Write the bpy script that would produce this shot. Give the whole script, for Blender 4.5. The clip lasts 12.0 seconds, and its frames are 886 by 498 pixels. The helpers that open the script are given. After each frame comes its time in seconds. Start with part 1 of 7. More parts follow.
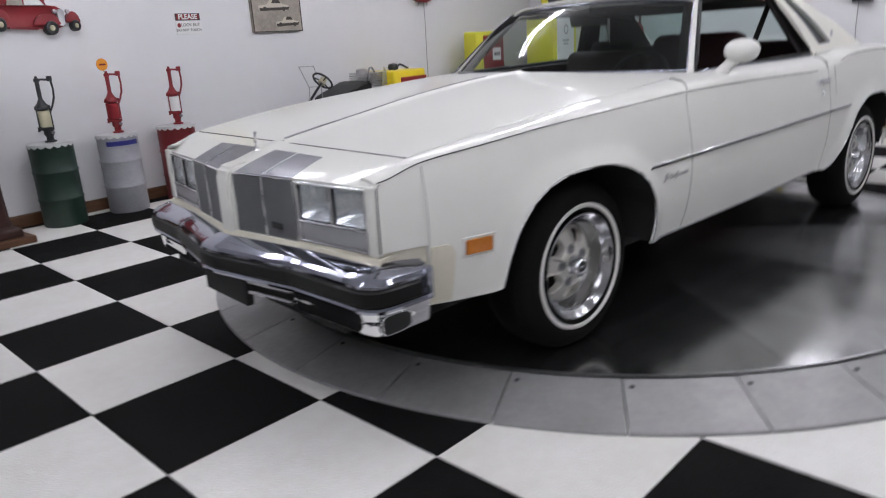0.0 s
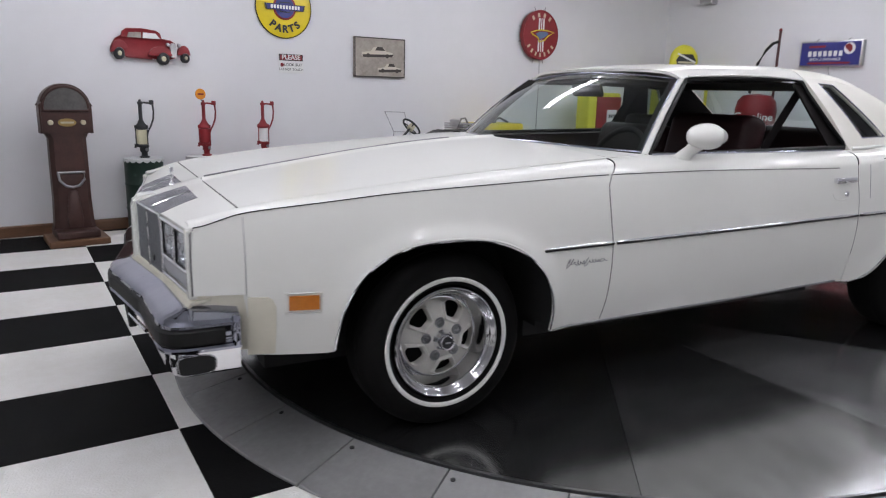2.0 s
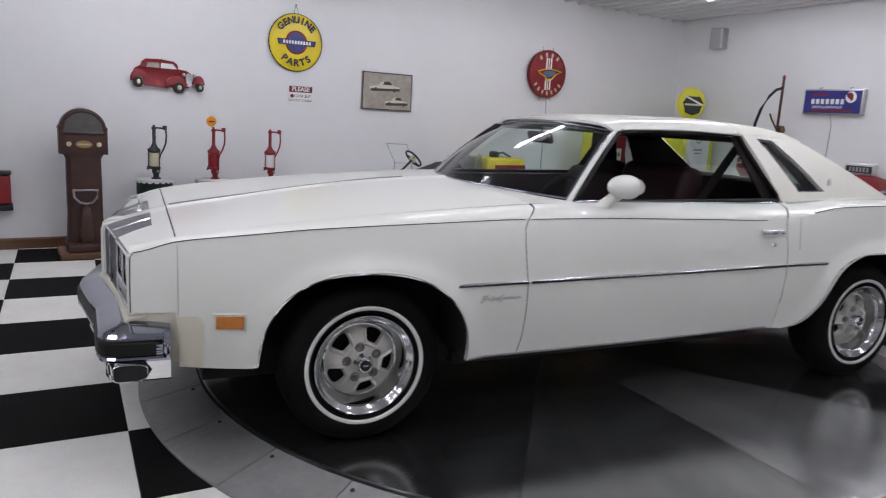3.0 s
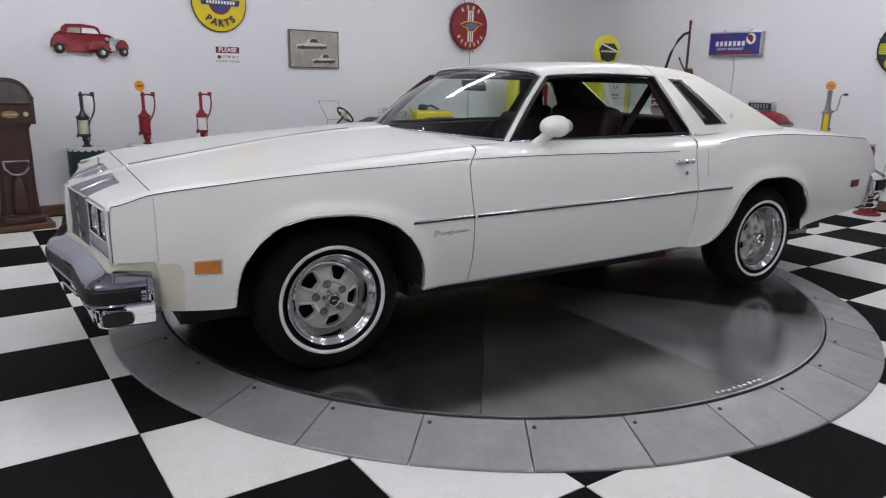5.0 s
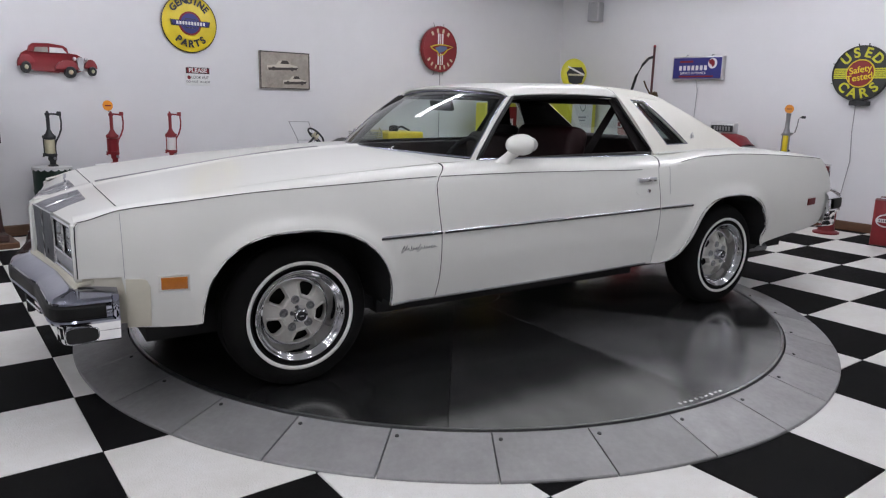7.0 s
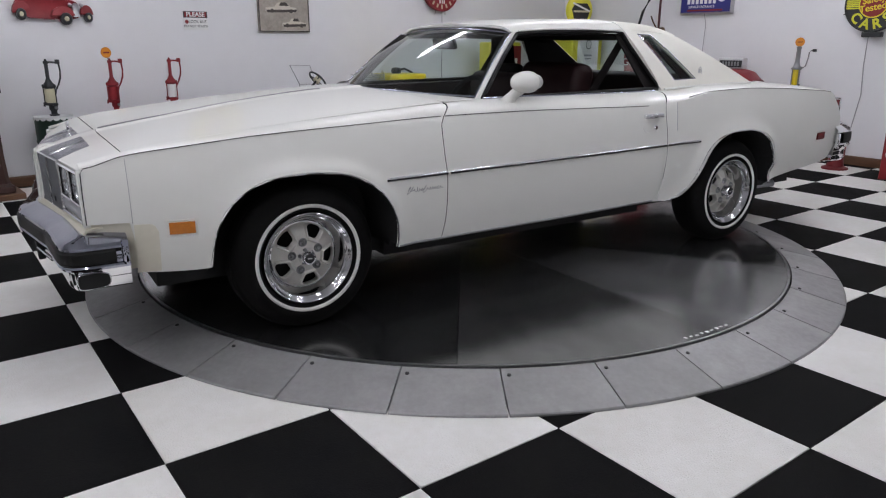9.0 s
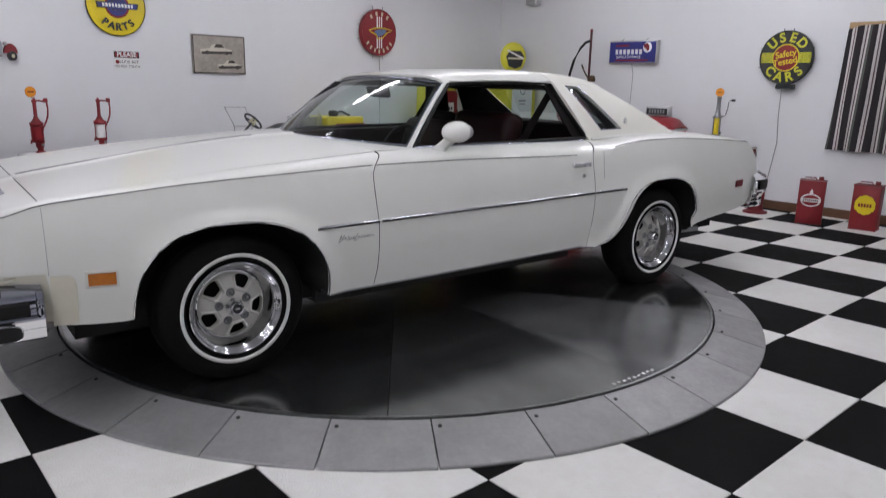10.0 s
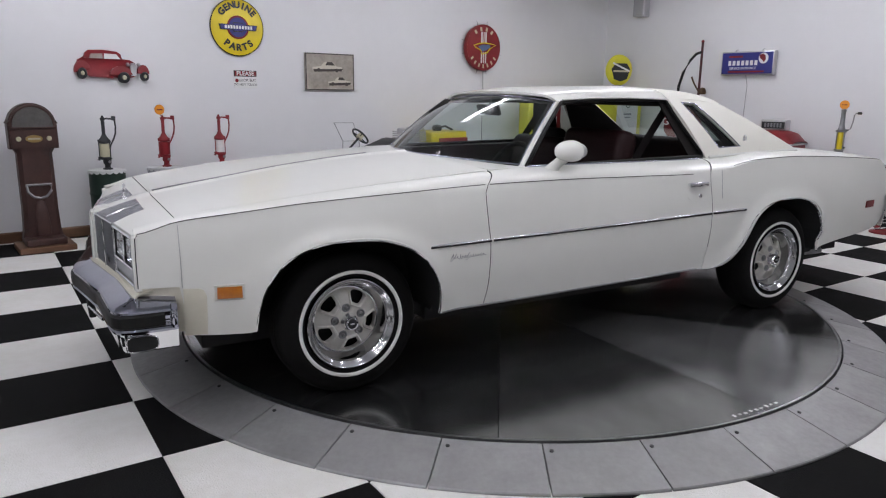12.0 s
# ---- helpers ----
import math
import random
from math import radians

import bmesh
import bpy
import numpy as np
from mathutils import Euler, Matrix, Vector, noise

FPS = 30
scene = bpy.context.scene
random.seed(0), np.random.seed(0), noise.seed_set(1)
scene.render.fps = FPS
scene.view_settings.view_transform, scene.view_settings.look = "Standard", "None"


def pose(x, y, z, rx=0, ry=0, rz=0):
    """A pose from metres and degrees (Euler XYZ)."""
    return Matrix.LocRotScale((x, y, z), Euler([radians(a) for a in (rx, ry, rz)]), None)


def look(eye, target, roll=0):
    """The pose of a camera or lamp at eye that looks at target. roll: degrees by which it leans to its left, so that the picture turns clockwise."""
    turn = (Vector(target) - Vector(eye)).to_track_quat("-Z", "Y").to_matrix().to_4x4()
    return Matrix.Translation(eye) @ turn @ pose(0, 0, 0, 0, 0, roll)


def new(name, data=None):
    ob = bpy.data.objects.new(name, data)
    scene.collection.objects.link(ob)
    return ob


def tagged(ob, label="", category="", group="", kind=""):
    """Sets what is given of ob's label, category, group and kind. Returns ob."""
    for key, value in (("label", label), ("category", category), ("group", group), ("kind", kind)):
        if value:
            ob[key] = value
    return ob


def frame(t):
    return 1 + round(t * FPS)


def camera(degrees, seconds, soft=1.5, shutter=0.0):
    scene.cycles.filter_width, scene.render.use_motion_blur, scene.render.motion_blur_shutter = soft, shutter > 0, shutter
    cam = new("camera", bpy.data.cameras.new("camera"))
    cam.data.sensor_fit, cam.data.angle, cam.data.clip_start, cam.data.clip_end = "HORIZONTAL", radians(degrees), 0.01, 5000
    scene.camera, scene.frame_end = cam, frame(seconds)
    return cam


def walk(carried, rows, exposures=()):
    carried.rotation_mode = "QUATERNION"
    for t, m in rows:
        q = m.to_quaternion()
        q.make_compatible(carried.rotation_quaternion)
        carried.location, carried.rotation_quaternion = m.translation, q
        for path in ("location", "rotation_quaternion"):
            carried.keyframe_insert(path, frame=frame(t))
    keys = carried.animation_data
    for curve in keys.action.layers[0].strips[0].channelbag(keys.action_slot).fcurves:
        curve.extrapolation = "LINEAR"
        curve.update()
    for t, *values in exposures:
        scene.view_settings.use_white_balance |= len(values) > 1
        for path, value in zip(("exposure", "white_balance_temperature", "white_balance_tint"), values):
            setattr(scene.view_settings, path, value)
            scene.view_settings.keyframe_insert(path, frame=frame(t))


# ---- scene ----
import collections

cam = camera(64.3, 12.0, soft=1.1, shutter=0.6)
PATH = [
    (0, (-1.36, -1.401, 1.264), (0.016, -0.067, 0.692), -3.43),
    (0.5, (-1.166, -1.597, 1.271), (0.225, -0.253, 0.761), 2.25),
    (1, (-0.938, -1.745, 1.289), (0.367, -0.307, 0.811), -1.49),
    (1.5, (-0.718, -1.938, 1.317), (0.448, -0.37, 0.892), 1.38),
    (2, (-0.457, -2.052, 1.29), (0.566, -0.39, 0.854), 1.3),
    (2.5, (-0.218, -2.231, 1.33), (0.715, -0.516, 0.898), -1.68),
    (3, (-0.196, -2.489, 1.397), (0.741, -0.762, 1.027), 3.3),
    (3.2, (-0.149, -2.567, 1.417), (0.807, -0.86, 1.002), -0.86),
    (4.8, (-0.444, -2.7, 1.366), (0.672, -1.108, 0.897), 1.36),
    (5, (-0.45, -2.698, 1.367), (0.653, -1.1, 0.889), 1.03),
    (5.5, (-0.471, -2.709, 1.365), (0.59, -1.076, 0.906), 0.47),
    (6, (-0.476, -2.715, 1.361), (0.568, -1.057, 0.961), 1.65),
    (6.5, (-0.467, -2.732, 1.358), (0.657, -1.128, 0.951), 2.15),
    (6.7, (-0.454, -2.746, 1.354), (0.711, -1.171, 0.954), 1.51),
    (8.3, (-0.49, -2.757, 1.32), (0.682, -1.225, 0.793), 1.57),
    (8.5, (-0.478, -2.758, 1.318), (0.687, -1.225, 0.778), 0.49),
    (9, (-0.465, -2.757, 1.326), (0.674, -1.213, 0.761), 0.14),
    (9.5, (-0.427, -2.766, 1.333), (0.806, -1.319, 0.711), 1.37),
    (10, (-0.428, -2.779, 1.374), (0.858, -1.317, 0.915), 1.17),
    (10.5, (-0.439, -2.774, 1.386), (0.851, -1.305, 0.96), 1.41),
    (11, (-0.452, -2.718, 1.372), (0.747, -1.188, 0.906), 0.64),
    (11.5, (-0.477, -2.711, 1.394), (0.633, -1.11, 0.941), 1.23),
    (12, (-0.487, -2.718, 1.411), (0.592, -1.09, 0.978), 0.65),
]
walk(cam, [(t, look(eye, target, roll)) for t, eye, target, roll in PATH], exposures=((0.0, 0.08), (2.0, 0.09), (3.2, -0.02), (5.0, 0.0), (6.7, 0.0), (8.3, -0.02), (9.5, -0.12), (10.5, -0.11), (11.5, -0.04), (12.0, -0.02)))

# ---- light, world and exposure ----
world = bpy.data.worlds.new("world")
scene.world = world
world.use_nodes = True
world.node_tree.nodes["Background"].inputs[0].default_value = (0.75, 0.85, 1.0, 1)
world.node_tree.nodes["Background"].inputs[1].default_value = 0.15

TILE = 0.6
WALL_X, WEST_X, SOUTH_Y, CEIL_Z = 7.95, -6.6, -6.2, 2.94
TABLE = (2.366, 0.873)
TABLE_Z, TABLE_R, RING_R = 0.070, 2.012, 2.295


def back_y(x):
    """The inner face of the back wall, which runs slightly askew to the tiles."""
    return 4.87 + 0.075 * x


BACK_TURN = math.degrees(math.atan(0.075))


# ---- helpers ----
def link_mesh(name, bm, mat, parent=None, label="", smooth=None, m=None):
    me = bpy.data.meshes.new(name)
    bmesh.ops.recalc_face_normals(bm, faces=bm.faces[:])
    if smooth is not None:
        for f in bm.faces:
            f.smooth = True
    bm.to_mesh(me)
    bm.free()
    if smooth is not None:
        me.set_sharp_from_angle(angle=radians(smooth))
    for one in (mat if isinstance(mat, (list, tuple)) else [mat]):
        me.materials.append(one)
    ob = new(name, me)
    if parent is not None:
        ob.parent = parent
    if m is not None:
        ob.matrix_basis = m
    if label:
        ob["label"] = label
    return ob


def part(name, bm, mat, parent, label="", smooth=None, m=None):
    return link_mesh(name, bm, mat, parent, label, smooth, m)


def thing(name, m, label, category, group="", kind=""):
    ob = new(name)
    ob.empty_display_size = 0.1
    ob.matrix_basis = m
    return tagged(ob, label, category, group, kind)


def pchip(points):
    xs = np.array([p[0] for p in points], float)
    ys = np.array([p[1] for p in points], float)
    h, d = np.diff(xs), np.diff(ys) / np.diff(xs)
    s = np.zeros(len(xs))
    for k in range(1, len(xs) - 1):
        if d[k - 1] * d[k] > 0:
            w1, w2 = 2 * h[k] + h[k - 1], h[k] + 2 * h[k - 1]
            s[k] = (w1 + w2) / (w1 / d[k - 1] + w2 / d[k])
    s[0], s[-1] = d[0], d[-1]

    def f(x):
        x = min(max(x, xs[0]), xs[-1])
        k = min(int(np.searchsorted(xs, x, side="right")) - 1, len(h) - 1)
        t = (x - xs[k]) / h[k]
        return float((2 * t**3 - 3 * t**2 + 1) * ys[k] + (t**3 - 2 * t**2 + t) * h[k] * s[k] + (3 * t**2 - 2 * t**3) * ys[k + 1] + (t**3 - t**2) * h[k] * s[k + 1])

    return f


def box(bm, x0, x1, y0, y1, z0, z1, bevel=0.0, seg=2, m=None):
    g = bmesh.ops.create_cube(bm, size=1.0)
    vs = g["verts"]
    bmesh.ops.scale(bm, vec=(x1 - x0, y1 - y0, z1 - z0), verts=vs)
    bmesh.ops.translate(bm, vec=((x0 + x1) / 2, (y0 + y1) / 2, (z0 + z1) / 2), verts=vs)
    if bevel > 0:
        es = list({e for v in vs for e in v.link_edges})
        r = bmesh.ops.bevel(bm, geom=es, offset=bevel, segments=seg, affect="EDGES", profile=0.5)
        vs = list({v for f in r["faces"] for v in f.verts} | {v for v in vs if v.is_valid})
    if m is not None:
        bmesh.ops.transform(bm, matrix=m, verts=vs)
    return vs


def lathe(bm, profile, seg=32, m=None, close=False):
    """Turns (radius, height) pairs about z."""
    rings = []
    for r, z in profile:
        if r < 1e-6:
            rings.append([bm.verts.new((0, 0, z))])
        else:
            rings.append([bm.verts.new((r * math.cos(2 * math.pi * k / seg), r * math.sin(2 * math.pi * k / seg), z)) for k in range(seg)])
    pairs = list(zip(rings, rings[1:])) + ([(rings[-1], rings[0])] if close else [])
    for a, b in pairs:
        for k in range(seg):
            q = [a[k % len(a)], a[(k + 1) % len(a)], b[(k + 1) % len(b)], b[k % len(b)]]
            q = list(dict.fromkeys(q))
            if len(q) > 2:
                bm.faces.new(q)
    vs = [v for ring in rings for v in ring]
    if m is not None:
        bmesh.ops.transform(bm, matrix=m, verts=vs)
    return vs


def tube(bm, path, radius, seg=10, closed=False, flat=1.0, up=None):
    """A round bar along a path of points; radius may be a list."""
    pts = [Vector(p) for p in path]
    n = len(pts)
    rings = []
    for k, p in enumerate(pts):
        if closed:
            d = (pts[(k + 1) % n] - pts[k - 1]).normalized()
        else:
            d = (pts[min(k + 1, n - 1)] - pts[max(k - 1, 0)]).normalized()
        ref = Vector(up) if up else (Vector((0, 0, 1)) if abs(d.z) < 0.9 else Vector((1, 0, 0)))
        a = d.cross(ref).normalized()
        b = a.cross(d)
        r = radius[k] if isinstance(radius, (list, tuple)) else radius
        rings.append([bm.verts.new(p + r * (a * math.cos(2 * math.pi * j / seg) * flat + b * math.sin(2 * math.pi * j / seg))) for j in range(seg)])
    for k in range(n if closed else n - 1):
        a, b = rings[k], rings[(k + 1) % n]
        for j in range(seg):
            bm.faces.new((a[j], a[(j + 1) % seg], b[(j + 1) % seg], b[j]))
    if not closed:
        bm.faces.new(rings[0][::-1])
        bm.faces.new(rings[-1])
    return [v for r in rings for v in r]


def sheet(bm, rows, skip=()):
    """A surface through rows of points."""
    grid = [[bm.verts.new(p) for p in row] for row in rows]
    for a in range(len(grid) - 1):
        for b in range(len(grid[0]) - 1):
            if (a, b) in skip:
                continue
            bm.faces.new((grid[a][b], grid[a][b + 1], grid[a + 1][b + 1], grid[a + 1][b]))
    return grid


def prism(bm, outline, y0, y1, m=None):
    """An outline in x and z, drawn out along y."""
    a = [bm.verts.new((x, y0, z)) for x, z in outline]
    b = [bm.verts.new((x, y1, z)) for x, z in outline]
    n = len(a)
    bm.faces.new(a)
    bm.faces.new(b[::-1])
    for k in range(n):
        bm.faces.new((a[k], b[k], b[(k + 1) % n], a[(k + 1) % n]))
    if m is not None:
        bmesh.ops.transform(bm, matrix=m, verts=a + b)
    return a + b


def thicken(ob, t, offset=-1.0):
    """Gives a sheet its thickness; its rim stays a crisp edge."""
    me = ob.data
    count = collections.Counter(k for f in me.polygons for k in f.edge_keys)
    sharp = me.attributes.get("sharp_edge") or me.attributes.new("sharp_edge", "BOOLEAN", "EDGE")
    for e in me.edges:
        if count[e.key] == 1:
            sharp.data[e.index].value = True
    mod = ob.modifiers.new("thickness", "SOLIDIFY")
    mod.thickness, mod.offset = t, offset
    return ob


def lettering(text, size, mat, name, parent, m, extrude=0.002, align="CENTER", bold=0.0):
    cu = bpy.data.curves.new(name, "FONT")
    cu.body, cu.size, cu.extrude, cu.align_x, cu.align_y, cu.offset = text, size, extrude, align, "CENTER", bold
    tmp = bpy.data.objects.new(name, cu)
    me = bpy.data.meshes.new_from_object(tmp)
    bpy.data.objects.remove(tmp)
    bpy.data.curves.remove(cu)
    me.materials.clear()
    me.materials.append(mat)
    ob = new(name, me)
    ob.parent = parent
    ob.matrix_basis = m
    return ob


def arc_lettering(text, radius, size, mid, step, mat, name, parent, lift, under=False, bold=0.0):
    """Letters set round a circle in the plane x, z that faces -y."""
    bm = bmesh.new()
    for k, ch in enumerate(text):
        cu = bpy.data.curves.new(name, "FONT")
        cu.body, cu.size, cu.extrude, cu.align_x, cu.align_y, cu.offset = ch, size, 0.002, "CENTER", "CENTER", bold
        tmp = bpy.data.objects.new(name, cu)
        me = bpy.data.meshes.new_from_object(tmp)
        bpy.data.objects.remove(tmp)
        bpy.data.curves.remove(cu)
        a = mid + (k - (len(text) - 1) / 2) * step * (1 if under else -1)
        turn = a - 90 if not under else a + 90
        m = pose(radius * math.cos(radians(a)), -lift, radius * math.sin(radians(a)), 90, 0, 0) @ pose(0, 0, 0, 0, 0, turn)
        me.transform(m)
        bm.from_mesh(me)
        bpy.data.meshes.remove(me)
    return part(name, bm, mat, parent)


# ---- materials ----
def material(name, color, rough=0.5, metal=0.0, coat=0.0, vary=0.0, scale=8.0, bump=0.0, bump_scale=60.0, rough_vary=0.0, dark=None, spec=0.5, per_object=0.0, stretch=None):
    mt = bpy.data.materials.new(name)
    mt.use_nodes = True
    nt = mt.node_tree
    b = nt.nodes["Principled BSDF"]
    b.inputs["Base Color"].default_value = (*color, 1)
    b.inputs["Roughness"].default_value = rough
    b.inputs["Metallic"].default_value = metal
    b.inputs["Coat Weight"].default_value = coat
    b.inputs["Coat Roughness"].default_value = 0.06 if "paint" in name else 0.03
    b.inputs["Specular IOR Level"].default_value = spec
    co = nt.nodes.new("ShaderNodeTexCoord")
    src = co.outputs["Object"]
    if stretch or per_object:
        mp = nt.nodes.new("ShaderNodeMapping")
        nt.links.new(src, mp.inputs[0])
        if stretch:
            mp.inputs["Scale"].default_value = stretch
        if per_object:
            info = nt.nodes.new("ShaderNodeObjectInfo")
            mul = nt.nodes.new("ShaderNodeMath")
            mul.operation = "MULTIPLY"
            mul.inputs[1].default_value = 37.0
            nt.links.new(info.outputs["Random"], mul.inputs[0])
            nt.links.new(mul.outputs[0], mp.inputs["Location"])
        src = mp.outputs[0]
    if vary or rough_vary or per_object:
        n1 = nt.nodes.new("ShaderNodeTexNoise")
        n1.inputs["Scale"].default_value, n1.inputs["Detail"].default_value, n1.inputs["Roughness"].default_value = scale, 6, 0.65
        nt.links.new(src, n1.inputs["Vector"])
        n2 = nt.nodes.new("ShaderNodeTexNoise")
        n2.inputs["Scale"].default_value, n2.inputs["Detail"].default_value = scale * 9, 3
        nt.links.new(src, n2.inputs["Vector"])
        add = nt.nodes.new("ShaderNodeMath")
        add.operation = "MULTIPLY_ADD"
        add.inputs[1].default_value = 0.35
        nt.links.new(n2.outputs["Fac"], add.inputs[0])
        nt.links.new(n1.outputs["Fac"], add.inputs[2])
        fac = add.outputs[0]
        if per_object:
            info2 = nt.nodes.new("ShaderNodeObjectInfo")
            pa = nt.nodes.new("ShaderNodeMath")
            pa.operation = "MULTIPLY_ADD"
            pa.inputs[1].default_value = per_object
            nt.links.new(info2.outputs["Random"], pa.inputs[0])
            nt.links.new(fac, pa.inputs[2])
            fac = pa.outputs[0]
        ramp = nt.nodes.new("ShaderNodeMapRange")
        ramp.inputs["From Min"].default_value, ramp.inputs["From Max"].default_value = 0.4, 0.95 + per_object
        nt.links.new(fac, ramp.inputs["Value"])
        mix = nt.nodes.new("ShaderNodeMix")
        mix.data_type = "RGBA"
        other = dark or tuple(c * (1 - vary) for c in color)
        mix.inputs["A"].default_value, mix.inputs["B"].default_value = (*color, 1), (*other, 1)
        nt.links.new(ramp.outputs[0], mix.inputs["Factor"])
        nt.links.new(mix.outputs["Result"], b.inputs["Base Color"])
        if rough_vary:
            rr = nt.nodes.new("ShaderNodeMapRange")
            rr.inputs["From Min"].default_value, rr.inputs["From Max"].default_value = 0.35, 0.95
            rr.inputs["To Min"].default_value, rr.inputs["To Max"].default_value = max(rough - rough_vary, 0.02), rough + rough_vary
            nt.links.new(fac, rr.inputs["Value"])
            nt.links.new(rr.outputs[0], b.inputs["Roughness"])
    if bump:
        n3 = nt.nodes.new("ShaderNodeTexNoise")
        n3.inputs["Scale"].default_value, n3.inputs["Detail"].default_value = bump_scale, 4
        nt.links.new(src, n3.inputs["Vector"])
        bp = nt.nodes.new("ShaderNodeBump")
        bp.inputs["Strength"].default_value, bp.inputs["Distance"].default_value = bump, 0.004
        nt.links.new(n3.outputs["Fac"], bp.inputs["Height"])
        nt.links.new(bp.outputs[0], b.inputs["Normal"])
    return mt


def glass_material(name, tint, ior=1.45, rough=0.0):
    mt = bpy.data.materials.new(name)
    mt.use_nodes = True
    nt = mt.node_tree
    nt.nodes.clear()
    out = nt.nodes.new("ShaderNodeOutputMaterial")
    tr = nt.nodes.new("ShaderNodeBsdfTransparent")
    tr.inputs[0].default_value = (*tint, 1)
    gl = nt.nodes.new("ShaderNodeBsdfGlossy")
    gl.inputs["Roughness"].default_value = rough
    f0 = ((ior - 1) / (ior + 1)) ** 2
    lw = nt.nodes.new("ShaderNodeLayerWeight")
    lw.inputs[0].default_value = 0.5
    pw = nt.nodes.new("ShaderNodeMath")
    pw.operation = "POWER"
    pw.inputs[1].default_value = 5.0
    nt.links.new(lw.outputs["Facing"], pw.inputs[0])
    fr = nt.nodes.new("ShaderNodeMath")
    fr.operation = "MULTIPLY_ADD"
    fr.inputs[1].default_value, fr.inputs[2].default_value = 1 - f0, f0
    nt.links.new(pw.outputs[0], fr.inputs[0])
    mx = nt.nodes.new("ShaderNodeMixShader")
    nt.links.new(fr.outputs[0], mx.inputs[0])
    nt.links.new(tr.outputs[0], mx.inputs[1])
    nt.links.new(gl.outputs[0], mx.inputs[2])
    nt.links.new(mx.outputs[0], out.inputs[0])
    return mt


def glow_material(name, color, strength):
    mt = bpy.data.materials.new(name)
    mt.use_nodes = True
    b = mt.node_tree.nodes["Principled BSDF"]
    b.inputs["Base Color"].default_value = (0.9, 0.9, 0.9, 1)
    b.inputs["Emission Color"].default_value = (*color, 1)
    b.inputs["Emission Strength"].default_value = strength
    return mt


M_WALL = material("wall_paint", (0.79, 0.79, 0.805), 0.75, vary=0.05, scale=0.9, bump=0.05, bump_scale=160)
M_CEIL = material("ceiling_steel", (0.72, 0.73, 0.75), 0.35, vary=0.06, scale=2)
M_BASE = material("stained_wood", (0.16, 0.075, 0.035), 0.5, vary=0.5, scale=6, stretch=(1, 1, 9), bump=0.1)
M_WHITE_TILE = material("white_vinyl_tile", (0.90, 0.89, 0.865), 0.42, spec=0.3, vary=0.0, dark=(0.77, 0.75, 0.70), scale=2.9, bump=0.9, bump_scale=150, rough_vary=0.14, per_object=0.14)
M_BLACK_TILE = material("black_vinyl_tile", (0.005, 0.005, 0.006), 0.6, spec=0.022, dark=(0.013, 0.0125, 0.012), scale=3.5, bump=0.5, bump_scale=150, rough_vary=0.1, per_object=0.1)
M_SUBFLOOR = material("floor_seam", (0.05, 0.047, 0.043), 0.8, vary=0.3)
def plate_material(name, tone, streak, rough, spread, metal):
    """Rolled steel plate: soft cloudy wear, fine streaks along the plate, and a polish that comes and goes."""
    mt = bpy.data.materials.new(name)
    mt.use_nodes = True
    nt = mt.node_tree
    b = nt.nodes["Principled BSDF"]
    b.inputs["Metallic"].default_value = metal
    co = nt.nodes.new("ShaderNodeTexCoord")
    info = nt.nodes.new("ShaderNodeObjectInfo")
    shift = nt.nodes.new("ShaderNodeVectorMath")
    shift.operation = "MULTIPLY_ADD"
    shift.inputs[1].default_value = (31.0, 17.0, 9.0)
    nt.links.new(info.outputs["Random"], shift.inputs[0])
    nt.links.new(co.outputs["Object"], shift.inputs[2])

    def noise(scale, detail, stretch):
        mp = nt.nodes.new("ShaderNodeMapping")
        mp.inputs["Scale"].default_value = stretch
        nt.links.new(shift.outputs[0], mp.inputs[0])
        n = nt.nodes.new("ShaderNodeTexNoise")
        n.inputs["Scale"].default_value, n.inputs["Detail"].default_value = scale, detail
        nt.links.new(mp.outputs[0], n.inputs["Vector"])
        return n.outputs["Fac"]

    cloud, lines, polish = noise(3.0, 4, (0.8, 1.2, 1)), noise(6.0, 2, (0.35, 1.5, 1)), noise(2.6, 3, (0.6, 1.3, 1))
    mix = nt.nodes.new("ShaderNodeMath")
    mix.operation = "MULTIPLY_ADD"
    mix.inputs[1].default_value = streak
    nt.links.new(lines, mix.inputs[0])
    nt.links.new(cloud, mix.inputs[2])
    tint = nt.nodes.new("ShaderNodeMapRange")
    tint.inputs["From Min"].default_value, tint.inputs["From Max"].default_value = 0.05, 0.95 + streak
    nt.links.new(mix.outputs[0], tint.inputs["Value"])
    col = nt.nodes.new("ShaderNodeMix")
    col.data_type = "RGBA"
    col.inputs["A"].default_value = (*[v * 0.42 for v in tone], 1)
    col.inputs["B"].default_value = (*[v * 1.62 for v in tone], 1)
    nt.links.new(tint.outputs[0], col.inputs["Factor"])
    nt.links.new(col.outputs["Result"], b.inputs["Base Color"])
    rg = nt.nodes.new("ShaderNodeMapRange")
    rg.inputs["From Min"].default_value, rg.inputs["From Max"].default_value = 0.0, 1.0
    rg.inputs["To Min"].default_value, rg.inputs["To Max"].default_value = rough - spread, rough + spread
    nt.links.new(polish, rg.inputs["Value"])
    nt.links.new(rg.outputs[0], b.inputs["Roughness"])
    return mt


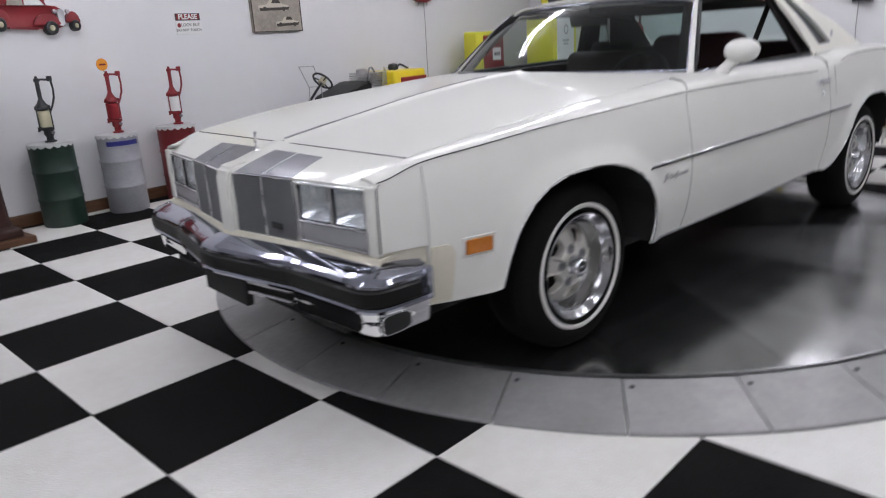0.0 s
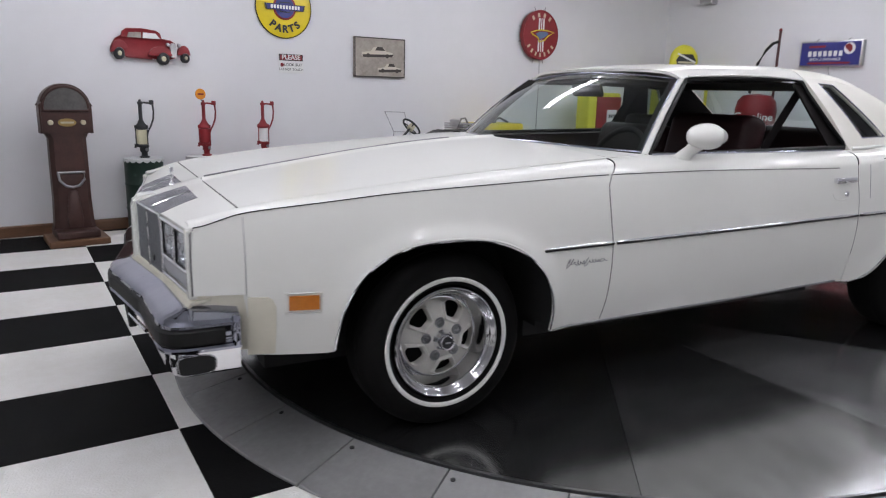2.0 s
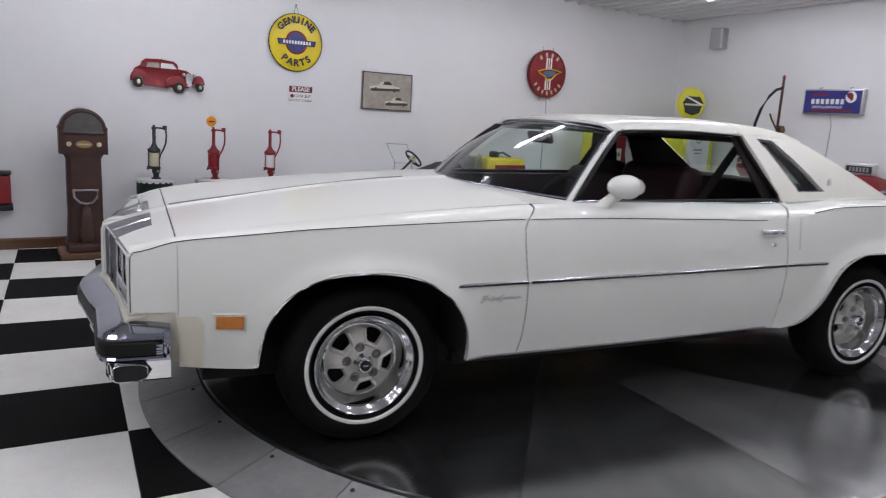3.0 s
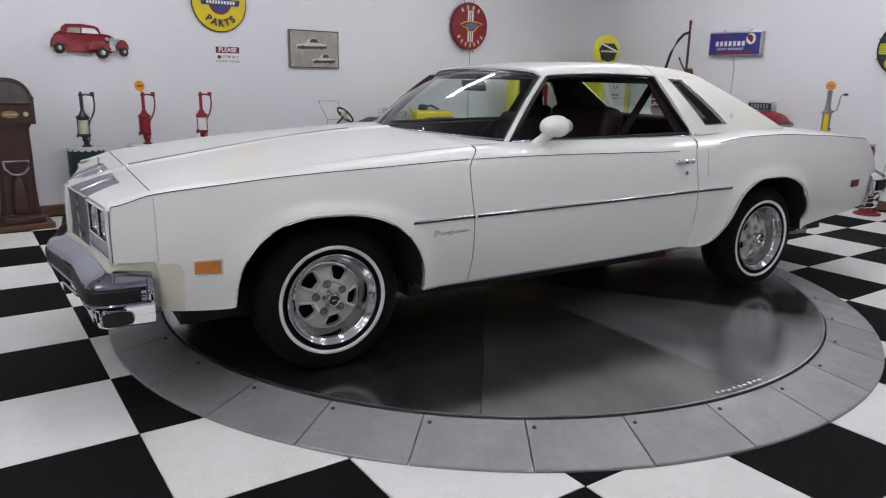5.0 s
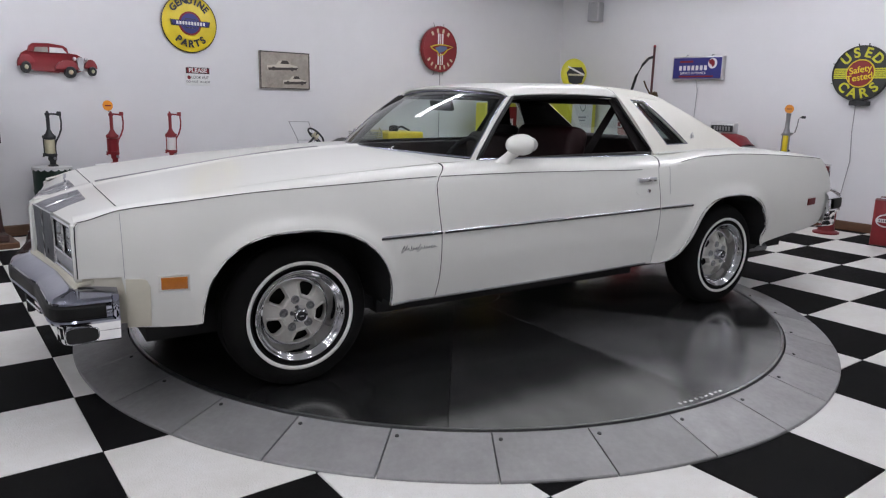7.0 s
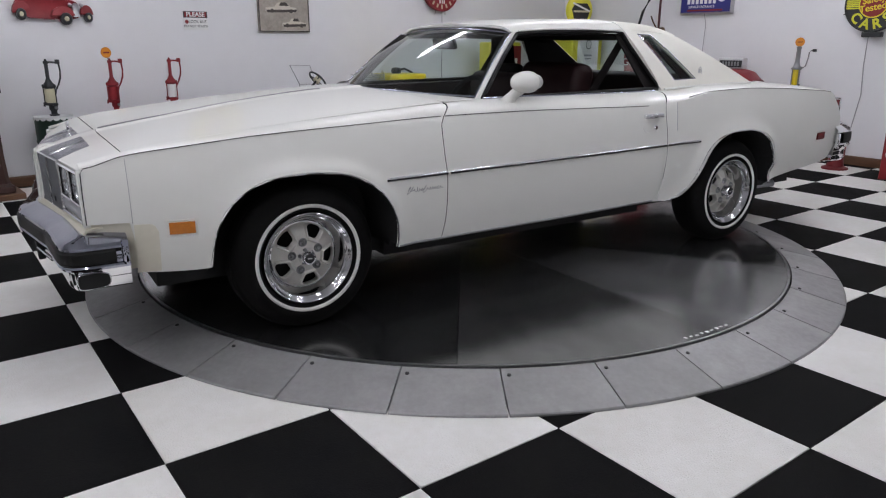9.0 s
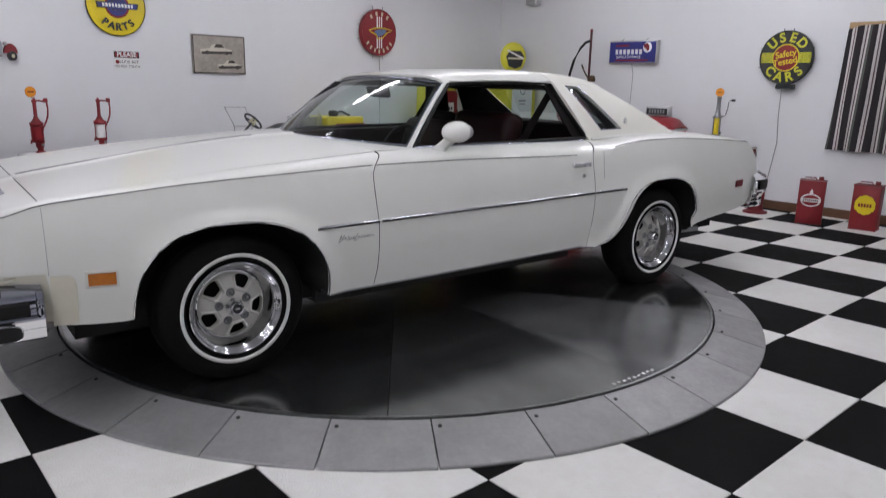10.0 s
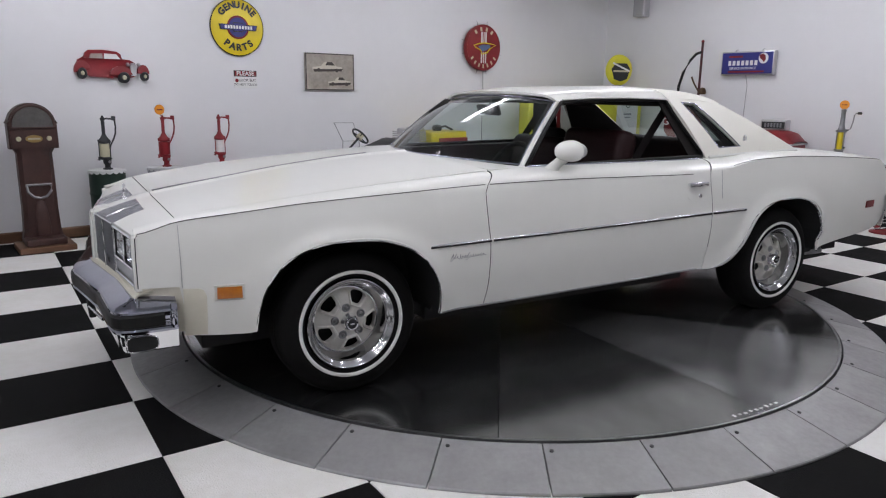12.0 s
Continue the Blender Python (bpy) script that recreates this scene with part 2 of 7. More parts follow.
M_PLATE = plate_material("turntable_steel", (0.34, 0.34, 0.345), 0.30, 0.15, 0.14, 0.965)
M_PLATE_WORN = plate_material("worn_turntable_steel", (0.45, 0.45, 0.458), 0.45, 0.205, 0.12, 0.84)
M_PLATE_MID = plate_material("scuffed_turntable_steel", (0.40, 0.40, 0.405), 0.3, 0.185, 0.13, 0.95)
M_RING = material("ring_steel", (0.375, 0.37, 0.370), 0.42, metal=0.4, vary=0.42, scale=4.5, rough_vary=0.12, bump=0.06, bump_scale=50, per_object=0.35)
M_RIM = material("bright_steel_edge", (0.45, 0.45, 0.46), 0.3, metal=1.0, vary=0.4, scale=12)
M_BOLT = material("dark_bolt", (0.06, 0.06, 0.06), 0.45, metal=0.8)
M_PAINT = material("ivory_car_paint", (0.79, 0.79, 0.745), 0.5, coat=0.55, spec=0.08, vary=0.03, scale=1.5)
M_VINYL = material("ivory_vinyl_top", (0.78, 0.765, 0.69), 0.48, vary=0.06, scale=3, bump=0.12, bump_scale=420)
M_FILLER = material("yellowed_filler_plastic", (0.70, 0.665, 0.55), 0.4, vary=0.1, scale=5)
M_WHEEL_RIM = material("polished_rim", (0.52, 0.52, 0.53), 0.11, metal=1.0, vary=0.12, scale=9, rough_vary=0.06)
M_CHROME = material("chrome", (0.86, 0.86, 0.88), 0.05, metal=1.0, vary=0.05, scale=6, rough_vary=0.03)
# Blue-grey tint puts the dark reflections into the chrome's own colour.
M_BUMPER = material("dark_reflection_chrome", (0.40, 0.41, 0.48), 0.055, metal=1.0, vary=0.15, scale=5, rough_vary=0.05)
M_RUBBER = material("black_rubber", (0.009, 0.009, 0.009), 0.45, spec=0.25, vary=0.3, scale=9)
M_TYRE = material("tyre_rubber", (0.007, 0.0068, 0.0066), 0.75, spec=0.07, dark=(0.012, 0.0115, 0.011), scale=7, bump=0.1, bump_scale=90)
M_WHITEWALL = material("whitewall_rubber", (0.74, 0.73, 0.69), 0.55, vary=0.08, scale=14)
M_SPOKE = material("grey_wheel_paint", (0.60, 0.585, 0.54), 0.38, metal=0.0, vary=0.2, scale=14)
M_REFLECTOR = material("lamp_reflector", (0.86, 0.87, 0.88), 0.22, metal=0.85, vary=0.1, scale=30)
# Near-black that puts the shade of recesses into their colour.
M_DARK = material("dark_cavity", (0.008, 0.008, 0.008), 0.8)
M_SEAM = material("seam_shadow_black", (0.012, 0.012, 0.012), 0.7)
M_GRILLE = material("grey_grille_plastic", (0.23, 0.235, 0.25), 0.35, metal=0.3, vary=0.15, scale=20)
M_GRILLE_TOP = material("grille_cap_grey", (0.20, 0.20, 0.225), 0.28, metal=0.6, vary=0.1, scale=15)
M_SILVER = material("silver_lamp_bezel", (0.55, 0.56, 0.58), 0.3, metal=0.6, vary=0.1, scale=20)
M_LAMP = glass_material("lamp_glass", (0.86, 0.88, 0.90), 1.5, 0.05)
M_AMBER = material("amber_lens", (0.55, 0.17, 0.012), 0.25, coat=0.6, vary=0.25, scale=60)
M_REDLENS = material("red_lens", (0.16, 0.004, 0.006), 0.35, coat=0.1, spec=0.25, vary=0.2, scale=60)
M_GLASS = glass_material("tinted_glass", (0.60, 0.70, 0.685), 1.5)
M_GLASS2 = glass_material("quarter_glass", (0.42, 0.47, 0.45), 1.6)
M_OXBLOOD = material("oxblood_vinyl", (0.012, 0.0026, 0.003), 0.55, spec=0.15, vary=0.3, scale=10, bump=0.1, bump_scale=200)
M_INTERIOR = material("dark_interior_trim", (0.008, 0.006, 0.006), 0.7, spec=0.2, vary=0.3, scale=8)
M_TUBE = glow_material("fluorescent_tube", (0.962, 0.958, 1.04), 39.2)
M_FIXTURE = material("white_enamel", (0.82, 0.82, 0.82), 0.4, vary=0.03)


def pail_paint(name, color, rough=0.4, vary=0.25):
    return material(name, color, rough, vary=vary, scale=7, bump=0.05, bump_scale=40, rough_vary=0.1)


M_RED = pail_paint("red_enamel", (0.235, 0.007, 0.013), 0.46)
M_YELLOW = pail_paint("yellow_enamel", (0.80, 0.62, 0.02), 0.35, 0.15)
M_LEMON = pail_paint("lemon_enamel", (0.70, 0.66, 0.05), 0.35, 0.12)
M_BLUE = pail_paint("blue_enamel", (0.024, 0.027, 0.19), 0.35, 0.1)
M_GREEN = pail_paint("dark_green_drum_paint", (0.008, 0.030, 0.019), 0.45)
M_GREYDRUM = pail_paint("grey_drum_paint", (0.36, 0.365, 0.39), 0.4)
M_DRUMRED = pail_paint("dark_red_drum_paint", (0.20, 0.015, 0.02), 0.45)
M_CREAM = pail_paint("cream_enamel", (0.62, 0.58, 0.40), 0.4)
M_IRON = pail_paint("black_iron", (0.02, 0.022, 0.025), 0.45)
M_STEEL = material("bare_steel", (0.35, 0.35, 0.36), 0.35, metal=0.9, vary=0.3, scale=12)
M_WHITE = pail_paint("white_enamel_sign", (0.80, 0.80, 0.79), 0.35, 0.05)
M_ORANGE = pail_paint("orange_enamel", (0.80, 0.30, 0.02), 0.35, 0.1)
M_BROWN = pail_paint("brown_iron", (0.060, 0.023, 0.018), 0.45, 0.45)
M_ALU = material("brushed_aluminium", (0.55, 0.55, 0.56), 0.35, metal=0.9, vary=0.15, scale=20)
M_CLEAR = glass_material("clear_acrylic", (0.93, 0.93, 0.93), 1.4)
M_CORD = pail_paint("grey_cord", (0.35, 0.35, 0.36), 0.5, 0.05)
M_SEPIA = material("sepia_print", (0.46, 0.415, 0.36), 0.6, dark=(0.22, 0.19, 0.16), scale=5, vary=0.3)
M_SEPIA_DARK = material("sepia_ink", (0.05, 0.04, 0.035), 0.6, vary=0.2)
M_SEPIA_LIGHT = material("sepia_light", (0.60, 0.55, 0.47), 0.6, vary=0.1)


# ---- the room ----
def build_room():
    wall = bmesh.new()
    a, b = WEST_X - 0.2, WALL_X
    pts = [(a, back_y(a)), (b, back_y(b)), (b, back_y(b) + 0.2), (a, back_y(a) + 0.2)]
    lo = [wall.verts.new((x, y, -0.05)) for x, y in pts]
    hi = [wall.verts.new((x, y, CEIL_Z + 0.1)) for x, y in pts]
    wall.faces.new(lo), wall.faces.new(hi)
    for k in range(4):
        wall.faces.new((lo[k], lo[(k + 1) % 4], hi[(k + 1) % 4], hi[k]))
    tagged(link_mesh("wall_north", wall, M_WALL), "plain white painted showroom wall", "wall", kind="structure")
    for name, x0, x1, y0, y1, label in (
        ("wall_east", WALL_X, WALL_X + 0.2, SOUTH_Y - 0.2, back_y(WALL_X) + 0.25, "white painted wall hung with signs"),
        ("wall_west", WEST_X - 0.2, WEST_X, SOUTH_Y - 0.2, back_y(WEST_X), "plain white painted wall"),
        ("wall_south", WEST_X, WALL_X, SOUTH_Y - 0.2, SOUTH_Y, "plain white painted wall"),
    ):
        bm = bmesh.new()
        box(bm, x0, x1, y0, y1, -0.05, CEIL_Z + 0.1)
        tagged(link_mesh(name, bm, M_WALL), label, "wall", kind="structure")
    bm = bmesh.new()
    box(bm, WEST_X - 0.1, WALL_X + 0.1, SOUTH_Y - 0.1, 5.8, CEIL_Z + 0.03, CEIL_Z + 0.1)
    x = WEST_X
    while x < WALL_X - 0.1:
        prism(bm, [(x, CEIL_Z + 0.04), (x + 0.018, CEIL_Z), (x + 0.055, CEIL_Z), (x + 0.073, CEIL_Z + 0.04)], SOUTH_Y, 5.7)
        x += 0.23
    tagged(link_mesh("ceiling", bm, M_CEIL), "white ribbed steel liner panel ceiling", "ceiling", kind="structure")
    bm = bmesh.new()
    box(bm, WEST_X - 0.2, WALL_X + 0.2, SOUTH_Y - 0.2, 5.9, -0.3, -0.008)
    tagged(link_mesh("floor", bm, M_SUBFLOOR), "black and white checkerboard tiled showroom floor", "floor", kind="structure")
    # Baseboards along the two walls in view, with a small rounded top.
    prof = [(0.0, 0.0), (0.016, 0.0), (0.016, 0.085), (0.010, 0.098), (0.0, 0.1)]
    for name, p, ang, length in (("baseboard", (WEST_X, back_y(WEST_X), 0), BACK_TURN, 14.56), ("baseboard", (WALL_X, back_y(WALL_X), 0), -90, back_y(WALL_X) - SOUTH_Y)):
        bm = bmesh.new()
        v0 = [bm.verts.new((0, -y, z)) for y, z in prof]
        v1 = [bm.verts.new((length, -y, z)) for y, z in prof]
        bm.faces.new(v0), bm.faces.new(v1[::-1])
        for k in range(len(prof)):
            bm.faces.new((v0[k], v1[k], v1[(k + 1) % len(prof)], v0[(k + 1) % len(prof)]))
        tagged(link_mesh(name, bm, M_BASE, m=pose(*p, 0, 0, ang)), "dark stained wooden baseboard", "baseboard", kind="structure")


def build_tiles(floor):
    meshes = []
    for name, mt in (("black_tile", M_BLACK_TILE), ("white_tile", M_WHITE_TILE)):
        bm = bmesh.new()
        h, c = TILE / 2 - 0.0017, 0.0025
        lo = [bm.verts.new((sx * h, sy * h, -0.008)) for sx, sy in ((-1, -1), (1, -1), (1, 1), (-1, 1))]
        mid = [bm.verts.new((sx * h, sy * h, -0.0015)) for sx, sy in ((-1, -1), (1, -1), (1, 1), (-1, 1))]
        hi = [bm.verts.new((sx * (h - c), sy * (h - c), 0)) for sx, sy in ((-1, -1), (1, -1), (1, 1), (-1, 1))]
        bm.faces.new(hi)
        for k in range(4):
            j = (k + 1) % 4
            bm.faces.new((lo[k], lo[j], mid[j], mid[k]))
            bm.faces.new((mid[k], mid[j], hi[j], hi[k]))
        me = bpy.data.meshes.new(name)
        bmesh.ops.recalc_face_normals(bm, faces=bm.faces[:])
        bm.to_mesh(me)
        bm.free()
        me.materials.append(mt)
        meshes.append(me)
    far_tiles = ([], [])
    for i in range(math.floor(WEST_X / TILE), math.floor(WALL_X / TILE) + 1):
        for j in range(math.floor(SOUTH_Y / TILE), 10):
            cx, cy = (i + 0.5) * TILE, (j + 0.5) * TILE
            if math.hypot(cx - TABLE[0], cy - TABLE[1]) < RING_R - 0.55 or cy - 0.3 > back_y(cx) + 0.1:
                continue
            kind = (i + j) % 2
            if cx < -3.6 or cy < -3.7:
                far_tiles[kind].append((cx, cy))
                continue
            ob = new("white_tile" if kind else "black_tile", meshes[kind])
            ob.parent = floor
            ob.location = (cx, cy, 0)
    for kind, mt in ((0, M_BLACK_TILE), (1, M_WHITE_TILE)):
        bm = bmesh.new()
        h = TILE / 2 - 0.0015
        for cx, cy in far_tiles[kind]:
            bm.faces.new([bm.verts.new((cx + sx * h, cy + sy * h, 0)) for sx, sy in ((-1, -1), (1, -1), (1, 1), (-1, 1))])
        rest = part("tiles_beyond", bm, mt, floor)
        rest["kind"] = "stuff"


def build_turntable():
    top = thing("car_turntable", pose(*TABLE, 0), "round grey steel car turntable with bolted ring plates", "turntable", kind="")
    bm = bmesh.new()
    lathe(bm, [(0, 0.03), (TABLE_R + 0.03, 0.03), (TABLE_R + 0.03, 0.0), (0, 0.0)], 96)
    part("drum", bm, M_DARK, top)
    # Ten wedge plates with narrow joints round a small hub plate.
    bm = bmesh.new()
    half, n, r0, r1 = radians(18), 24, 0.302, TABLE_R - 0.012
    gap = 0.0016
    inner, outer = [], []
    for k in range(n + 1):
        a = -half + 2 * half * k / n
        for ring, rr in ((inner, r0), (outer, r1)):
            e = half - gap / rr
            aa = max(-e, min(e, a))
            ring.append((rr * math.cos(aa), rr * math.sin(aa)))
    lo = [[bm.verts.new((x, y, TABLE_Z - 0.02)) for x, y in ring] for ring in (inner, outer)]
    hi = [[bm.verts.new((x, y, TABLE_Z)) for x, y in ring] for ring in (inner, outer)]
    for k in range(n):
        bm.faces.new((hi[0][k], hi[1][k], hi[1][k + 1], hi[0][k + 1]))
        bm.faces.new((hi[1][k], lo[1][k], lo[1][k + 1], hi[1][k + 1]))
        bm.faces.new((hi[0][k], hi[0][k + 1], lo[0][k + 1], lo[0][k]))
    for k in (0, n):
        bm.faces.new((hi[0][k], hi[1][k], lo[1][k], lo[0][k]))
    wedge = part("deck_plate", bm, M_PLATE, top)
    for k in range(10):
        o = wedge if k == 0 else new("deck_plate", wedge_data)
        o.parent = top
        o.rotation_euler = (0, 0, radians(-74.3 + 36 * k))
        if k == 0:
            worn = o.data.copy()
            worn.materials[0] = M_PLATE_WORN
            wedge_data, o.data = o.data, worn
        if k == 9:
            o.data = worn.copy()
            o.data.materials[0] = M_PLATE_MID
    bm = bmesh.new()
    lathe(bm, [(0, TABLE_Z), (0.2985, TABLE_Z), (0.2985, TABLE_Z - 0.02), (0, TABLE_Z - 0.02)], 48)
    part("hub_plate", bm, M_PLATE, top)
    bm = bmesh.new()
    lathe(bm, [(TABLE_R - 0.010, TABLE_Z - 0.03), (TABLE_R - 0.010, TABLE_Z + 0.003), (TABLE_R + 0.002, TABLE_Z + 0.003), (TABLE_R + 0.002, TABLE_Z - 0.03)], 128, close=True)
    part("edge_band", bm, M_RIM, top, "bright worn steel edge band", smooth=40)
    # Thirty-two sloping ring plates on one mesh, each turned into its place.
    bm = bmesh.new()
    half = radians(5.625) - 0.0014
    n = 8
    prof = [(TABLE_R + 0.011, TABLE_Z - 0.004), (RING_R - 0.004, 0.012), (RING_R, 0.007), (RING_R, 0.0), (TABLE_R + 0.011, 0.0)]
    cols = []
    for k in range(n + 1):
        a = -half + 2 * half * k / n
        cols.append([bm.verts.new((rr * math.cos(a), rr * math.sin(a), z)) for rr, z in prof])
    for a, b in zip(cols, cols[1:]):
        for k in range(len(prof)):
            j = (k + 1) % len(prof)
            bm.faces.new((a[k], a[j], b[j], b[k]))
    bm.faces.new(cols[0]), bm.faces.new(cols[-1][::-1])
    first = part("ring_plate", bm, M_RING, top)
    slope = (0.012 - TABLE_Z) / (RING_R - TABLE_R)
    bolt_bm = bmesh.new()
    lathe(bolt_bm, [(0, 0.004), (0.004, 0.003), (0.005, 0.0015), (0.0085, 0.0015), (0.009, -0.006), (0, -0.006)], 12)
    bolt = part("bolt", bolt_bm, M_BOLT, first)
    for k in range(32):
        plate = first if k == 0 else new("ring_plate", first.data)
        plate.parent = top
        plate.rotation_euler = (0, 0, radians(5.625 + 0.35 + 11.25 * k))
        for q, (rr, aa) in enumerate(((TABLE_R + 0.055, -4.75),)):
            o = bolt if k == 0 and q == 0 else new("bolt", bolt.data)
            o.parent = plate
            z = TABLE_Z - 0.004 + slope * (rr - TABLE_R - 0.016)
            o.matrix_basis = pose(rr * math.cos(radians(aa)), rr * math.sin(radians(aa)), z + 0.001, 0, -math.degrees(math.atan(slope)), 0)
    # Small worn white painted marks near the disc's edge.
    for k in range(9):
        a = radians(-97.5 + 1.02 * k)
        bm = bmesh.new()
        box(bm, -0.006 - 0.003 * (k % 3), 0.007, -0.009 + 0.004 * (k % 2), 0.009 - 0.003 * (k % 3), 0.0, 0.0012, m=pose((TABLE_R - 0.045) * math.cos(a), (TABLE_R - 0.045) * math.sin(a), TABLE_Z + 0.0005, 0, 0, math.degrees(a) + 90))
        part("painted_mark", bm, M_WHITE, top, "worn white painted mark")
    return top


def build_ceiling_light(x, y, turn):
    t = thing("ceiling_light", pose(x, y, CEIL_Z, 0, 0, turn), "white enamel strip light with two fluorescent tubes", "ceiling light", "strip lights on the ceiling")
    bm = bmesh.new()
    prism(bm, [(-0.06, 0.0), (0.06, 0.0), (0.06, -0.02), (0.035, -0.055), (-0.035, -0.055), (-0.06, -0.02)], -0.61, 0.61)
    part("housing", bm, M_FIXTURE, t)
    for s in (-1, 1):
        bm = bmesh.new()
        tube(bm, [(s * 0.055, -0.59, -0.065), (s * 0.055, 0.59, -0.065)], 0.013, 10)
        part("tube", bm, M_TUBE, t, "lit white fluorescent tube", smooth=40)
    return t


build_room()
turntable = build_turntable()
for gx, gy, gt in ((0.75, 2.75, 90), (2.85, 2.78, 90), (4.15, 2.78, 90), (0.35, 3.35, 90), (5.2, 2.78, 90), (6.3, 3.0, 0), (-2.9, -2.4, 0), (-0.9, -2.4, 0), (1.1, -2.4, 0), (3.1, -2.4, 0), (5.1, -2.4, 0),
                   (-2.9, -0.4, 0), (-0.9, -0.4, 0), (1.1, -0.4, 0), (3.1, -0.4, 0), (5.1, -0.4, 0), (-2.4, 2.0, 90), (-1.7, -1.4, 0), (6.5, 0.9, 0)):
    build_ceiling_light(gx, gy, gt)

# ---- the car ----
CAR = pose(0.911, 0.899, TABLE_Z - 0.002, 0, 0, -4.4)
WHEELBASE = 2.868
SILL = 0.33
half_width = pchip([(-0.95, 0.775), (-0.84, 0.80), (-0.6, 0.868), (-0.3, 0.930), (0.0, 0.955), (0.5, 0.972), (1.4, 0.975), (2.2, 0.965), (2.8, 0.972), (3.3, 0.955), (3.7, 0.925), (4.0, 0.880), (4.2, 0.84)])
crease = pchip([(-0.95, 0.79), (-0.84, 0.80), (-0.7, 0.842), (-0.5, 0.866), (-0.2, 0.893), (0.2, 0.908), (0.65, 0.918), (1.1, 0.914), (1.65, 0.900), (2.08, 0.888), (2.3, 0.905), (2.6, 0.940), (2.85, 0.943), (3.3, 0.920), (3.63, 0.893), (3.9, 0.868), (4.15, 0.838)])
top_edge = pchip([(-0.95, 0.80), (-0.84, 0.815), (-0.7, 0.851), (-0.35, 0.893), (0.0, 0.925), (0.4, 0.950), (0.76, 0.967), (1.1, 0.972), (1.6, 0.962), (2.0, 0.955), (2.3, 0.953), (2.6, 0.966), (3.25, 0.950), (3.63, 0.918), (3.9, 0.888), (4.15, 0.855)])
top_in = pchip([(-0.95, 0.70), (-0.84, 0.72), (-0.7, 0.76), (0.0, 0.80), (0.76, 0.815), (1.0, 0.81), (2.2, 0.815), (2.6, 0.80), (3.25, 0.77), (3.85, 0.735), (4.15, 0.70)])
centre_z = pchip([(-0.95, 0.81), (-0.84, 0.825), (-0.7, 0.852), (-0.35, 0.903), (0.0, 0.951), (0.4, 0.988), (0.8, 1.006)])
bottom = pchip([(-0.735, 0.366), (-0.50, 0.352), (-0.455, 0.356), (-0.43, 0.362), (-0.2, 0.362), (0.3, 0.33), (0.417, 0.33), (2.0, 0.335), (3.24, 0.350), (3.5, 0.375), (3.86, 0.40), (4.15, 0.44)])
tail_end = pchip([(0.38, 3.94), (0.50, 4.04), (0.62, 4.085), (0.70, 4.065), (0.80, 3.99), (0.86, 3.93)])
ARCHES = ((-0.04, 0.388, 0.457, 0.398, 2.55, 2.4), (2.84, 0.605, 0.41, 0.373, 1.78, 2.4))
rear_arch = pchip([(2.235, 0.334), (2.29, 0.341), (2.358, 0.362), (2.444, 0.436), (2.492, 0.515), (2.524, 0.582), (2.568, 0.635), (2.614, 0.666), (2.70, 0.694), (2.80, 0.705), (2.92, 0.703), (3.0, 0.690), (3.067, 0.667), (3.151, 0.609), (3.205, 0.53), (3.24, 0.45), (3.25, 0.335)])
REAR_EDGE = np.array([(u, rear_arch(u)) for u in np.linspace(2.235, 3.25, 70)])


def arch_level(u, z):
    """Under 1 inside a wheel arch, above 1 outside of its edge."""
    if u > 1.5:
        if u < 2.0 or u > 3.5:
            return 9.0
        d = float(np.min(np.hypot(REAR_EDGE[:, 0] - u, REAR_EDGE[:, 1] - z))) / 0.40
        return 1 - d if 2.235 < u < 3.25 and z < rear_arch(u) else 1 + d
    uc, a, b, h, n, m = ARCHES[0]
    w, e = (a, n) if u < uc else (b, m)
    d, v = abs(u - uc) / w, max(z - SILL, 0) / h
    return (d**e + v**e) ** (1 / e)


def arch_z(u):
    if u > 1.5:
        return rear_arch(u) if 2.235 < u < 3.25 else 0.0
    uc, a, b, h, n, m = ARCHES[0]
    w, e = (a, n) if u < uc else (b, m)
    d = abs(u - uc) / w
    return SILL + h * (1 - d**e) ** (1 / e) if d < 1 else 0.0


def side_bottom(u):
    if u < -0.695:
        return 0.580
    return max(bottom(u), arch_z(u))


def side_y(u, z):
    """Half width of the flank at a height, with its bulge, and flared lips round the wheels."""
    w = half_width(u)
    w -= 0.050 * (max(0.62 - z, 0) / 0.3) ** 2 + 0.038 * (max(z - 0.64, 0) / 0.27) ** 2
    e = arch_level(u, z)
    return w + 0.022 * math.exp(-(((e - 1.0) / 0.11) ** 2))


SIDE_ROWS, TOP_ROWS = 16, 9


def section(u, row, z_only=False):
    """A point of the flank (rows 0 to SIDE_ROWS) or of the shoulder above it, as half width and height."""
    zb, zc = side_bottom(u), crease(u)
    if row <= SIDE_ROWS:
        z = zb + (zc - zb) * row / SIDE_ROWS
        return side_y(u, z), z
    t = (row - SIDE_ROWS) / TOP_ROWS
    y0, y1, z1 = side_y(u, zc), top_in(u), top_edge(u)
    yc, zt = y0 - 0.018, z1 + 0.004
    return (1 - t) ** 2 * y0 + 2 * t * (1 - t) * yc + t * t * y1, (1 - t) ** 2 * zc + 2 * t * (1 - t) * (zc * 0.25 + zt * 0.75) + t * t * z1


door_front = pchip([(0.30, 0.668), (0.45, 0.682), (0.64, 0.680), (0.74, 0.668), (0.84, 0.663), (0.895, 0.666), (0.918, 0.682), (0.945, 0.718), (0.965, 0.752), (0.99, 0.765)])
door_rear = pchip([(0.33, 2.196), (0.50, 2.206), (0.62, 2.208), (0.73, 2.202), (0.83, 2.194), (0.888, 2.200), (0.92, 2.222), (0.955, 2.250), (0.98, 2.258)])


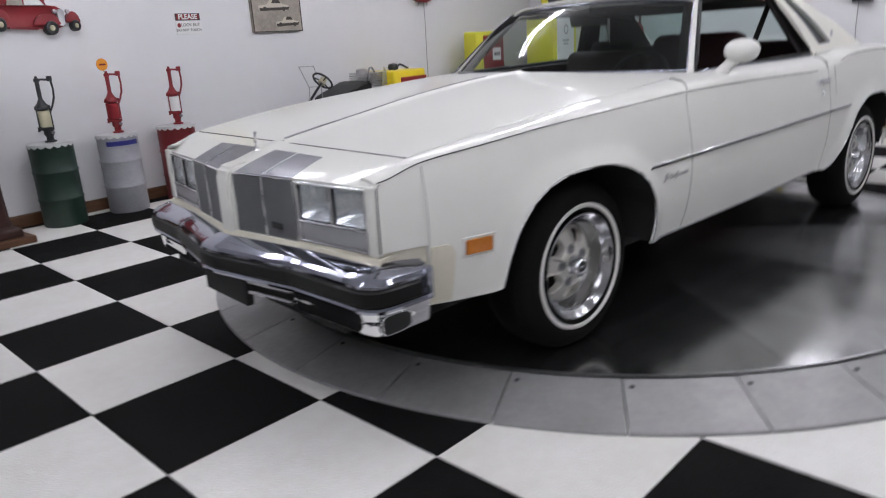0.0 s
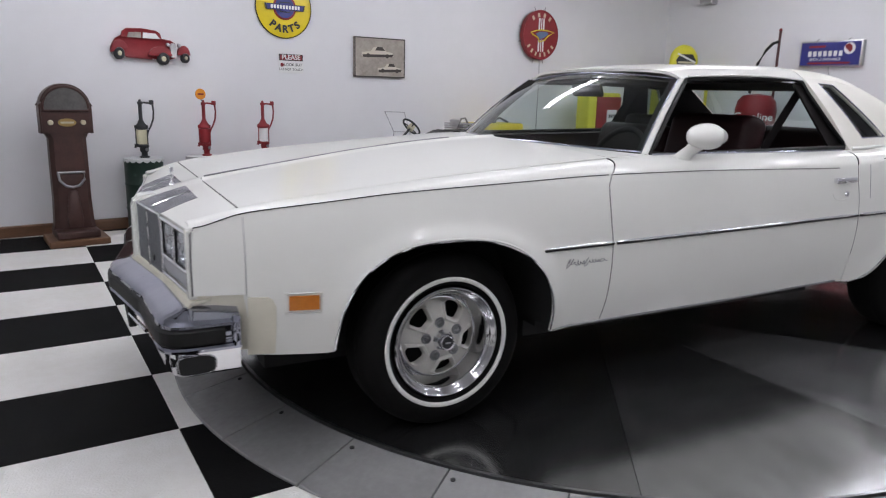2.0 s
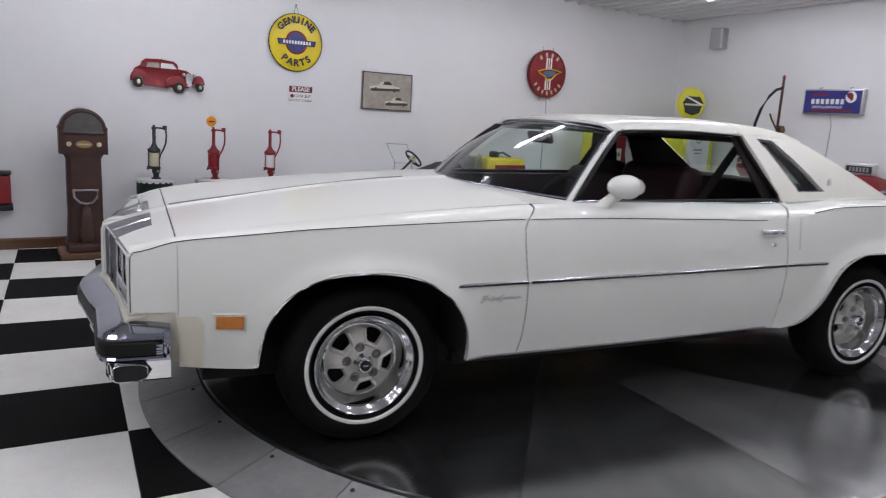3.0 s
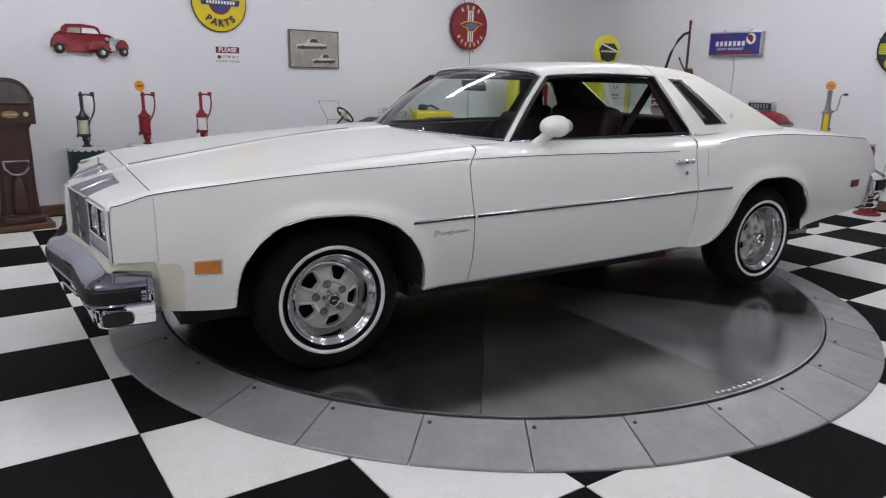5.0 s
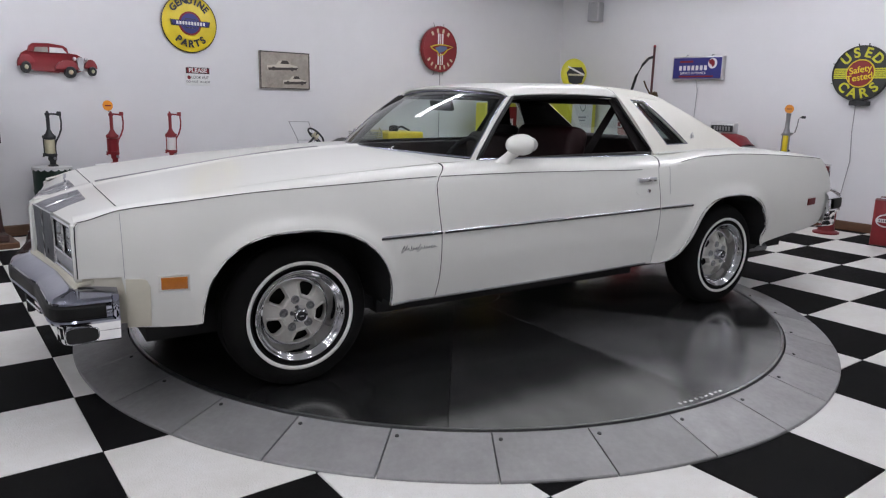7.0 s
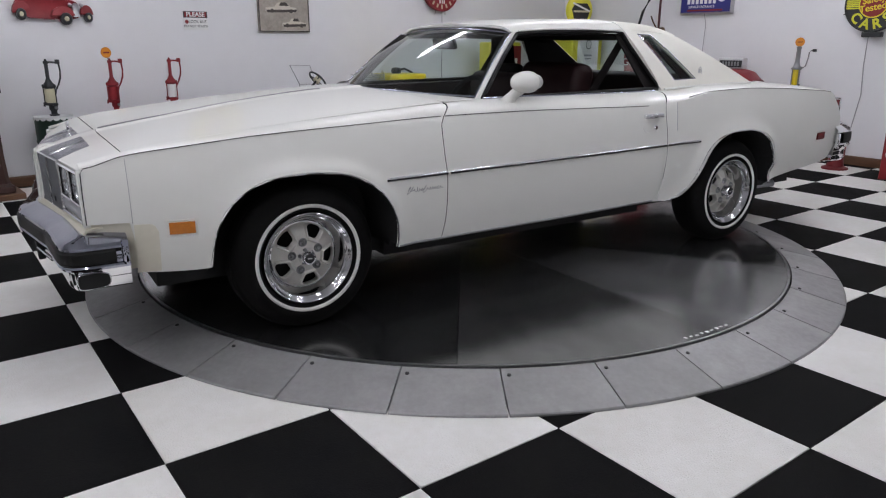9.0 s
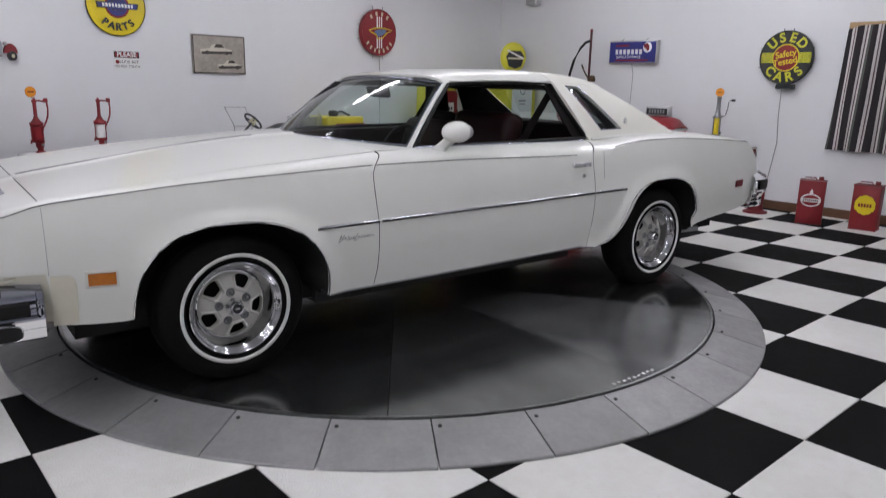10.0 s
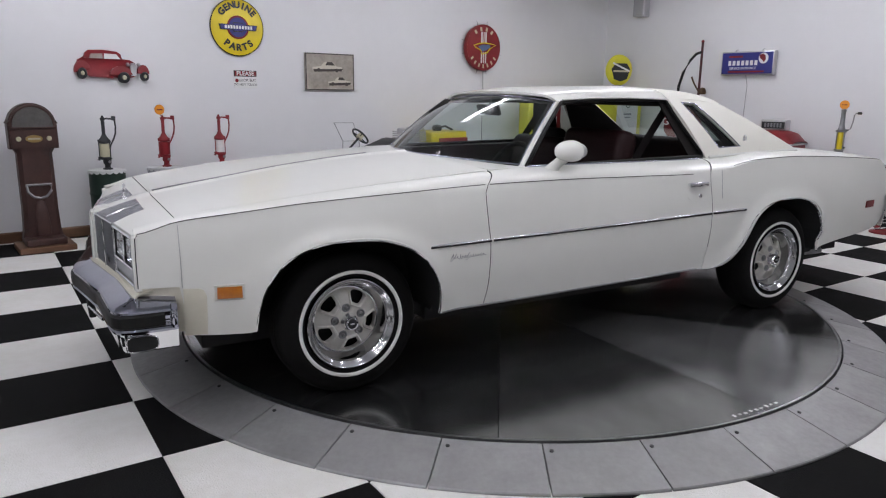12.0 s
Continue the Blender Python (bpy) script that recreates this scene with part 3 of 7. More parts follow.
def flank_columns(u0, u1):
    cols = set(np.round(np.linspace(u0, u1, max(int((u1 - u0) / 0.035), 4)), 4))
    for uc, a, b, *_ in ARCHES:
        for k in np.linspace(0, 1, 26):
            s = math.sin(k * math.pi / 2)
            for u in (uc - a * s, uc + b * s):
                if u0 < u < u1:
                    cols.add(round(u, 4))
    return sorted(cols)


def flank(u0, u1, side, begin=None, end=None):
    """A body panel of one side between two cuts; begin and end give a cut's place by height."""
    bm = bmesh.new()
    rows = []
    cols = flank_columns(u0, u1)
    for u in cols:
        line = []
        for r in range(SIDE_ROWS + TOP_ROWS + 1):
            y, z = section(u, r)
            f = (u - u0) / (u1 - u0)
            v = u
            if begin:
                v += (1 - f) ** 3 * (begin(z) - u0)
            if end:
                v += f**3 * (end(z) - u1)
            if v != u:
                y = side_y(v, z) if r <= SIDE_ROWS else section(v, r)[0]
            line.append((v, side * y, z))
        rows.append(line)
    sheet(bm, rows)
    return bm


HUB_Z = 0.334


def build_wheel(car, u, side):
    w = bpy.data.objects.new("wheel", None)
    scene.collection.objects.link(w)
    w.empty_display_size = 0.1
    w.parent = car
    w.matrix_basis = pose(u, side * (0.895 if u < 1 else 0.915), HUB_Z - (0.0 if u < 1 else 0.006), 90 if side < 0 else -90, 0, 0)
    # z of the wheel points outwards.
    R, T = 0.334, -0.20
    bm = bmesh.new()
    lathe(bm, [(0.214, 0.0), (0.229, 0.012), (0.258, 0.016), (0.288, 0.010), (0.314, -0.008), (0.328, -0.03), (R, -0.06), (R, -0.14), (0.328, T + 0.03), (0.314, T + 0.008), (0.26, T - 0.014), (0.214, T)], 72, close=True)
    tyre = part("tyre", bm, M_TYRE, w, "black tyre with a narrow white wall", smooth=40)
    # Shallow tread ribs.
    bm = bmesh.new()
    for z in (-0.06, -0.085, -0.11, -0.135):
        lathe(bm, [(R - 0.004, z - 0.009), (R + 0.001, z - 0.008), (R + 0.001, z + 0.008), (R - 0.004, z + 0.009)], 72)
    part("tread", bm, M_TYRE, tyre)
    bm = bmesh.new()
    lathe(bm, [(0.2290, 0.010), (0.2300, 0.0160), (0.236, 0.0185), (0.243, 0.0185), (0.2455, 0.0165), (0.2465, 0.012)], 72)
    part("whitewall", bm, M_WHITEWALL, tyre, "white band on the tyre's side", smooth=60)
    bm = bmesh.new()
    lathe(bm, [(0.212, -0.006), (0.2085, 0.004), (0.2065, 0.012), (0.2025, 0.014), (0.197, 0.010), (0.191, 0.001), (0.186, -0.002), (0.180, -0.006), (0.174, -0.020), (0.169, -0.040), (0.163, -0.058), (0.157, -0.068), (0.152, -0.074), (0.148, -0.090), (0.146, -0.16), (0.20, -0.2)], 72)
    part("trim_ring", bm, M_WHEEL_RIM, w, "polished chrome wheel trim ring", smooth=35)
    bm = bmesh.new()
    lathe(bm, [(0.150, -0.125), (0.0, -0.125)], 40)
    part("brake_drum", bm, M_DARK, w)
    # Five broad spokes: each fifth of the disc is a sheet with a rounded window in it.
    bm = bmesh.new()
    r_in, r_out, r_mid, half = 0.030, 0.1525, 0.1135, radians(36)

    def disc_z(r):
        return -0.076 + 0.046 * math.cos(min(max((r - 0.050) / 0.105, 0), 1) * math.pi / 2)

    for fifth in range(5):
        rows = []
        corners = [math.atan2(sy * 5.0 * d, sx * half) % (2 * math.pi) for sx in (-1, 1) for sy, d in ((1, r_out - r_mid), (-1, r_mid - r_in))]
        angles = sorted(set(np.round(np.concatenate([np.linspace(0, 2 * math.pi, 49)[:-1], corners]), 5)))
        for q in angles:
            c, s = math.cos(q), math.sin(q)
            hr = 0.0295 * math.copysign(abs(s) ** 0.45, s)
            r_hole = r_mid + hr
            wide = 0.0405 * (0.84 + 0.28 * (hr / 0.0295)) / r_hole
            a_hole = wide * math.copysign(abs(c) ** 0.5, c)
            k = min(half / max(abs(c), 1e-6) , ((r_out - r_mid) if s > 0 else (r_mid - r_in)) / max(abs(s), 1e-6) * 5.0)
            a_out = max(-half, min(half, k * c))
            r_far = max(r_in, min(r_out, r_mid + k * s / 5.0))
            line = []
            for f in (-0.02, 0.0, 0.06, 0.16, 0.30, 0.55, 0.8, 1.0):
                a, r = a_hole + (a_out - a_hole) * f, r_hole + (r_far - r_hole) * f
                lift = 0.012 * math.sin(math.pi * min(max(f, 0.0) / 0.34 + 0.15, 1.0)) * min(max((r - 0.05) / 0.03, 0), 1) - (0.028 if f < 0 else 0)
                t = a + radians(72 * fifth)
                line.append((r * math.cos(t), r * math.sin(t), disc_z(r) + lift))
            rows.append(line)
        sheet(bm, rows + [rows[0]])
    bmesh.ops.remove_doubles(bm, verts=bm.verts[:], dist=0.0004)
    sp = part("spoke_disc", bm, M_SPOKE, w, "grey five-spoke wheel centre with dark windows", smooth=50, m=pose(0, 0, 0, 0, 0, -8))
    bm = bmesh.new()
    lathe(bm, [(0.156, -0.076), (0.1545, -0.068), (0.150, -0.067), (0.1465, -0.078)], 64)
    part("disc_edge", bm, M_CHROME, w, "bright ring round the wheel centre", smooth=60)
    for k in range(5):
        a = radians(72 * k + 36 - 8)
        at = pose(0.066 * math.cos(a), 0.066 * math.sin(a), disc_z(0.066))
        bm = bmesh.new()
        lathe(bm, [(0.0, 0.0005), (0.0115, 0.001), (0.0145, 0.006), (0.0175, 0.007), (0.0205, 0.001)], 20, m=at)
        pocket = part("lug_pocket", bm, M_STEEL, w, "round lug pocket", smooth=40)
        bm = bmesh.new()
        lathe(bm, [(0, 0.012), (0.006, 0.012), (0.0085, 0.009), (0.0085, 0.0)], 6, m=at)
        part("lug_nut", bm, M_STEEL, pocket)
    bm = bmesh.new()
    lathe(bm, [(0.022, 0.016), (0.027, 0.018), (0.031, 0.012), (0.034, -0.004), (0.040, -0.024)], 32)
    cap = part("hub_cap", bm, M_CHROME, w, smooth=40)
    bm = bmesh.new()
    lathe(bm, [(0, 0.016), (0.018, 0.015), (0.0235, 0.012)], 32)
    part("cap_badge", bm, M_IRON, cap, "black badge in the wheel's centre", smooth=40)
    bm = bmesh.new()
    box(bm, -0.010, 0.010, -0.003, 0.003, 0.015, 0.018, 0.001)
    part("badge_mark", bm, M_ALU, cap)
    return w


def build_car():
    car = thing("car", CAR, "ivory white two-door coupe with chrome bumpers and white-banded tyres", "car")
    for side in (-1, 1):
        p = part("front_fender", flank(-0.855, 0.668, side, end=lambda z: door_front(z) - 0.0022), M_PAINT, car, smooth=28)
        thicken(p, 0.010)
        p = part("door", flank(0.676, 2.10, side, begin=lambda z: door_front(z) + 0.0022, end=lambda z: door_rear(z) - 0.0020), M_PAINT, car, smooth=28)
        door = p
        thicken(p, 0.010)
        p = part("quarter_panel", flank(2.106, 3.99, side, begin=lambda z: door_rear(z) + 0.0020, end=tail_end), M_PAINT, car, smooth=28)
        thicken(p, 0.010)
        # Chrome line along the flank, in three lengths with ends at the panel gaps.
        for a, b in ((0.352, 0.680), (0.697, 2.198), (2.216, 2.485)):
            pts = [(u, side * (side_y(u, 0.661 + 0.003 * u) + 0.003), 0.661 + 0.003 * u) for u in np.linspace(a, b, 14)]
            bm = bmesh.new()
            tube(bm, [(u, y - side * 0.001, z - 0.005) for u, y, z in pts], 0.0065, 8)
            part("moulding_backing", bm, M_RUBBER, car, "black strip under the moulding", smooth=60)
            bm = bmesh.new()
            tube(bm, pts, [0.003] + [0.0062] * 12 + [0.003], 8)
            part("side_moulding", bm, M_CHROME, car, "thin chrome side moulding", smooth=60)
        # Dark gaps round the door.
        for name, cut in (("door_gap", door_front), ("door_gap", door_rear)):
            bm = bmesh.new()
            pts = []
            for z in np.linspace(0.345 if cut is door_front else 0.47, 0.885, 28):
                u = cut(z)
                pts.append((u, side * (side_y(u, z) - 0.0026), z))
            for r in range(SIDE_ROWS + 1, SIDE_ROWS + TOP_ROWS + 1):
                u = cut(section(u, r)[1])
                y, z = section(u, r)
                pts.append((u, side * (y - 0.0016), z - 0.0016))
            tube(bm, pts, 0.0034, 6)
            part(name, bm, M_SEAM, car, smooth=60)
        # Lips of the wheel openings.
        for uc, a, b, h, n, m in ARCHES:
            pts = []
            for k in np.linspace(-1, 1, 61):
                s = math.sin(k * math.pi / 2)
                u = uc + (a if s < 0 else b) * s
                z = arch_z(min(max(u, uc - a * 0.99999), uc + b * 0.99999))
                if u < -0.2 and z < bottom(u):
                    continue
                pts.append((u, side * (side_y(u, z) - 0.004), z + 0.003))
            bm = bmesh.new()
            tube(bm, pts, 0.0055, 8, up=(0, 1, 0))
            part("arch_lip", bm, M_PAINT, car, smooth=60)
            bm = bmesh.new()
            tube(bm, [(u, y + side * 0.001, z - 0.007) for u, y, z in pts], 0.0045, 6, up=(0, 1, 0))
            part("arch_trim", bm, M_CHROME, car, "thin chrome wheel opening trim", smooth=60)
            # A black well behind the opening; its shade is put into the colour.
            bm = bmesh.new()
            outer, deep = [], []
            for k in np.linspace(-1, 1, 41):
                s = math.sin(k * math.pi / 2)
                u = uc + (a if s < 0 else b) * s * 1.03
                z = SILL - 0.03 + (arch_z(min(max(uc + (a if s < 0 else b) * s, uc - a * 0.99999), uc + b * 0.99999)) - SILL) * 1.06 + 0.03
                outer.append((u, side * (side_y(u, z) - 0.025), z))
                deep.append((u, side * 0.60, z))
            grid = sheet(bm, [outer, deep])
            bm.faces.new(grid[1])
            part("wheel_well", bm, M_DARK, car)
        # Rocker: dark strip and chrome lower edge of the sill.
        pts = [(u, side * (side_y(u, 0.335) + 0.002), side_bottom(u) + 0.004) for u in np.linspace(0.43, 2.16, 20)]
        bm = bmesh.new()
        tube(bm, pts, 0.0045, 8)
        part("sill_moulding", bm, M_STEEL, car, "thin dull steel sill moulding", smooth=60)
        # Dark pinstripe on the upper crease.
        for a, b in ((-0.845, 0.664), (0.690, 2.06), (2.40, 3.90)):
            pts = [(u, side * (side_y(u, crease(u)) + 0.0005), crease(u)) for u in np.linspace(a, b, 50)]
            bm = bmesh.new()
            tube(bm, pts, 0.0019, 6)
            part("pinstripe", bm, M_SEAM, car, "dark grey pinstripe", smooth=60)
        # Script badge: an unreadable chrome flourish.
        bm = bmesh.new()
        pts = []
        for k in np.linspace(0, 1, 130):
            u = 0.462 + 0.186 * k
            tall = 2.4 if k < 0.09 or 0.44 < k < 0.52 else (1.7 if 0.22 < k < 0.30 else 0.8 + 0.35 * math.sin(k * 31))
            z = 0.598 + 0.0070 * tall * math.sin(k * 82 + 1.2 * math.sin(k * 17))
            pts.append((u + 0.006 * math.cos(k * 82) + 0.45 * (z - 0.598), side * (side_y(u, z) + 0.002), z))
        tube(bm, pts, 0.0014, 5)
        part("script_badge", bm, M_STEEL, car, "small chrome script flourish", smooth=60)
        # Soft upright fold behind the door, its shade drawn as a grey line.
        pts = [(2.284 + 0.10 * max(z - 0.80, 0), side * (side_y(2.29, z) + 0.0004), z) for z in np.linspace(0.74, 0.895, 9)]
        bm = bmesh.new()
        tube(bm, pts, 0.0016, 6)
        part("quarter_crease", bm, M_CORD, car, smooth=60)
        # Seam between the fender and its end piece.
        pts = [(-0.700, side * (side_y(-0.700, z) + 0.0002), z) for z in np.linspace(0.575, crease(-0.70) - 0.012, 12)]
        bm = bmesh.new()
        tube(bm, pts, 0.0012, 6)
        part("fender_seam", bm, M_CORD, car, smooth=60)
        # Filler behind the bumper and side lamps.
        bm = bmesh.new()
        rows = []
        for u in np.linspace(-0.697, -0.612, 9):
            zt = 0.570 - 0.035 * (1 - math.sqrt(max(1 - (max(u + 0.647, 0) / 0.035) ** 2, 0)))
            rows.append([(u, side * (side_y(u, z) + 0.0005), z) for z in np.linspace(0.364, zt, 12)])
        sheet(bm, rows)
        thicken(part("filler_panel", bm, M_FILLER, car, "yellowed plastic filler behind the bumper", smooth=40), 0.006, 0)
        bm = bmesh.new()
        rows = [[(u, side * (half_width(u) - 0.040 + 0.008 * k), 0.38 + 0.205 * k / 4) for k in range(5)] for u in np.linspace(-0.86, -0.68, 6)]
        sheet(bm, rows)
        thicken(part("side_filler", bm, M_FILLER, car, smooth=40), 0.01)
        for u0, u1, z0, z1, mt, name in ((-0.575, -0.480, 0.520, 0.568, M_AMBER, "front_side_lamp"), (3.735, 3.835, 0.566, 0.610, M_REDLENS, "rear_side_lamp")):
            bm = bmesh.new()
            rows = [[(u, side * (side_y(u, z) + 0.008), z) for z in np.linspace(z0, z1, 3)] for u in np.linspace(u0, u1, 5)]
            sheet(bm, rows)
            lamp = thicken(part(name, bm, mt, car, "amber side marker lamp" if mt == M_AMBER else "red side marker lamp"), 0.012, -1)
            bm = bmesh.new()
            e = 0.009 if mt == M_AMBER else 0.005
            ring = [(u0 - e, z0 - e), (u1 + e, z0 - e), (u1 + e, z1 + e), (u0 - e, z1 + e)]
            tube(bm, [(u, side * (side_y(u, z) + 0.001), z) for u, z in ring], 0.003, 6, closed=True)
            part("lamp_frame", bm, M_PAINT, lamp)
        # Door handle and lock.
        bm = bmesh.new()
        yh = side_y(2.08, 0.832)
        box(bm, 2.005, 2.150, -0.010, 0.010, 0.820, 0.846, 0.007, 3, m=Matrix.Translation((0, side * (yh + 0.018), 0)))
        box(bm, 2.012, 2.034, -0.022, 0.008, 0.823, 0.843, 0.003, m=Matrix.Translation((0, side * (yh + 0.004), 0)))
        box(bm, 2.121, 2.143, -0.022, 0.008, 0.823, 0.843, 0.003, m=Matrix.Translation((0, side * (yh + 0.004), 0)))
        part("door_handle", bm, M_CHROME, door, "chrome door handle", smooth=40)
        bm = bmesh.new()
        lathe(bm, [(0, 0.006), (0.010, 0.006), (0.013, 0.0)], 20, m=pose(2.105, side * side_y(2.105, 0.768), 0.768, 90 if side < 0 else -90))
        door_lock = part("door_lock", bm, M_CHROME, door, "round chrome door lock", smooth=40)
        # Shallow pressed cup under the handle.
        pts = [(2.066 + 0.062 * math.cos(t), side * (side_y(2.066, 0.772 + 0.030 * math.sin(t)) + 0.0004), 0.772 + 0.030 * math.sin(t)) for t in np.linspace(math.pi * 0.95, math.pi * 1.75, 14)]
        bm = bmesh.new()
        tube(bm, pts, [0.0006] + [0.0018] * 12 + [0.0006], 6)
        part("pressed_cup", bm, M_PAINT, door, smooth=60)
        for u in (-0.010, WHEELBASE):
            build_wheel(car, u, side)
    build_front(car)
    build_hood(car)
    build_greenhouse(car)
    build_tail(car)
    build_cabin(car)
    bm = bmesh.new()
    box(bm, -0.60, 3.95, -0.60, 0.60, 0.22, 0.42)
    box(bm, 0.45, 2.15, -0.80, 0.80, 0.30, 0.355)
    # Lower box added only to block light, so the deck beneath stays dark.
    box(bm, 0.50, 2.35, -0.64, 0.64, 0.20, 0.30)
    part("underbody", bm, M_DARK, car, "dark underbody with an added box that blocks light beneath")
    trim_body(car)
    return car


tail_shift = pchip([(-1.05, -0.006), (0.0, 0.0), (1.0, -0.014), (1.6, -0.02), (2.2, -0.018), (2.868, -0.003), (3.3, 0.015), (3.8, 0.045), (4.4, 0.09)])
tail_rise = pchip([(-1.05, 0.988), (0.0, 0.998), (1.0, 1.012), (2.0, 1.026), (2.868, 1.04), (3.8, 1.062), (4.4, 1.07)])


def trim_body(car):
    """Draws the tail out and lifts it a little, as the body rakes."""
    def settle(ob):
        for child in ob.children:
            if child.name.startswith("wheel") and child.type == "EMPTY":
                child.matrix_basis = Matrix.Translation((tail_shift(child.matrix_basis.translation.x), 0, 0)) @ child.matrix_basis
                continue
            if child.type == "MESH":
                mb = child.matrix_basis.copy()
                back = mb.inverted()
                for v in child.data.vertices:
                    p = mb @ v.co
                    p.z *= tail_rise(p.x)
                    p.x += tail_shift(p.x)
                    v.co = back @ p
            settle(child)

    settle(car)


def front_u(y):
    """Plan line of the front face, a shallow arrow."""
    return -0.958 + 0.112 * (abs(y) / 0.8) ** 0.85


def header_z(u, y):
    """Height of the panel between the hood and the front face."""
    q = min(abs(y) / 0.76, 1.0)
    f = min(max((u - front_u(y)) / (-0.7045 - front_u(y)), 0.0), 1.0)
    return top_edge(u) + (centre_z(u) - top_edge(u)) * (1 - q * q) - 0.030 * (1 - f) ** 2.4


def build_hood(car):
    bm = bmesh.new()
    rows = []
    ys = sorted(set(np.round(np.concatenate([np.linspace(-1, 1, 29), [-0.03, -0.012, 0.0, 0.012, 0.03]]), 4)))
    for f in np.linspace(0, 1, 40):
        line = []
        for s in ys:
            u0, u1 = -0.700, 0.700 + 0.065 * s * s
            u = u0 + (u1 - u0) * f
            w = top_in(u) - 0.004
            z = top_edge(u) + (centre_z(u) - top_edge(u)) * (1 - s * s) + 0.010 * max(0, 1 - abs(s) / 0.035) + 0.004 * (1 - abs(s)) * math.sin(f * math.pi)
            line.append((u, s * w, z))
        rows.append(line)
    sheet(bm, rows)
    hood = thicken(part("hood", bm, M_PAINT, car, smooth=25), 0.012)
    # Ridge strip: darker steel stands in for chrome that reflects dark surroundings.
    bm = bmesh.new()
    tube(bm, [(u, 0, centre_z(u) + 0.012) for u in np.linspace(-0.69, 0.45, 30)], 0.0042, 8)
    part("hood_moulding", bm, M_STEEL, car, "narrow chrome strip along the hood's ridge", smooth=60)
    # Header panel between the hood and the front face, rolling over at its front edge.
    bm = bmesh.new()
    rows = []
    for f in (-0.10, -0.06, 0.0, 0.04, 0.10, 0.2, 0.35, 0.5, 0.7, 0.85, 1.0):
        line = []
        for q in np.linspace(-1, 1, 49):
            w = 0.742 + (top_in(-0.706) - 0.746) * max(f, 0)
            y = q * w
            nose = front_u(y)
            u = nose + (-0.7045 - nose) * max(f, 0) + (0.003 if f < -0.08 else 0.0)
            ridge = 0.008 * math.exp(-((y / 0.05) ** 2)) * max(f, 0)
            line.append((u, y, header_z(u, y) + ridge + (0.14 * f if f < 0 else 0.0)))
        rows.append(line)
    sheet(bm, rows)
    thicken(part("header_panel", bm, M_PAINT, car, smooth=50), 0.008)
    bm = bmesh.new()
    pts = []
    for q in np.linspace(-1, 1, 25):
        w = top_in(-0.703) - 0.004
        pts.append((-0.703, q * w, top_edge(-0.703) + (centre_z(-0.703) - top_edge(-0.703)) * (1 - q * q) + 0.0005))
    tube(bm, pts, 0.0022, 6)
    part("hood_gap", bm, M_SEAM, car, smooth=60)
    bm = bmesh.new()
    lathe(bm, [(0.012, 0), (0.010, 0.006), (0.004, 0.012), (0.003, 0.03)], 16, m=pose(-0.815, 0, 0.836))
    box(bm, -0.006, 0.006, -0.002, 0.002, 0.028, 0.072, 0.0015, m=pose(-0.815, 0, 0.836))
    part("hood_ornament", bm, M_CHROME, car, "small upright chrome hood ornament", smooth=40)


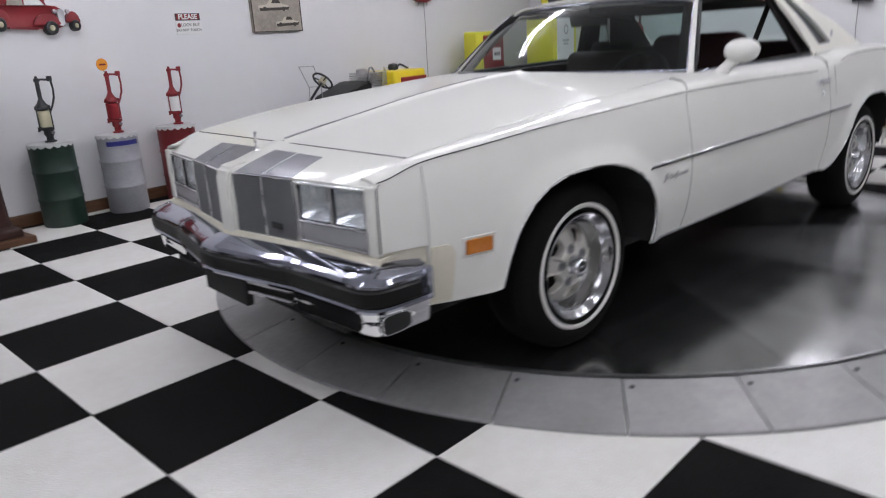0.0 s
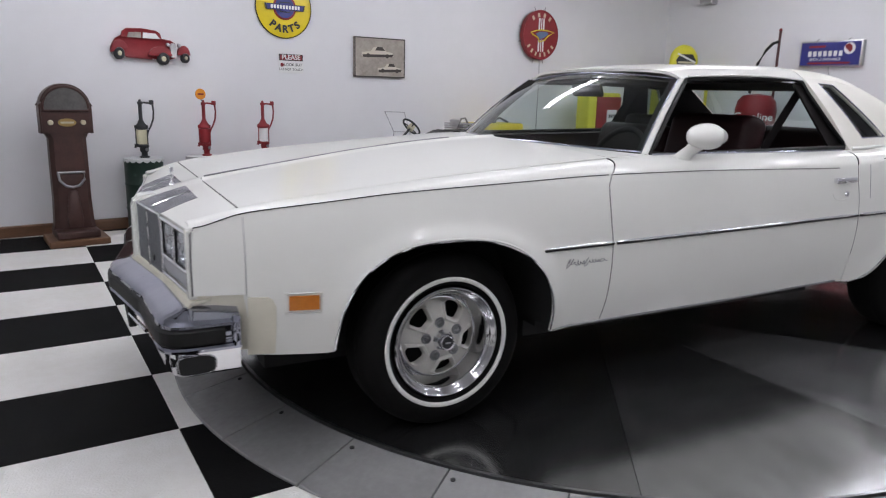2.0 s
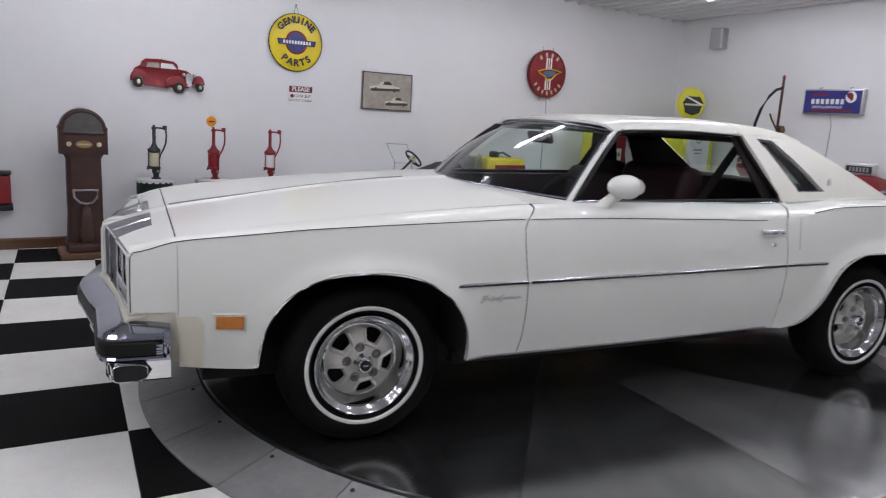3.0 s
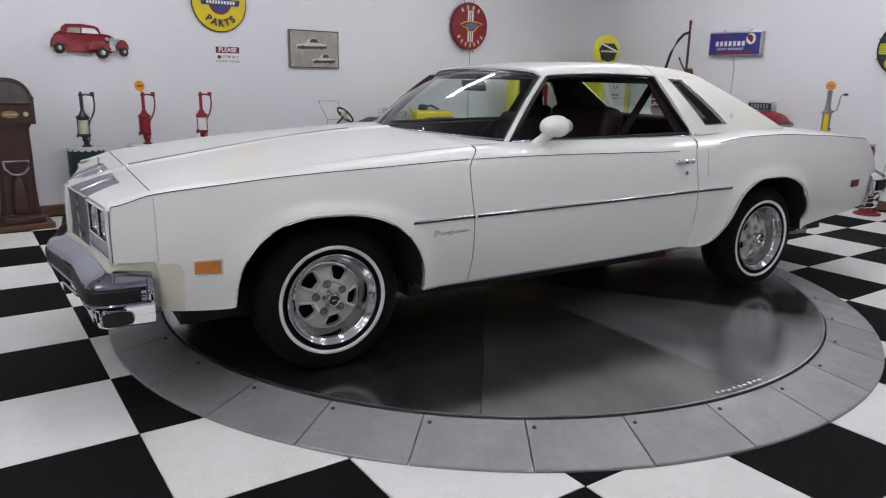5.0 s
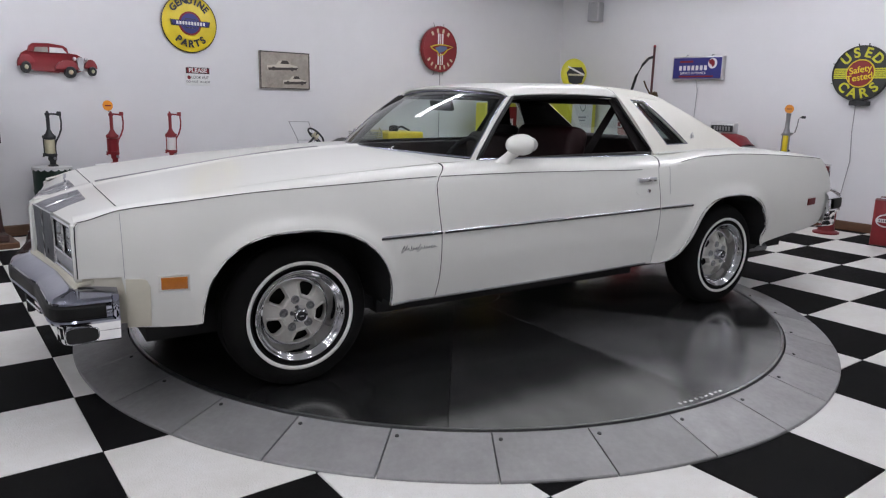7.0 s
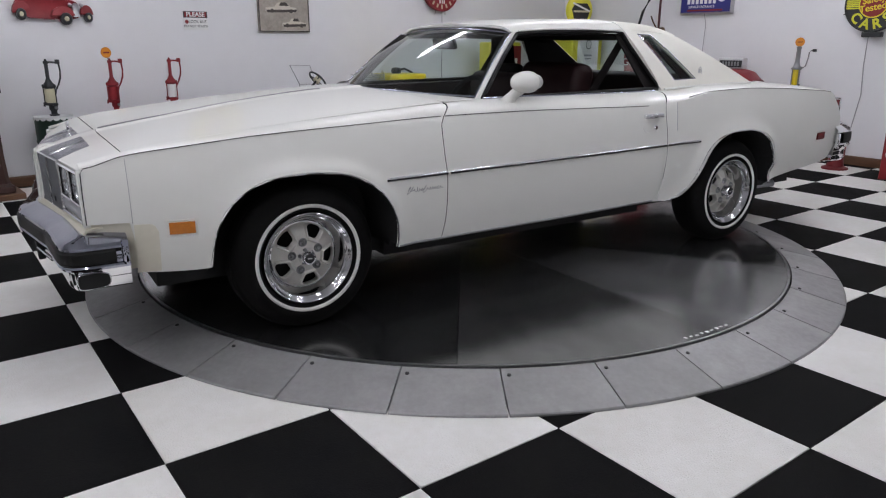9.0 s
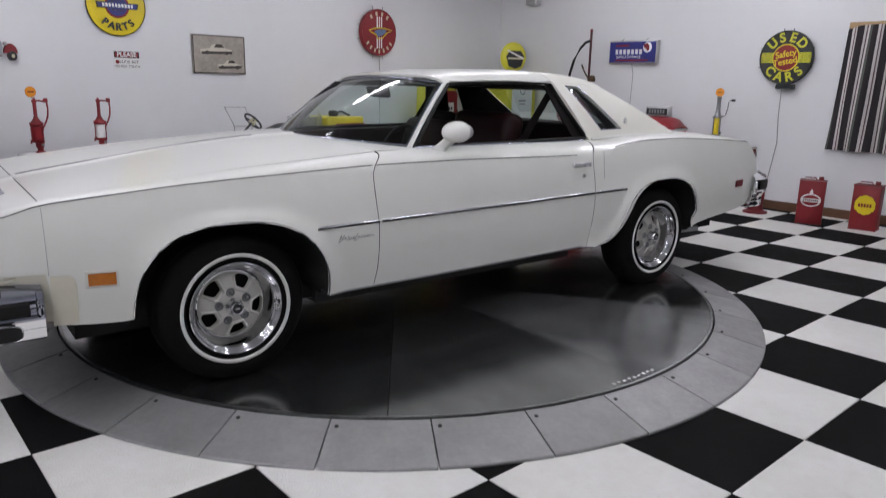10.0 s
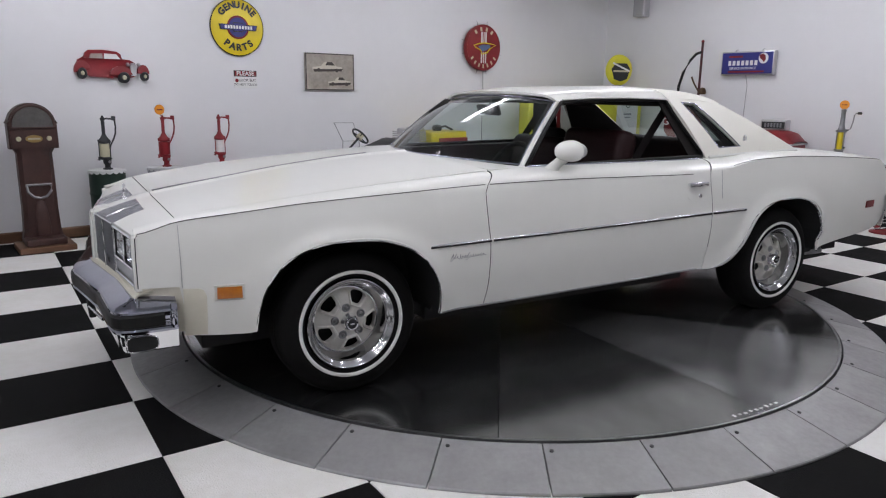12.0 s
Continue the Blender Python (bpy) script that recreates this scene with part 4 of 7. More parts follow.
def build_front(car):
    # Face behind grilles and lamps.
    bm = bmesh.new()
    box(bm, -0.752, -0.65, -0.74, 0.74, 0.54, 0.79)
    part("front_bulkhead", bm, M_DARK, car)
    bm = bmesh.new()
    # Nose between the grilles and the columns beside the lamps.
    prism(bm, [(-0.976, 0.535), (-0.973, 0.772), (-0.960, 0.795), (-0.918, 0.808), (-0.76, 0.806), (-0.76, 0.535)], -0.050, 0.050)
    bmesh.ops.bevel(bm, geom=bm.edges[:], offset=0.012, segments=3, affect="EDGES")
    part("nose", bm, M_PAINT, car, smooth=40)
    for side in (-1, 1):
        bm = bmesh.new()
        box(bm, -0.868, -0.800, min(side * 0.744, side * 0.790), max(side * 0.744, side * 0.790), 0.565, 0.792, 0.008, 3)
        part("corner_column", bm, M_PAINT, car, smooth=40)
        bm = bmesh.new()
        tube(bm, [(-0.857, side * 0.793, 0.580), (-0.857, side * 0.7945, 0.70), (-0.855, side * 0.7935, 0.782), (-0.846, side * 0.796, 0.797)], 0.0022, 6)
        part("column_gap", bm, M_SEAM, car)
        # Valance under the lamps, above the bumper.
        bm = bmesh.new()
        rows = []
        for y in np.linspace(0.0, 0.80, 14):
            n = front_u(y) - 0.018
            out = bumper_front(y) + 0.075
            rows.append([(n + 0.06, side * y, 0.572), (n, side * y, 0.560), (out, side * y, 0.532), (out + 0.004, side * y, 0.48)])
        sheet(bm, rows)
        thicken(part("valance", bm, M_FILLER, car, "ivory filler panel above the bumper", smooth=40), 0.01)
        # Waterfall grille: frame, bars, centre bar and the cap that folds over the header.
        g = bpy.data.objects.new("grille", None)
        scene.collection.objects.link(g)
        g.parent = car
        g.empty_display_size = 0.1
        g["label"] = "grey vertical-bar grille in a chrome frame"
        y0, y1 = 0.060, 0.392

        def face(y):
            return front_u(side * y) - 0.004

        bm = bmesh.new()
        ring = [(y0, 0.552), (y1, 0.552), (y1, 0.780), (y0, 0.780)]
        tube(bm, [(face(y) - 0.003, side * y, z) for y, z in ring], 0.005, 8, closed=True)
        part("frame", bm, M_CHROME, g, "chrome grille frame")
        bm = bmesh.new()
        ym = (y0 + y1) / 2
        tube(bm, [(face(ym) - 0.008, side * ym, 0.552), (face(ym) - 0.008, side * ym, 0.778), (face(ym) + 0.012, side * ym, header_z(face(ym) + 0.012, ym) + 0.001)] + [(u, side * ym, header_z(u, ym) + 0.001) for u in (-0.86, -0.82, -0.775)], 0.004, 8)
        part("centre_bar", bm, M_CHROME, g, "chrome centre bar")
        bm = bmesh.new()
        sheet(bm, [[(face(y) + 0.02, side * y, 0.552), (face(y) + 0.02, side * y, 0.782)] for y in (y0, y1)])
        part("backing", bm, M_DARK, g)
        n = 18
        for k in range(n):
            y = y0 + 0.010 + (y1 - y0 - 0.02) * k / (n - 1)
            bm = bmesh.new()
            xf = face(y)
            box(bm, xf - 0.006, xf + 0.016, side * y - 0.0040, side * y + 0.0040, 0.558, 0.778)
            part("bar", bm, M_GRILLE, g)
        for k in range(n):
            ya = y0 + 0.003 + (y1 - y0 - 0.006) * k / n
            yb = ya + (y1 - y0 - 0.006) / n - 0.0045
            bm = bmesh.new()
            rows = []
            for f in np.linspace(0, 1, 6):
                line = []
                for y in (ya, yb):
                    u = face(y) + (-0.772 - face(y)) * f
                    line.append((u, side * y, header_z(u, y) + 0.0018))
                rows.append(line)
            sheet(bm, rows)
            thicken(part("cap_rib", bm, M_GRILLE_TOP, g), 0.002, -1)
        if side < 0:
            bm = bmesh.new()
            box(bm, face(0.29) - 0.012, face(0.29) - 0.007, -0.325, -0.255, 0.596, 0.620, 0.003)
            part("badge", bm, M_IRON, g, "small dark script badge on the grille")
        # Twin lamps in a bright bezel.
        h = bpy.data.objects.new("headlight_unit", None)
        scene.collection.objects.link(h)
        h.parent = car
        h.empty_display_size = 0.1
        h["label"] = "twin rectangular headlights in a bright bezel"

        def fx(y):
            return front_u(side * y) - 0.006

        bm = bmesh.new()
        for a, b in (((0.408, 0.772), (0.738, 0.772)), ((0.738, 0.772), (0.738, 0.572)), ((0.738, 0.572), (0.408, 0.572)), ((0.408, 0.572), (0.408, 0.772)), ((0.408, 0.640), (0.738, 0.640)), ((0.576, 0.640), (0.576, 0.772))):
            tube(bm, [(fx(a[0]), side * a[0], a[1]), (fx(b[0]), side * b[0], b[1])], 0.0062, 8)
        part("bezel", bm, M_CHROME, h, "chrome headlight bezel", smooth=60)
        for ya, yb in ((0.416, 0.564), (0.588, 0.732)):
            bm = bmesh.new()
            rows = []
            for p in np.linspace(0, 1, 7):
                y = ya + (yb - ya) * p
                rows.append([(fx(y) + 0.006 - 0.009 * (1 - (2 * p - 1) ** 2) * (1 - (2 * q - 1) ** 2), side * y, 0.648 + 0.118 * q) for q in np.linspace(0, 1, 6)])
            sheet(bm, rows)
            lens = part("headlight", bm, M_LAMP, h, "clear rectangular headlight lens", smooth=60)
            bm = bmesh.new()
            rows = []
            for p in np.linspace(0, 1, 9):
                y = ya + (yb - ya) * p
                rows.append([(fx(y) + 0.008 + 0.060 * ((1 - (2 * p - 1) ** 4) * (1 - (2 * q - 1) ** 4)) ** 0.6, side * y, 0.645 + 0.124 * q) for q in np.linspace(0, 1, 9)])
            sheet(bm, rows)
            part("reflector", bm, M_REFLECTOR, lens, "bright bowl reflector", smooth=60)
            bm = bmesh.new()
            ring = [(ya, 0.646), (yb, 0.646), (yb, 0.768), (ya, 0.768)]
            tube(bm, [(fx(y) + 0.003, side * y, z) for y, z in ring], 0.0035, 6, closed=True)
            part("lens_seal", bm, M_RUBBER, lens, "dark seal round the lens")
        bm = bmesh.new()
        rows = []
        for y in np.linspace(0.412, 0.738, 6):
            rows.append([(fx(y) + 0.010, side * y, 0.578), (fx(y) + 0.004, side * y, 0.605), (fx(y) + 0.010, side * y, 0.634)])
        sheet(bm, rows)
        thicken(part("lower_panel", bm, M_SILVER, h, "silver panel under the headlights", smooth=40), 0.006, 0)
        bm = bmesh.new()
        box(bm, -0.765, -0.755, side * 0.36 if side > 0 else -0.745, 0.745 if side > 0 else -0.36, 0.56, 0.79)
        part("lamp_housing", bm, M_SILVER, h)
    build_bumper(car, front=True)


FRONT_BUMPER = [(-0.728, 0.872), (-0.80, 0.872), (-0.895, 0.868), (-0.932, 0.856), (-0.953, 0.828), (-0.964, 0.785), (-0.975, 0.60), (-0.984, 0.455), (-0.996, 0.405), (-1.052, 0.10), (-1.063, 0.055), (-1.066, 0.0)]


def bumper_front(y):
    """How far forward the front bumper's face lies at a distance from the middle."""
    return float(np.interp(abs(y), [p[1] for p in FRONT_BUMPER[:2:-1]], [p[0] for p in FRONT_BUMPER[:2:-1]]))


def bumper_path(front):
    """Plan line of the bumper's face, from one end round to the other."""
    near = FRONT_BUMPER
    if not front:
        near = [(4.01, 0.905), (4.10, 0.905), (4.18, 0.893), (4.235, 0.86), (4.27, 0.77), (4.285, 0.60), (4.295, 0.40), (4.30, 0.2), (4.303, 0.0)]
    return [(u, -y) for u, y in near] + [(u, y) for u, y in near[-2::-1]]


def sweep(path, profile, centre=(1.5, 0.0)):
    """Draws a profile of (outwards, height) along a plan line; outwards is away from the centre side."""
    bm = bmesh.new()
    pts = [Vector((u, y)) for u, y in path]
    rows = []
    for k, p in enumerate(pts):
        d = (pts[min(k + 1, len(pts) - 1)] - pts[max(k - 1, 0)]).normalized()
        nrm = Vector((d.y, -d.x))
        if nrm.dot(p - Vector(centre)) < 0:
            nrm = -nrm
        rows.append([(p.x + nrm.x * o, p.y + nrm.y * o, z) for o, z in profile])
    sheet(bm, rows)
    return bm


def build_bumper(car, front):
    b = bpy.data.objects.new("front_bumper" if front else "rear_bumper", None)
    scene.collection.objects.link(b)
    b.parent = car
    b.empty_display_size = 0.1
    b["label"] = "heavy chrome bumper with a black rubber strip"
    path = bumper_path(front)
    fine = []
    for a, c in zip(path, path[1:]):
        for t in (0, 0.34, 0.67):
            fine.append((a[0] + (c[0] - a[0]) * t, a[1] + (c[1] - a[1]) * t))
    fine.append(path[-1])
    grow = 1.0 if front else 1.22
    dz = 0.0 if front else 0.055

    def lift(profile):
        return [(o, 0.33 + (z - 0.33) * grow + dz) for o, z in profile]

    top = [(-0.095, 0.535), (-0.088, 0.545), (-0.076, 0.546), (-0.022, 0.526), (-0.008, 0.518), (0.0, 0.506), (0.001, 0.497), (-0.006, 0.494), (-0.010, 0.465), (-0.006, 0.438), (0.004, 0.436), (0.008, 0.428), (0.004, 0.418), (-0.012, 0.414), (-0.03, 0.413)]
    thicken(part("chrome_bar", sweep(fine, lift(top)), M_BUMPER if front else M_CHROME, b, "pressed chrome bumper bar", smooth=24), 0.004)
    low = [(-0.010, 0.416), (-0.014, 0.410), (-0.018, 0.380), (-0.022, 0.345), (-0.030, 0.333), (-0.085, 0.328)]
    spans = ([p for p in fine if p[1] < -0.43], [p for p in fine if p[1] > 0.43]) if front else (fine,)
    for span in spans:
        thicken(part("lower_chrome", sweep(span, lift(low)), M_CHROME, b, "bright lower half of the bumper", smooth=35), 0.005)
    strip = [(-0.010, 0.494), (0.005, 0.492), (0.010, 0.487), (0.011, 0.466), (0.010, 0.445), (0.005, 0.440), (-0.010, 0.438)]
    thicken(part("rubber_strip", sweep(fine[2:-2], lift(strip)), M_RUBBER, b, "black rubber bumper strip", smooth=40), 0.004)
    for side in (-1, 1):
        bm = bmesh.new()
        e = path[0] if side < 0 else path[-1]
        s = 1 if front else -1
        box(bm, min(e[0], e[0] + s * -0.026), max(e[0], e[0] + s * -0.026), e[1] - 0.012, e[1] + 0.012, 0.425 + dz, 0.530 + dz, 0.008)
        part("end_cap", bm, M_BUMPER if front else M_CHROME, b, "chrome end cap", smooth=40)
    if front:
        for side in (-1, 1):
            bm = bmesh.new()
            pts = []
            for k in range(28):
                a = 2 * math.pi * k / 28
                ca, sa = math.cos(a), math.sin(a)
                pts.append((0.056 * math.copysign(abs(ca) ** (0.35 if ca < 0 else 0.8), ca), 0.031 * math.copysign(abs(sa) ** 0.5, sa)))
            prism(bm, pts, -0.012, 0.012)
            part("slot", bm, M_DARK, b, "dark rounded slot in the bumper corner", m=pose(-0.862, side * 0.845, 0.371))
            bm = bmesh.new()
            tube(bm, [(x - 0.862, side * 0.8535, z + 0.371) for x, z in pts], 0.004, 6, closed=True)
            part("slot_lip", bm, M_CHROME, b, smooth=60)
        # Plate holder and guard bars under the middle.
        bm = bmesh.new()
        box(bm, -1.020, -0.990, -0.17, 0.17, 0.300, 0.415, 0.006)
        part("plate_recess", bm, M_DARK, b, "black plate holder under the bumper")
        for z in (0.405, 0.365):
            bm = bmesh.new()
            tube(bm, [(-0.975, -0.43, z), (-1.015, -0.20, z)], 0.008, 8)
            part("guard_bar", bm, M_CHROME, b, "thin chrome bar under the bumper", smooth=60)
        bm = bmesh.new()
        box(bm, -0.93, -0.80, -0.66, 0.66, 0.30, 0.43)
        part("lower_shield", bm, M_DARK, b)


def build_greenhouse(car):
    base_u = lambda s: 0.755 + 0.240 * s * s
    top_u = lambda s: 1.278 + 0.064 * s * s
    # Windscreen.
    bm = bmesh.new()
    rows = []
    for f in np.linspace(0, 1, 12):
        line = []
        for s in np.linspace(-1, 1, 25):
            u0, u1 = base_u(s), top_u(s)
            z0, z1 = 0.990 - 0.014 * s * s, 1.308 - 0.034 * s * s
            y = s * (0.768 + (0.600 - 0.768) * f)
            bulge = 0.030 * math.sin(math.pi * f) * (1 - 0.5 * s ** 4)
            line.append((u0 + (u1 - u0) * f - bulge * 0.6, y, z0 + (z1 - z0) * f + bulge))
        rows.append(line)
    sheet(bm, rows)
    ws = part("windscreen", bm, M_GLASS, car, "tinted curved windscreen", smooth=60)
    ws.visible_shadow = False
    bm = bmesh.new()
    edge = [(base_u(s), s * 0.768, 0.992 - 0.014 * s * s) for s in np.linspace(-1, 1, 21)]
    tube(bm, edge, 0.0055, 8)
    part("screen_trim", bm, M_BUMPER, ws, smooth=60)
    bm = bmesh.new()
    tube(bm, [(top_u(s) + 0.004, s * 0.602, 1.311 - 0.034 * s * s) for s in np.linspace(-1, 1, 15)], 0.006, 8)
    part("screen_trim", bm, M_BUMPER, ws, smooth=60)
    # Cowl with its dark vent slot.
    bm = bmesh.new()
    rows = []
    for s in np.linspace(-1, 1, 25):
        u0, u1 = 0.706 + 0.065 * s * s, base_u(s) + 0.01
        rows.append([(u0 - 0.004 + (u1 - u0) * f, s * 0.811, 0.990 - 0.020 * s * s) for f in np.linspace(0, 1, 5)])
    sheet(bm, rows)
    thicken(part("cowl", bm, M_PAINT, car, smooth=40), 0.01)
    # Roof skin.
    roof_z = pchip([(1.20, 1.318), (1.30, 1.336), (1.6, 1.359), (1.9, 1.362), (2.15, 1.356), (2.36, 1.344), (2.52, 1.324), (2.63, 1.298)])
    roof_w = pchip([(1.20, 0.600), (1.6, 0.628), (2.1, 0.632), (2.63, 0.602)])
    for name, a, b, mt in (("roof", 0.0, 2.115, M_PAINT), ("vinyl_top", 2.115, 2.63, M_VINYL)):
        bm = bmesh.new()
        rows = []
        for f in np.linspace(0, 1, 16):
            line = []
            for s in np.linspace(-1, 1, 33):
                u0 = 1.286 + 0.050 * s * s if name == "roof" else a
                u = u0 + (b - u0) * f
                fall = 0.026 * abs(s) ** 2.2 + 0.040 * abs(s) ** 12
                line.append((u, s * roof_w(u), roof_z(u) - fall))
            rows.append(line)
        sheet(bm, rows)
        thicken(part(name, bm, mt, car, "" if name == "roof" else "ivory vinyl covering on the rear roof", smooth=40), 0.014)
    bm = bmesh.new()
    tube(bm, [(2.115, s * (roof_w(2.115) + 0.002), roof_z(2.115) + 0.001 - 0.026 * abs(s) ** 2.2 - 0.040 * abs(s) ** 12) for s in np.linspace(-1, 1, 33)], 0.003, 8)
    part("roof_band", bm, M_PAINT, car, smooth=60)
    for side in (-1, 1):
        # Screen pillar with its chrome edges.
        bm = bmesh.new()
        rows = []
        for f in np.linspace(0, 1, 12):
            a = Vector((0.972, 0.768, 0.972)).lerp(Vector((1.318, 0.602, 1.280)), f)
            c = Vector((0.995, 0.796, 0.968)).lerp(Vector((1.342, 0.616, 1.275)), f)
            bow = 0.014 * math.sin(math.pi * f)
            rows.append([(a.x, side * a.y, a.z + bow), ((a.x + c.x) / 2, side * ((a.y + c.y) / 2 + 0.008), (a.z + c.z) / 2 + 0.004 + bow), (c.x, side * c.y, c.z + bow)])
        sheet(bm, rows)
        thicken(part("screen_pillar", bm, M_PAINT, car, smooth=40), 0.018)
        for pa, pb, r in (((0.972, 0.766, 0.975), (1.316, 0.600, 1.281), 0.0035), ((0.993, 0.796, 0.972), (1.340, 0.618, 1.276), 0.005)):
            bm = bmesh.new()
            pts = []
            for f in np.linspace(0, 1, 12):
                q = Vector(pa).lerp(Vector(pb), f)
                pts.append((q.x, side * (q.y + 0.003), q.z + 0.014 * math.sin(math.pi * f) + 0.002))
            tube(bm, pts, r, 8)
            part("pillar_trim", bm, M_BUMPER if pa[0] < 0.98 else M_RUBBER, car, "chrome pillar trim" if pa[0] < 0.98 else "black pillar seal", smooth=60)
        # Dark trim on the inside of the pillar.
        bm = bmesh.new()
        rows = []
        for f in np.linspace(0, 1, 8):
            a = Vector((0.985, 0.750, 0.962)).lerp(Vector((1.312, 0.590, 1.280)), f)
            bow = 0.014 * math.sin(math.pi * f)
            rows.append([(a.x - 0.004, side * (a.y + 0.02), a.z + bow), (a.x + 0.012, side * (a.y - 0.045), a.z + bow - 0.002), (a.x + 0.045, side * (a.y - 0.040), a.z + bow - 0.010), (a.x + 0.045, side * (a.y + 0.012), a.z + bow - 0.012)])
        sheet(bm, rows)
        part("pillar_cover", bm, M_INTERIOR, car, "dark inner pillar cover", smooth=50)
        # Drip rail over the door window.
        bm = bmesh.new()
        pts = [(u, side * (0.628 + 0.010 * math.sin((u - 1.35) * 3)), 1.292 + 0.010 * math.sin(math.pi * (u - 1.35) / 0.72) - 0.008 * (u - 1.35)) for u in np.linspace(1.35, 2.115, 14)]
        tube(bm, pts, 0.005, 8)
        part("drip_rail", bm, M_PAINT, car, "narrow ivory drip rail", smooth=60)
        # Black seal round the window opening.
        bm = bmesh.new()
        seal = [(1.005, 0.795, 0.975)] + [(1.005 + 0.345 * f, 0.795 - 0.178 * f, 0.975 + 0.302 * f + 0.012 * math.sin(math.pi * f)) for f in np.linspace(0.1, 1, 8)]
        seal += [(u, 0.622, 1.285) for u in np.linspace(1.5, 2.07, 6)] + [(2.118, 0.630, 1.270), (2.146, 0.652, 1.220)] + [(2.146 + 0.120 * f, 0.652 + 0.145 * f, 1.220 - 0.232 * f) for f in np.linspace(0.2, 1, 5)] + [(2.256, 0.806, 0.964)]
        seal += [(u, 0.806, 0.963 + 0.004 * math.sin(u)) for u in np.linspace(2.1, 1.1, 9)]
        tube(bm, [(u, side * y, z) for u, y, z in seal], 0.011, 8, closed=True)
        part("window_seal", bm, M_RUBBER, car, smooth=60)
        bm = bmesh.new()
        tube(bm, [(u, side * 0.822, top_edge(u) + 0.003) for u in np.linspace(0.99, 2.22, 14)], 0.0045, 8)
        part("belt_trim", bm, M_BUMPER, car, "chrome belt moulding", smooth=60)
        # Rear pillar with a slanted window cut through it.
        lo = lambda f: Vector((2.278 + 0.917 * f, 0.822 - 0.065 * f, 0.956 - 0.004 * f + 0.006 * math.sin(math.pi * f)))
        hi = lambda f: Vector((2.122 + 0.498 * f, 0.634 - 0.032 * f, 1.292 - 0.020 * f - 0.028 * f * f))
        left = lambda h: 0.186 + (0.180 - 0.186) * (h - 0.15) / 0.78
        right = lambda h: 0.420 + (0.410 - 0.420) * (h - 0.15) / 0.78
        hs = [0, 0.05, 0.10, 0.15] + list(np.linspace(0.15, 0.93, 9)[1:]) + [1.0]
        gs = list(np.linspace(0, 1, 5)) + list(np.linspace(1, 2, 5)[1:]) + list(np.linspace(2, 3, 9)[1:])

        def skin(f, h):
            p = lo(f).lerp(hi(f), h)
            out = 0.018 * math.sin(math.pi * h)
            return (p.x, side * (p.y + out), p.z)

        bm = bmesh.new()
        rows, skip = [], set()
        for i, h in enumerate(hs):
            line = []
            for g in gs:
                L, R = left(h), right(h)
                f = g * L if g <= 1 else (L + (g - 1) * (R - L) if g <= 2 else R + (g - 2) * (1 - R))
                line.append(skin(f, h))
            rows.append(line)
        for i in range(3, 11):
            for j in range(4, 8):
                skip.add((i, j))
        sheet(bm, rows, skip)
        pil = thicken(part("rear_pillar", bm, M_VINYL, car, "ivory vinyl covered rear pillar", smooth=40), 0.02)
        bm = bmesh.new()
        rows = [[skin(left(h) + (right(h) - left(h)) * g, h) for g in np.linspace(-0.03, 1.03, 5)] for h in np.linspace(0.14, 0.94, 8)]
        sheet(bm, [[(x, y - side * 0.012, z) for x, y, z in r] for r in rows])
        qw = part("quarter_window", bm, M_GLASS2, car, "dark tinted slanted quarter window", smooth=60)
        qw.visible_shadow = False
        loop = [skin(left(h), h) for h in np.linspace(0.15, 0.93, 6)] + [skin(right(h), h) for h in np.linspace(0.93, 0.15, 6)]
        bm = bmesh.new()
        tube(bm, loop, 0.0038, 8, closed=True)
        part("window_trim", bm, M_BUMPER, qw, "thin chrome window surround", smooth=60)
        bm = bmesh.new()
        e = skin(0.545, 0.27)
        tube(bm, [(e[0] + 0.014 * math.cos(a), e[1] + side * 0.004, e[2] + 0.024 * math.sin(a)) for a in np.linspace(0, 2 * math.pi, 17)[:-1]], 0.003, 6, closed=True)
        box(bm, e[0] - 0.004, e[0] + 0.004, e[1] - 0.005, e[1] + 0.005, e[2] - 0.015, e[2] + 0.015, 0.002)
        part("pillar_emblem", bm, M_CHROME, pil, "small oval chrome emblem")
        bm = bmesh.new()
        tube(bm, [(lo(f).x, side * (lo(f).y + 0.004), lo(f).z + 0.004) for f in np.linspace(0.02, 0.97, 16)], 0.008, 8)
        part("vinyl_edge", bm, M_PAINT, pil, smooth=60)
    # Rear window between the pillars.
    bm = bmesh.new()
    rows = [[(2.615 + 0.495 * f, s * (0.595 + 0.10 * f), 1.248 - 0.293 * f + 0.010 * (1 - s * s)) for s in np.linspace(-1, 1, 13)] for f in np.linspace(0, 1, 8)]
    sheet(bm, rows)
    rw = part("rear_window", bm, M_GLASS, car, "tinted rear window", smooth=60)
    rw.visible_shadow = False
    # Door mirrors on their stalks.
    for side in (-1,):
        bm = bmesh.new()
        g = bmesh.ops.create_uvsphere(bm, u_segments=24, v_segments=14, radius=1.0)
        for v in g["verts"]:
            x, y, z = v.co
            sx = 0.088 if x < 0 else 0.052
            v.co = (1.182 + sx * x, side * 0.925 + 0.078 * y, 1.050 + 0.053 * (abs(z) ** 0.8) * (1 if z > 0 else -1) * (1 if x > 0 else 1 - 0.12 * x * x))
        mir = part("door_mirror", bm, M_PAINT, car, "ivory bullet-shaped door mirror", smooth=60)
        bm = bmesh.new()
        tube(bm, [(1.095, side * 0.862, 0.938), (1.105, side * 0.868, 0.955), (1.128, side * 0.885, 0.988), (1.162, side * 0.910, 1.024)], [0.046, 0.034, 0.025, 0.030], 14, flat=0.7)
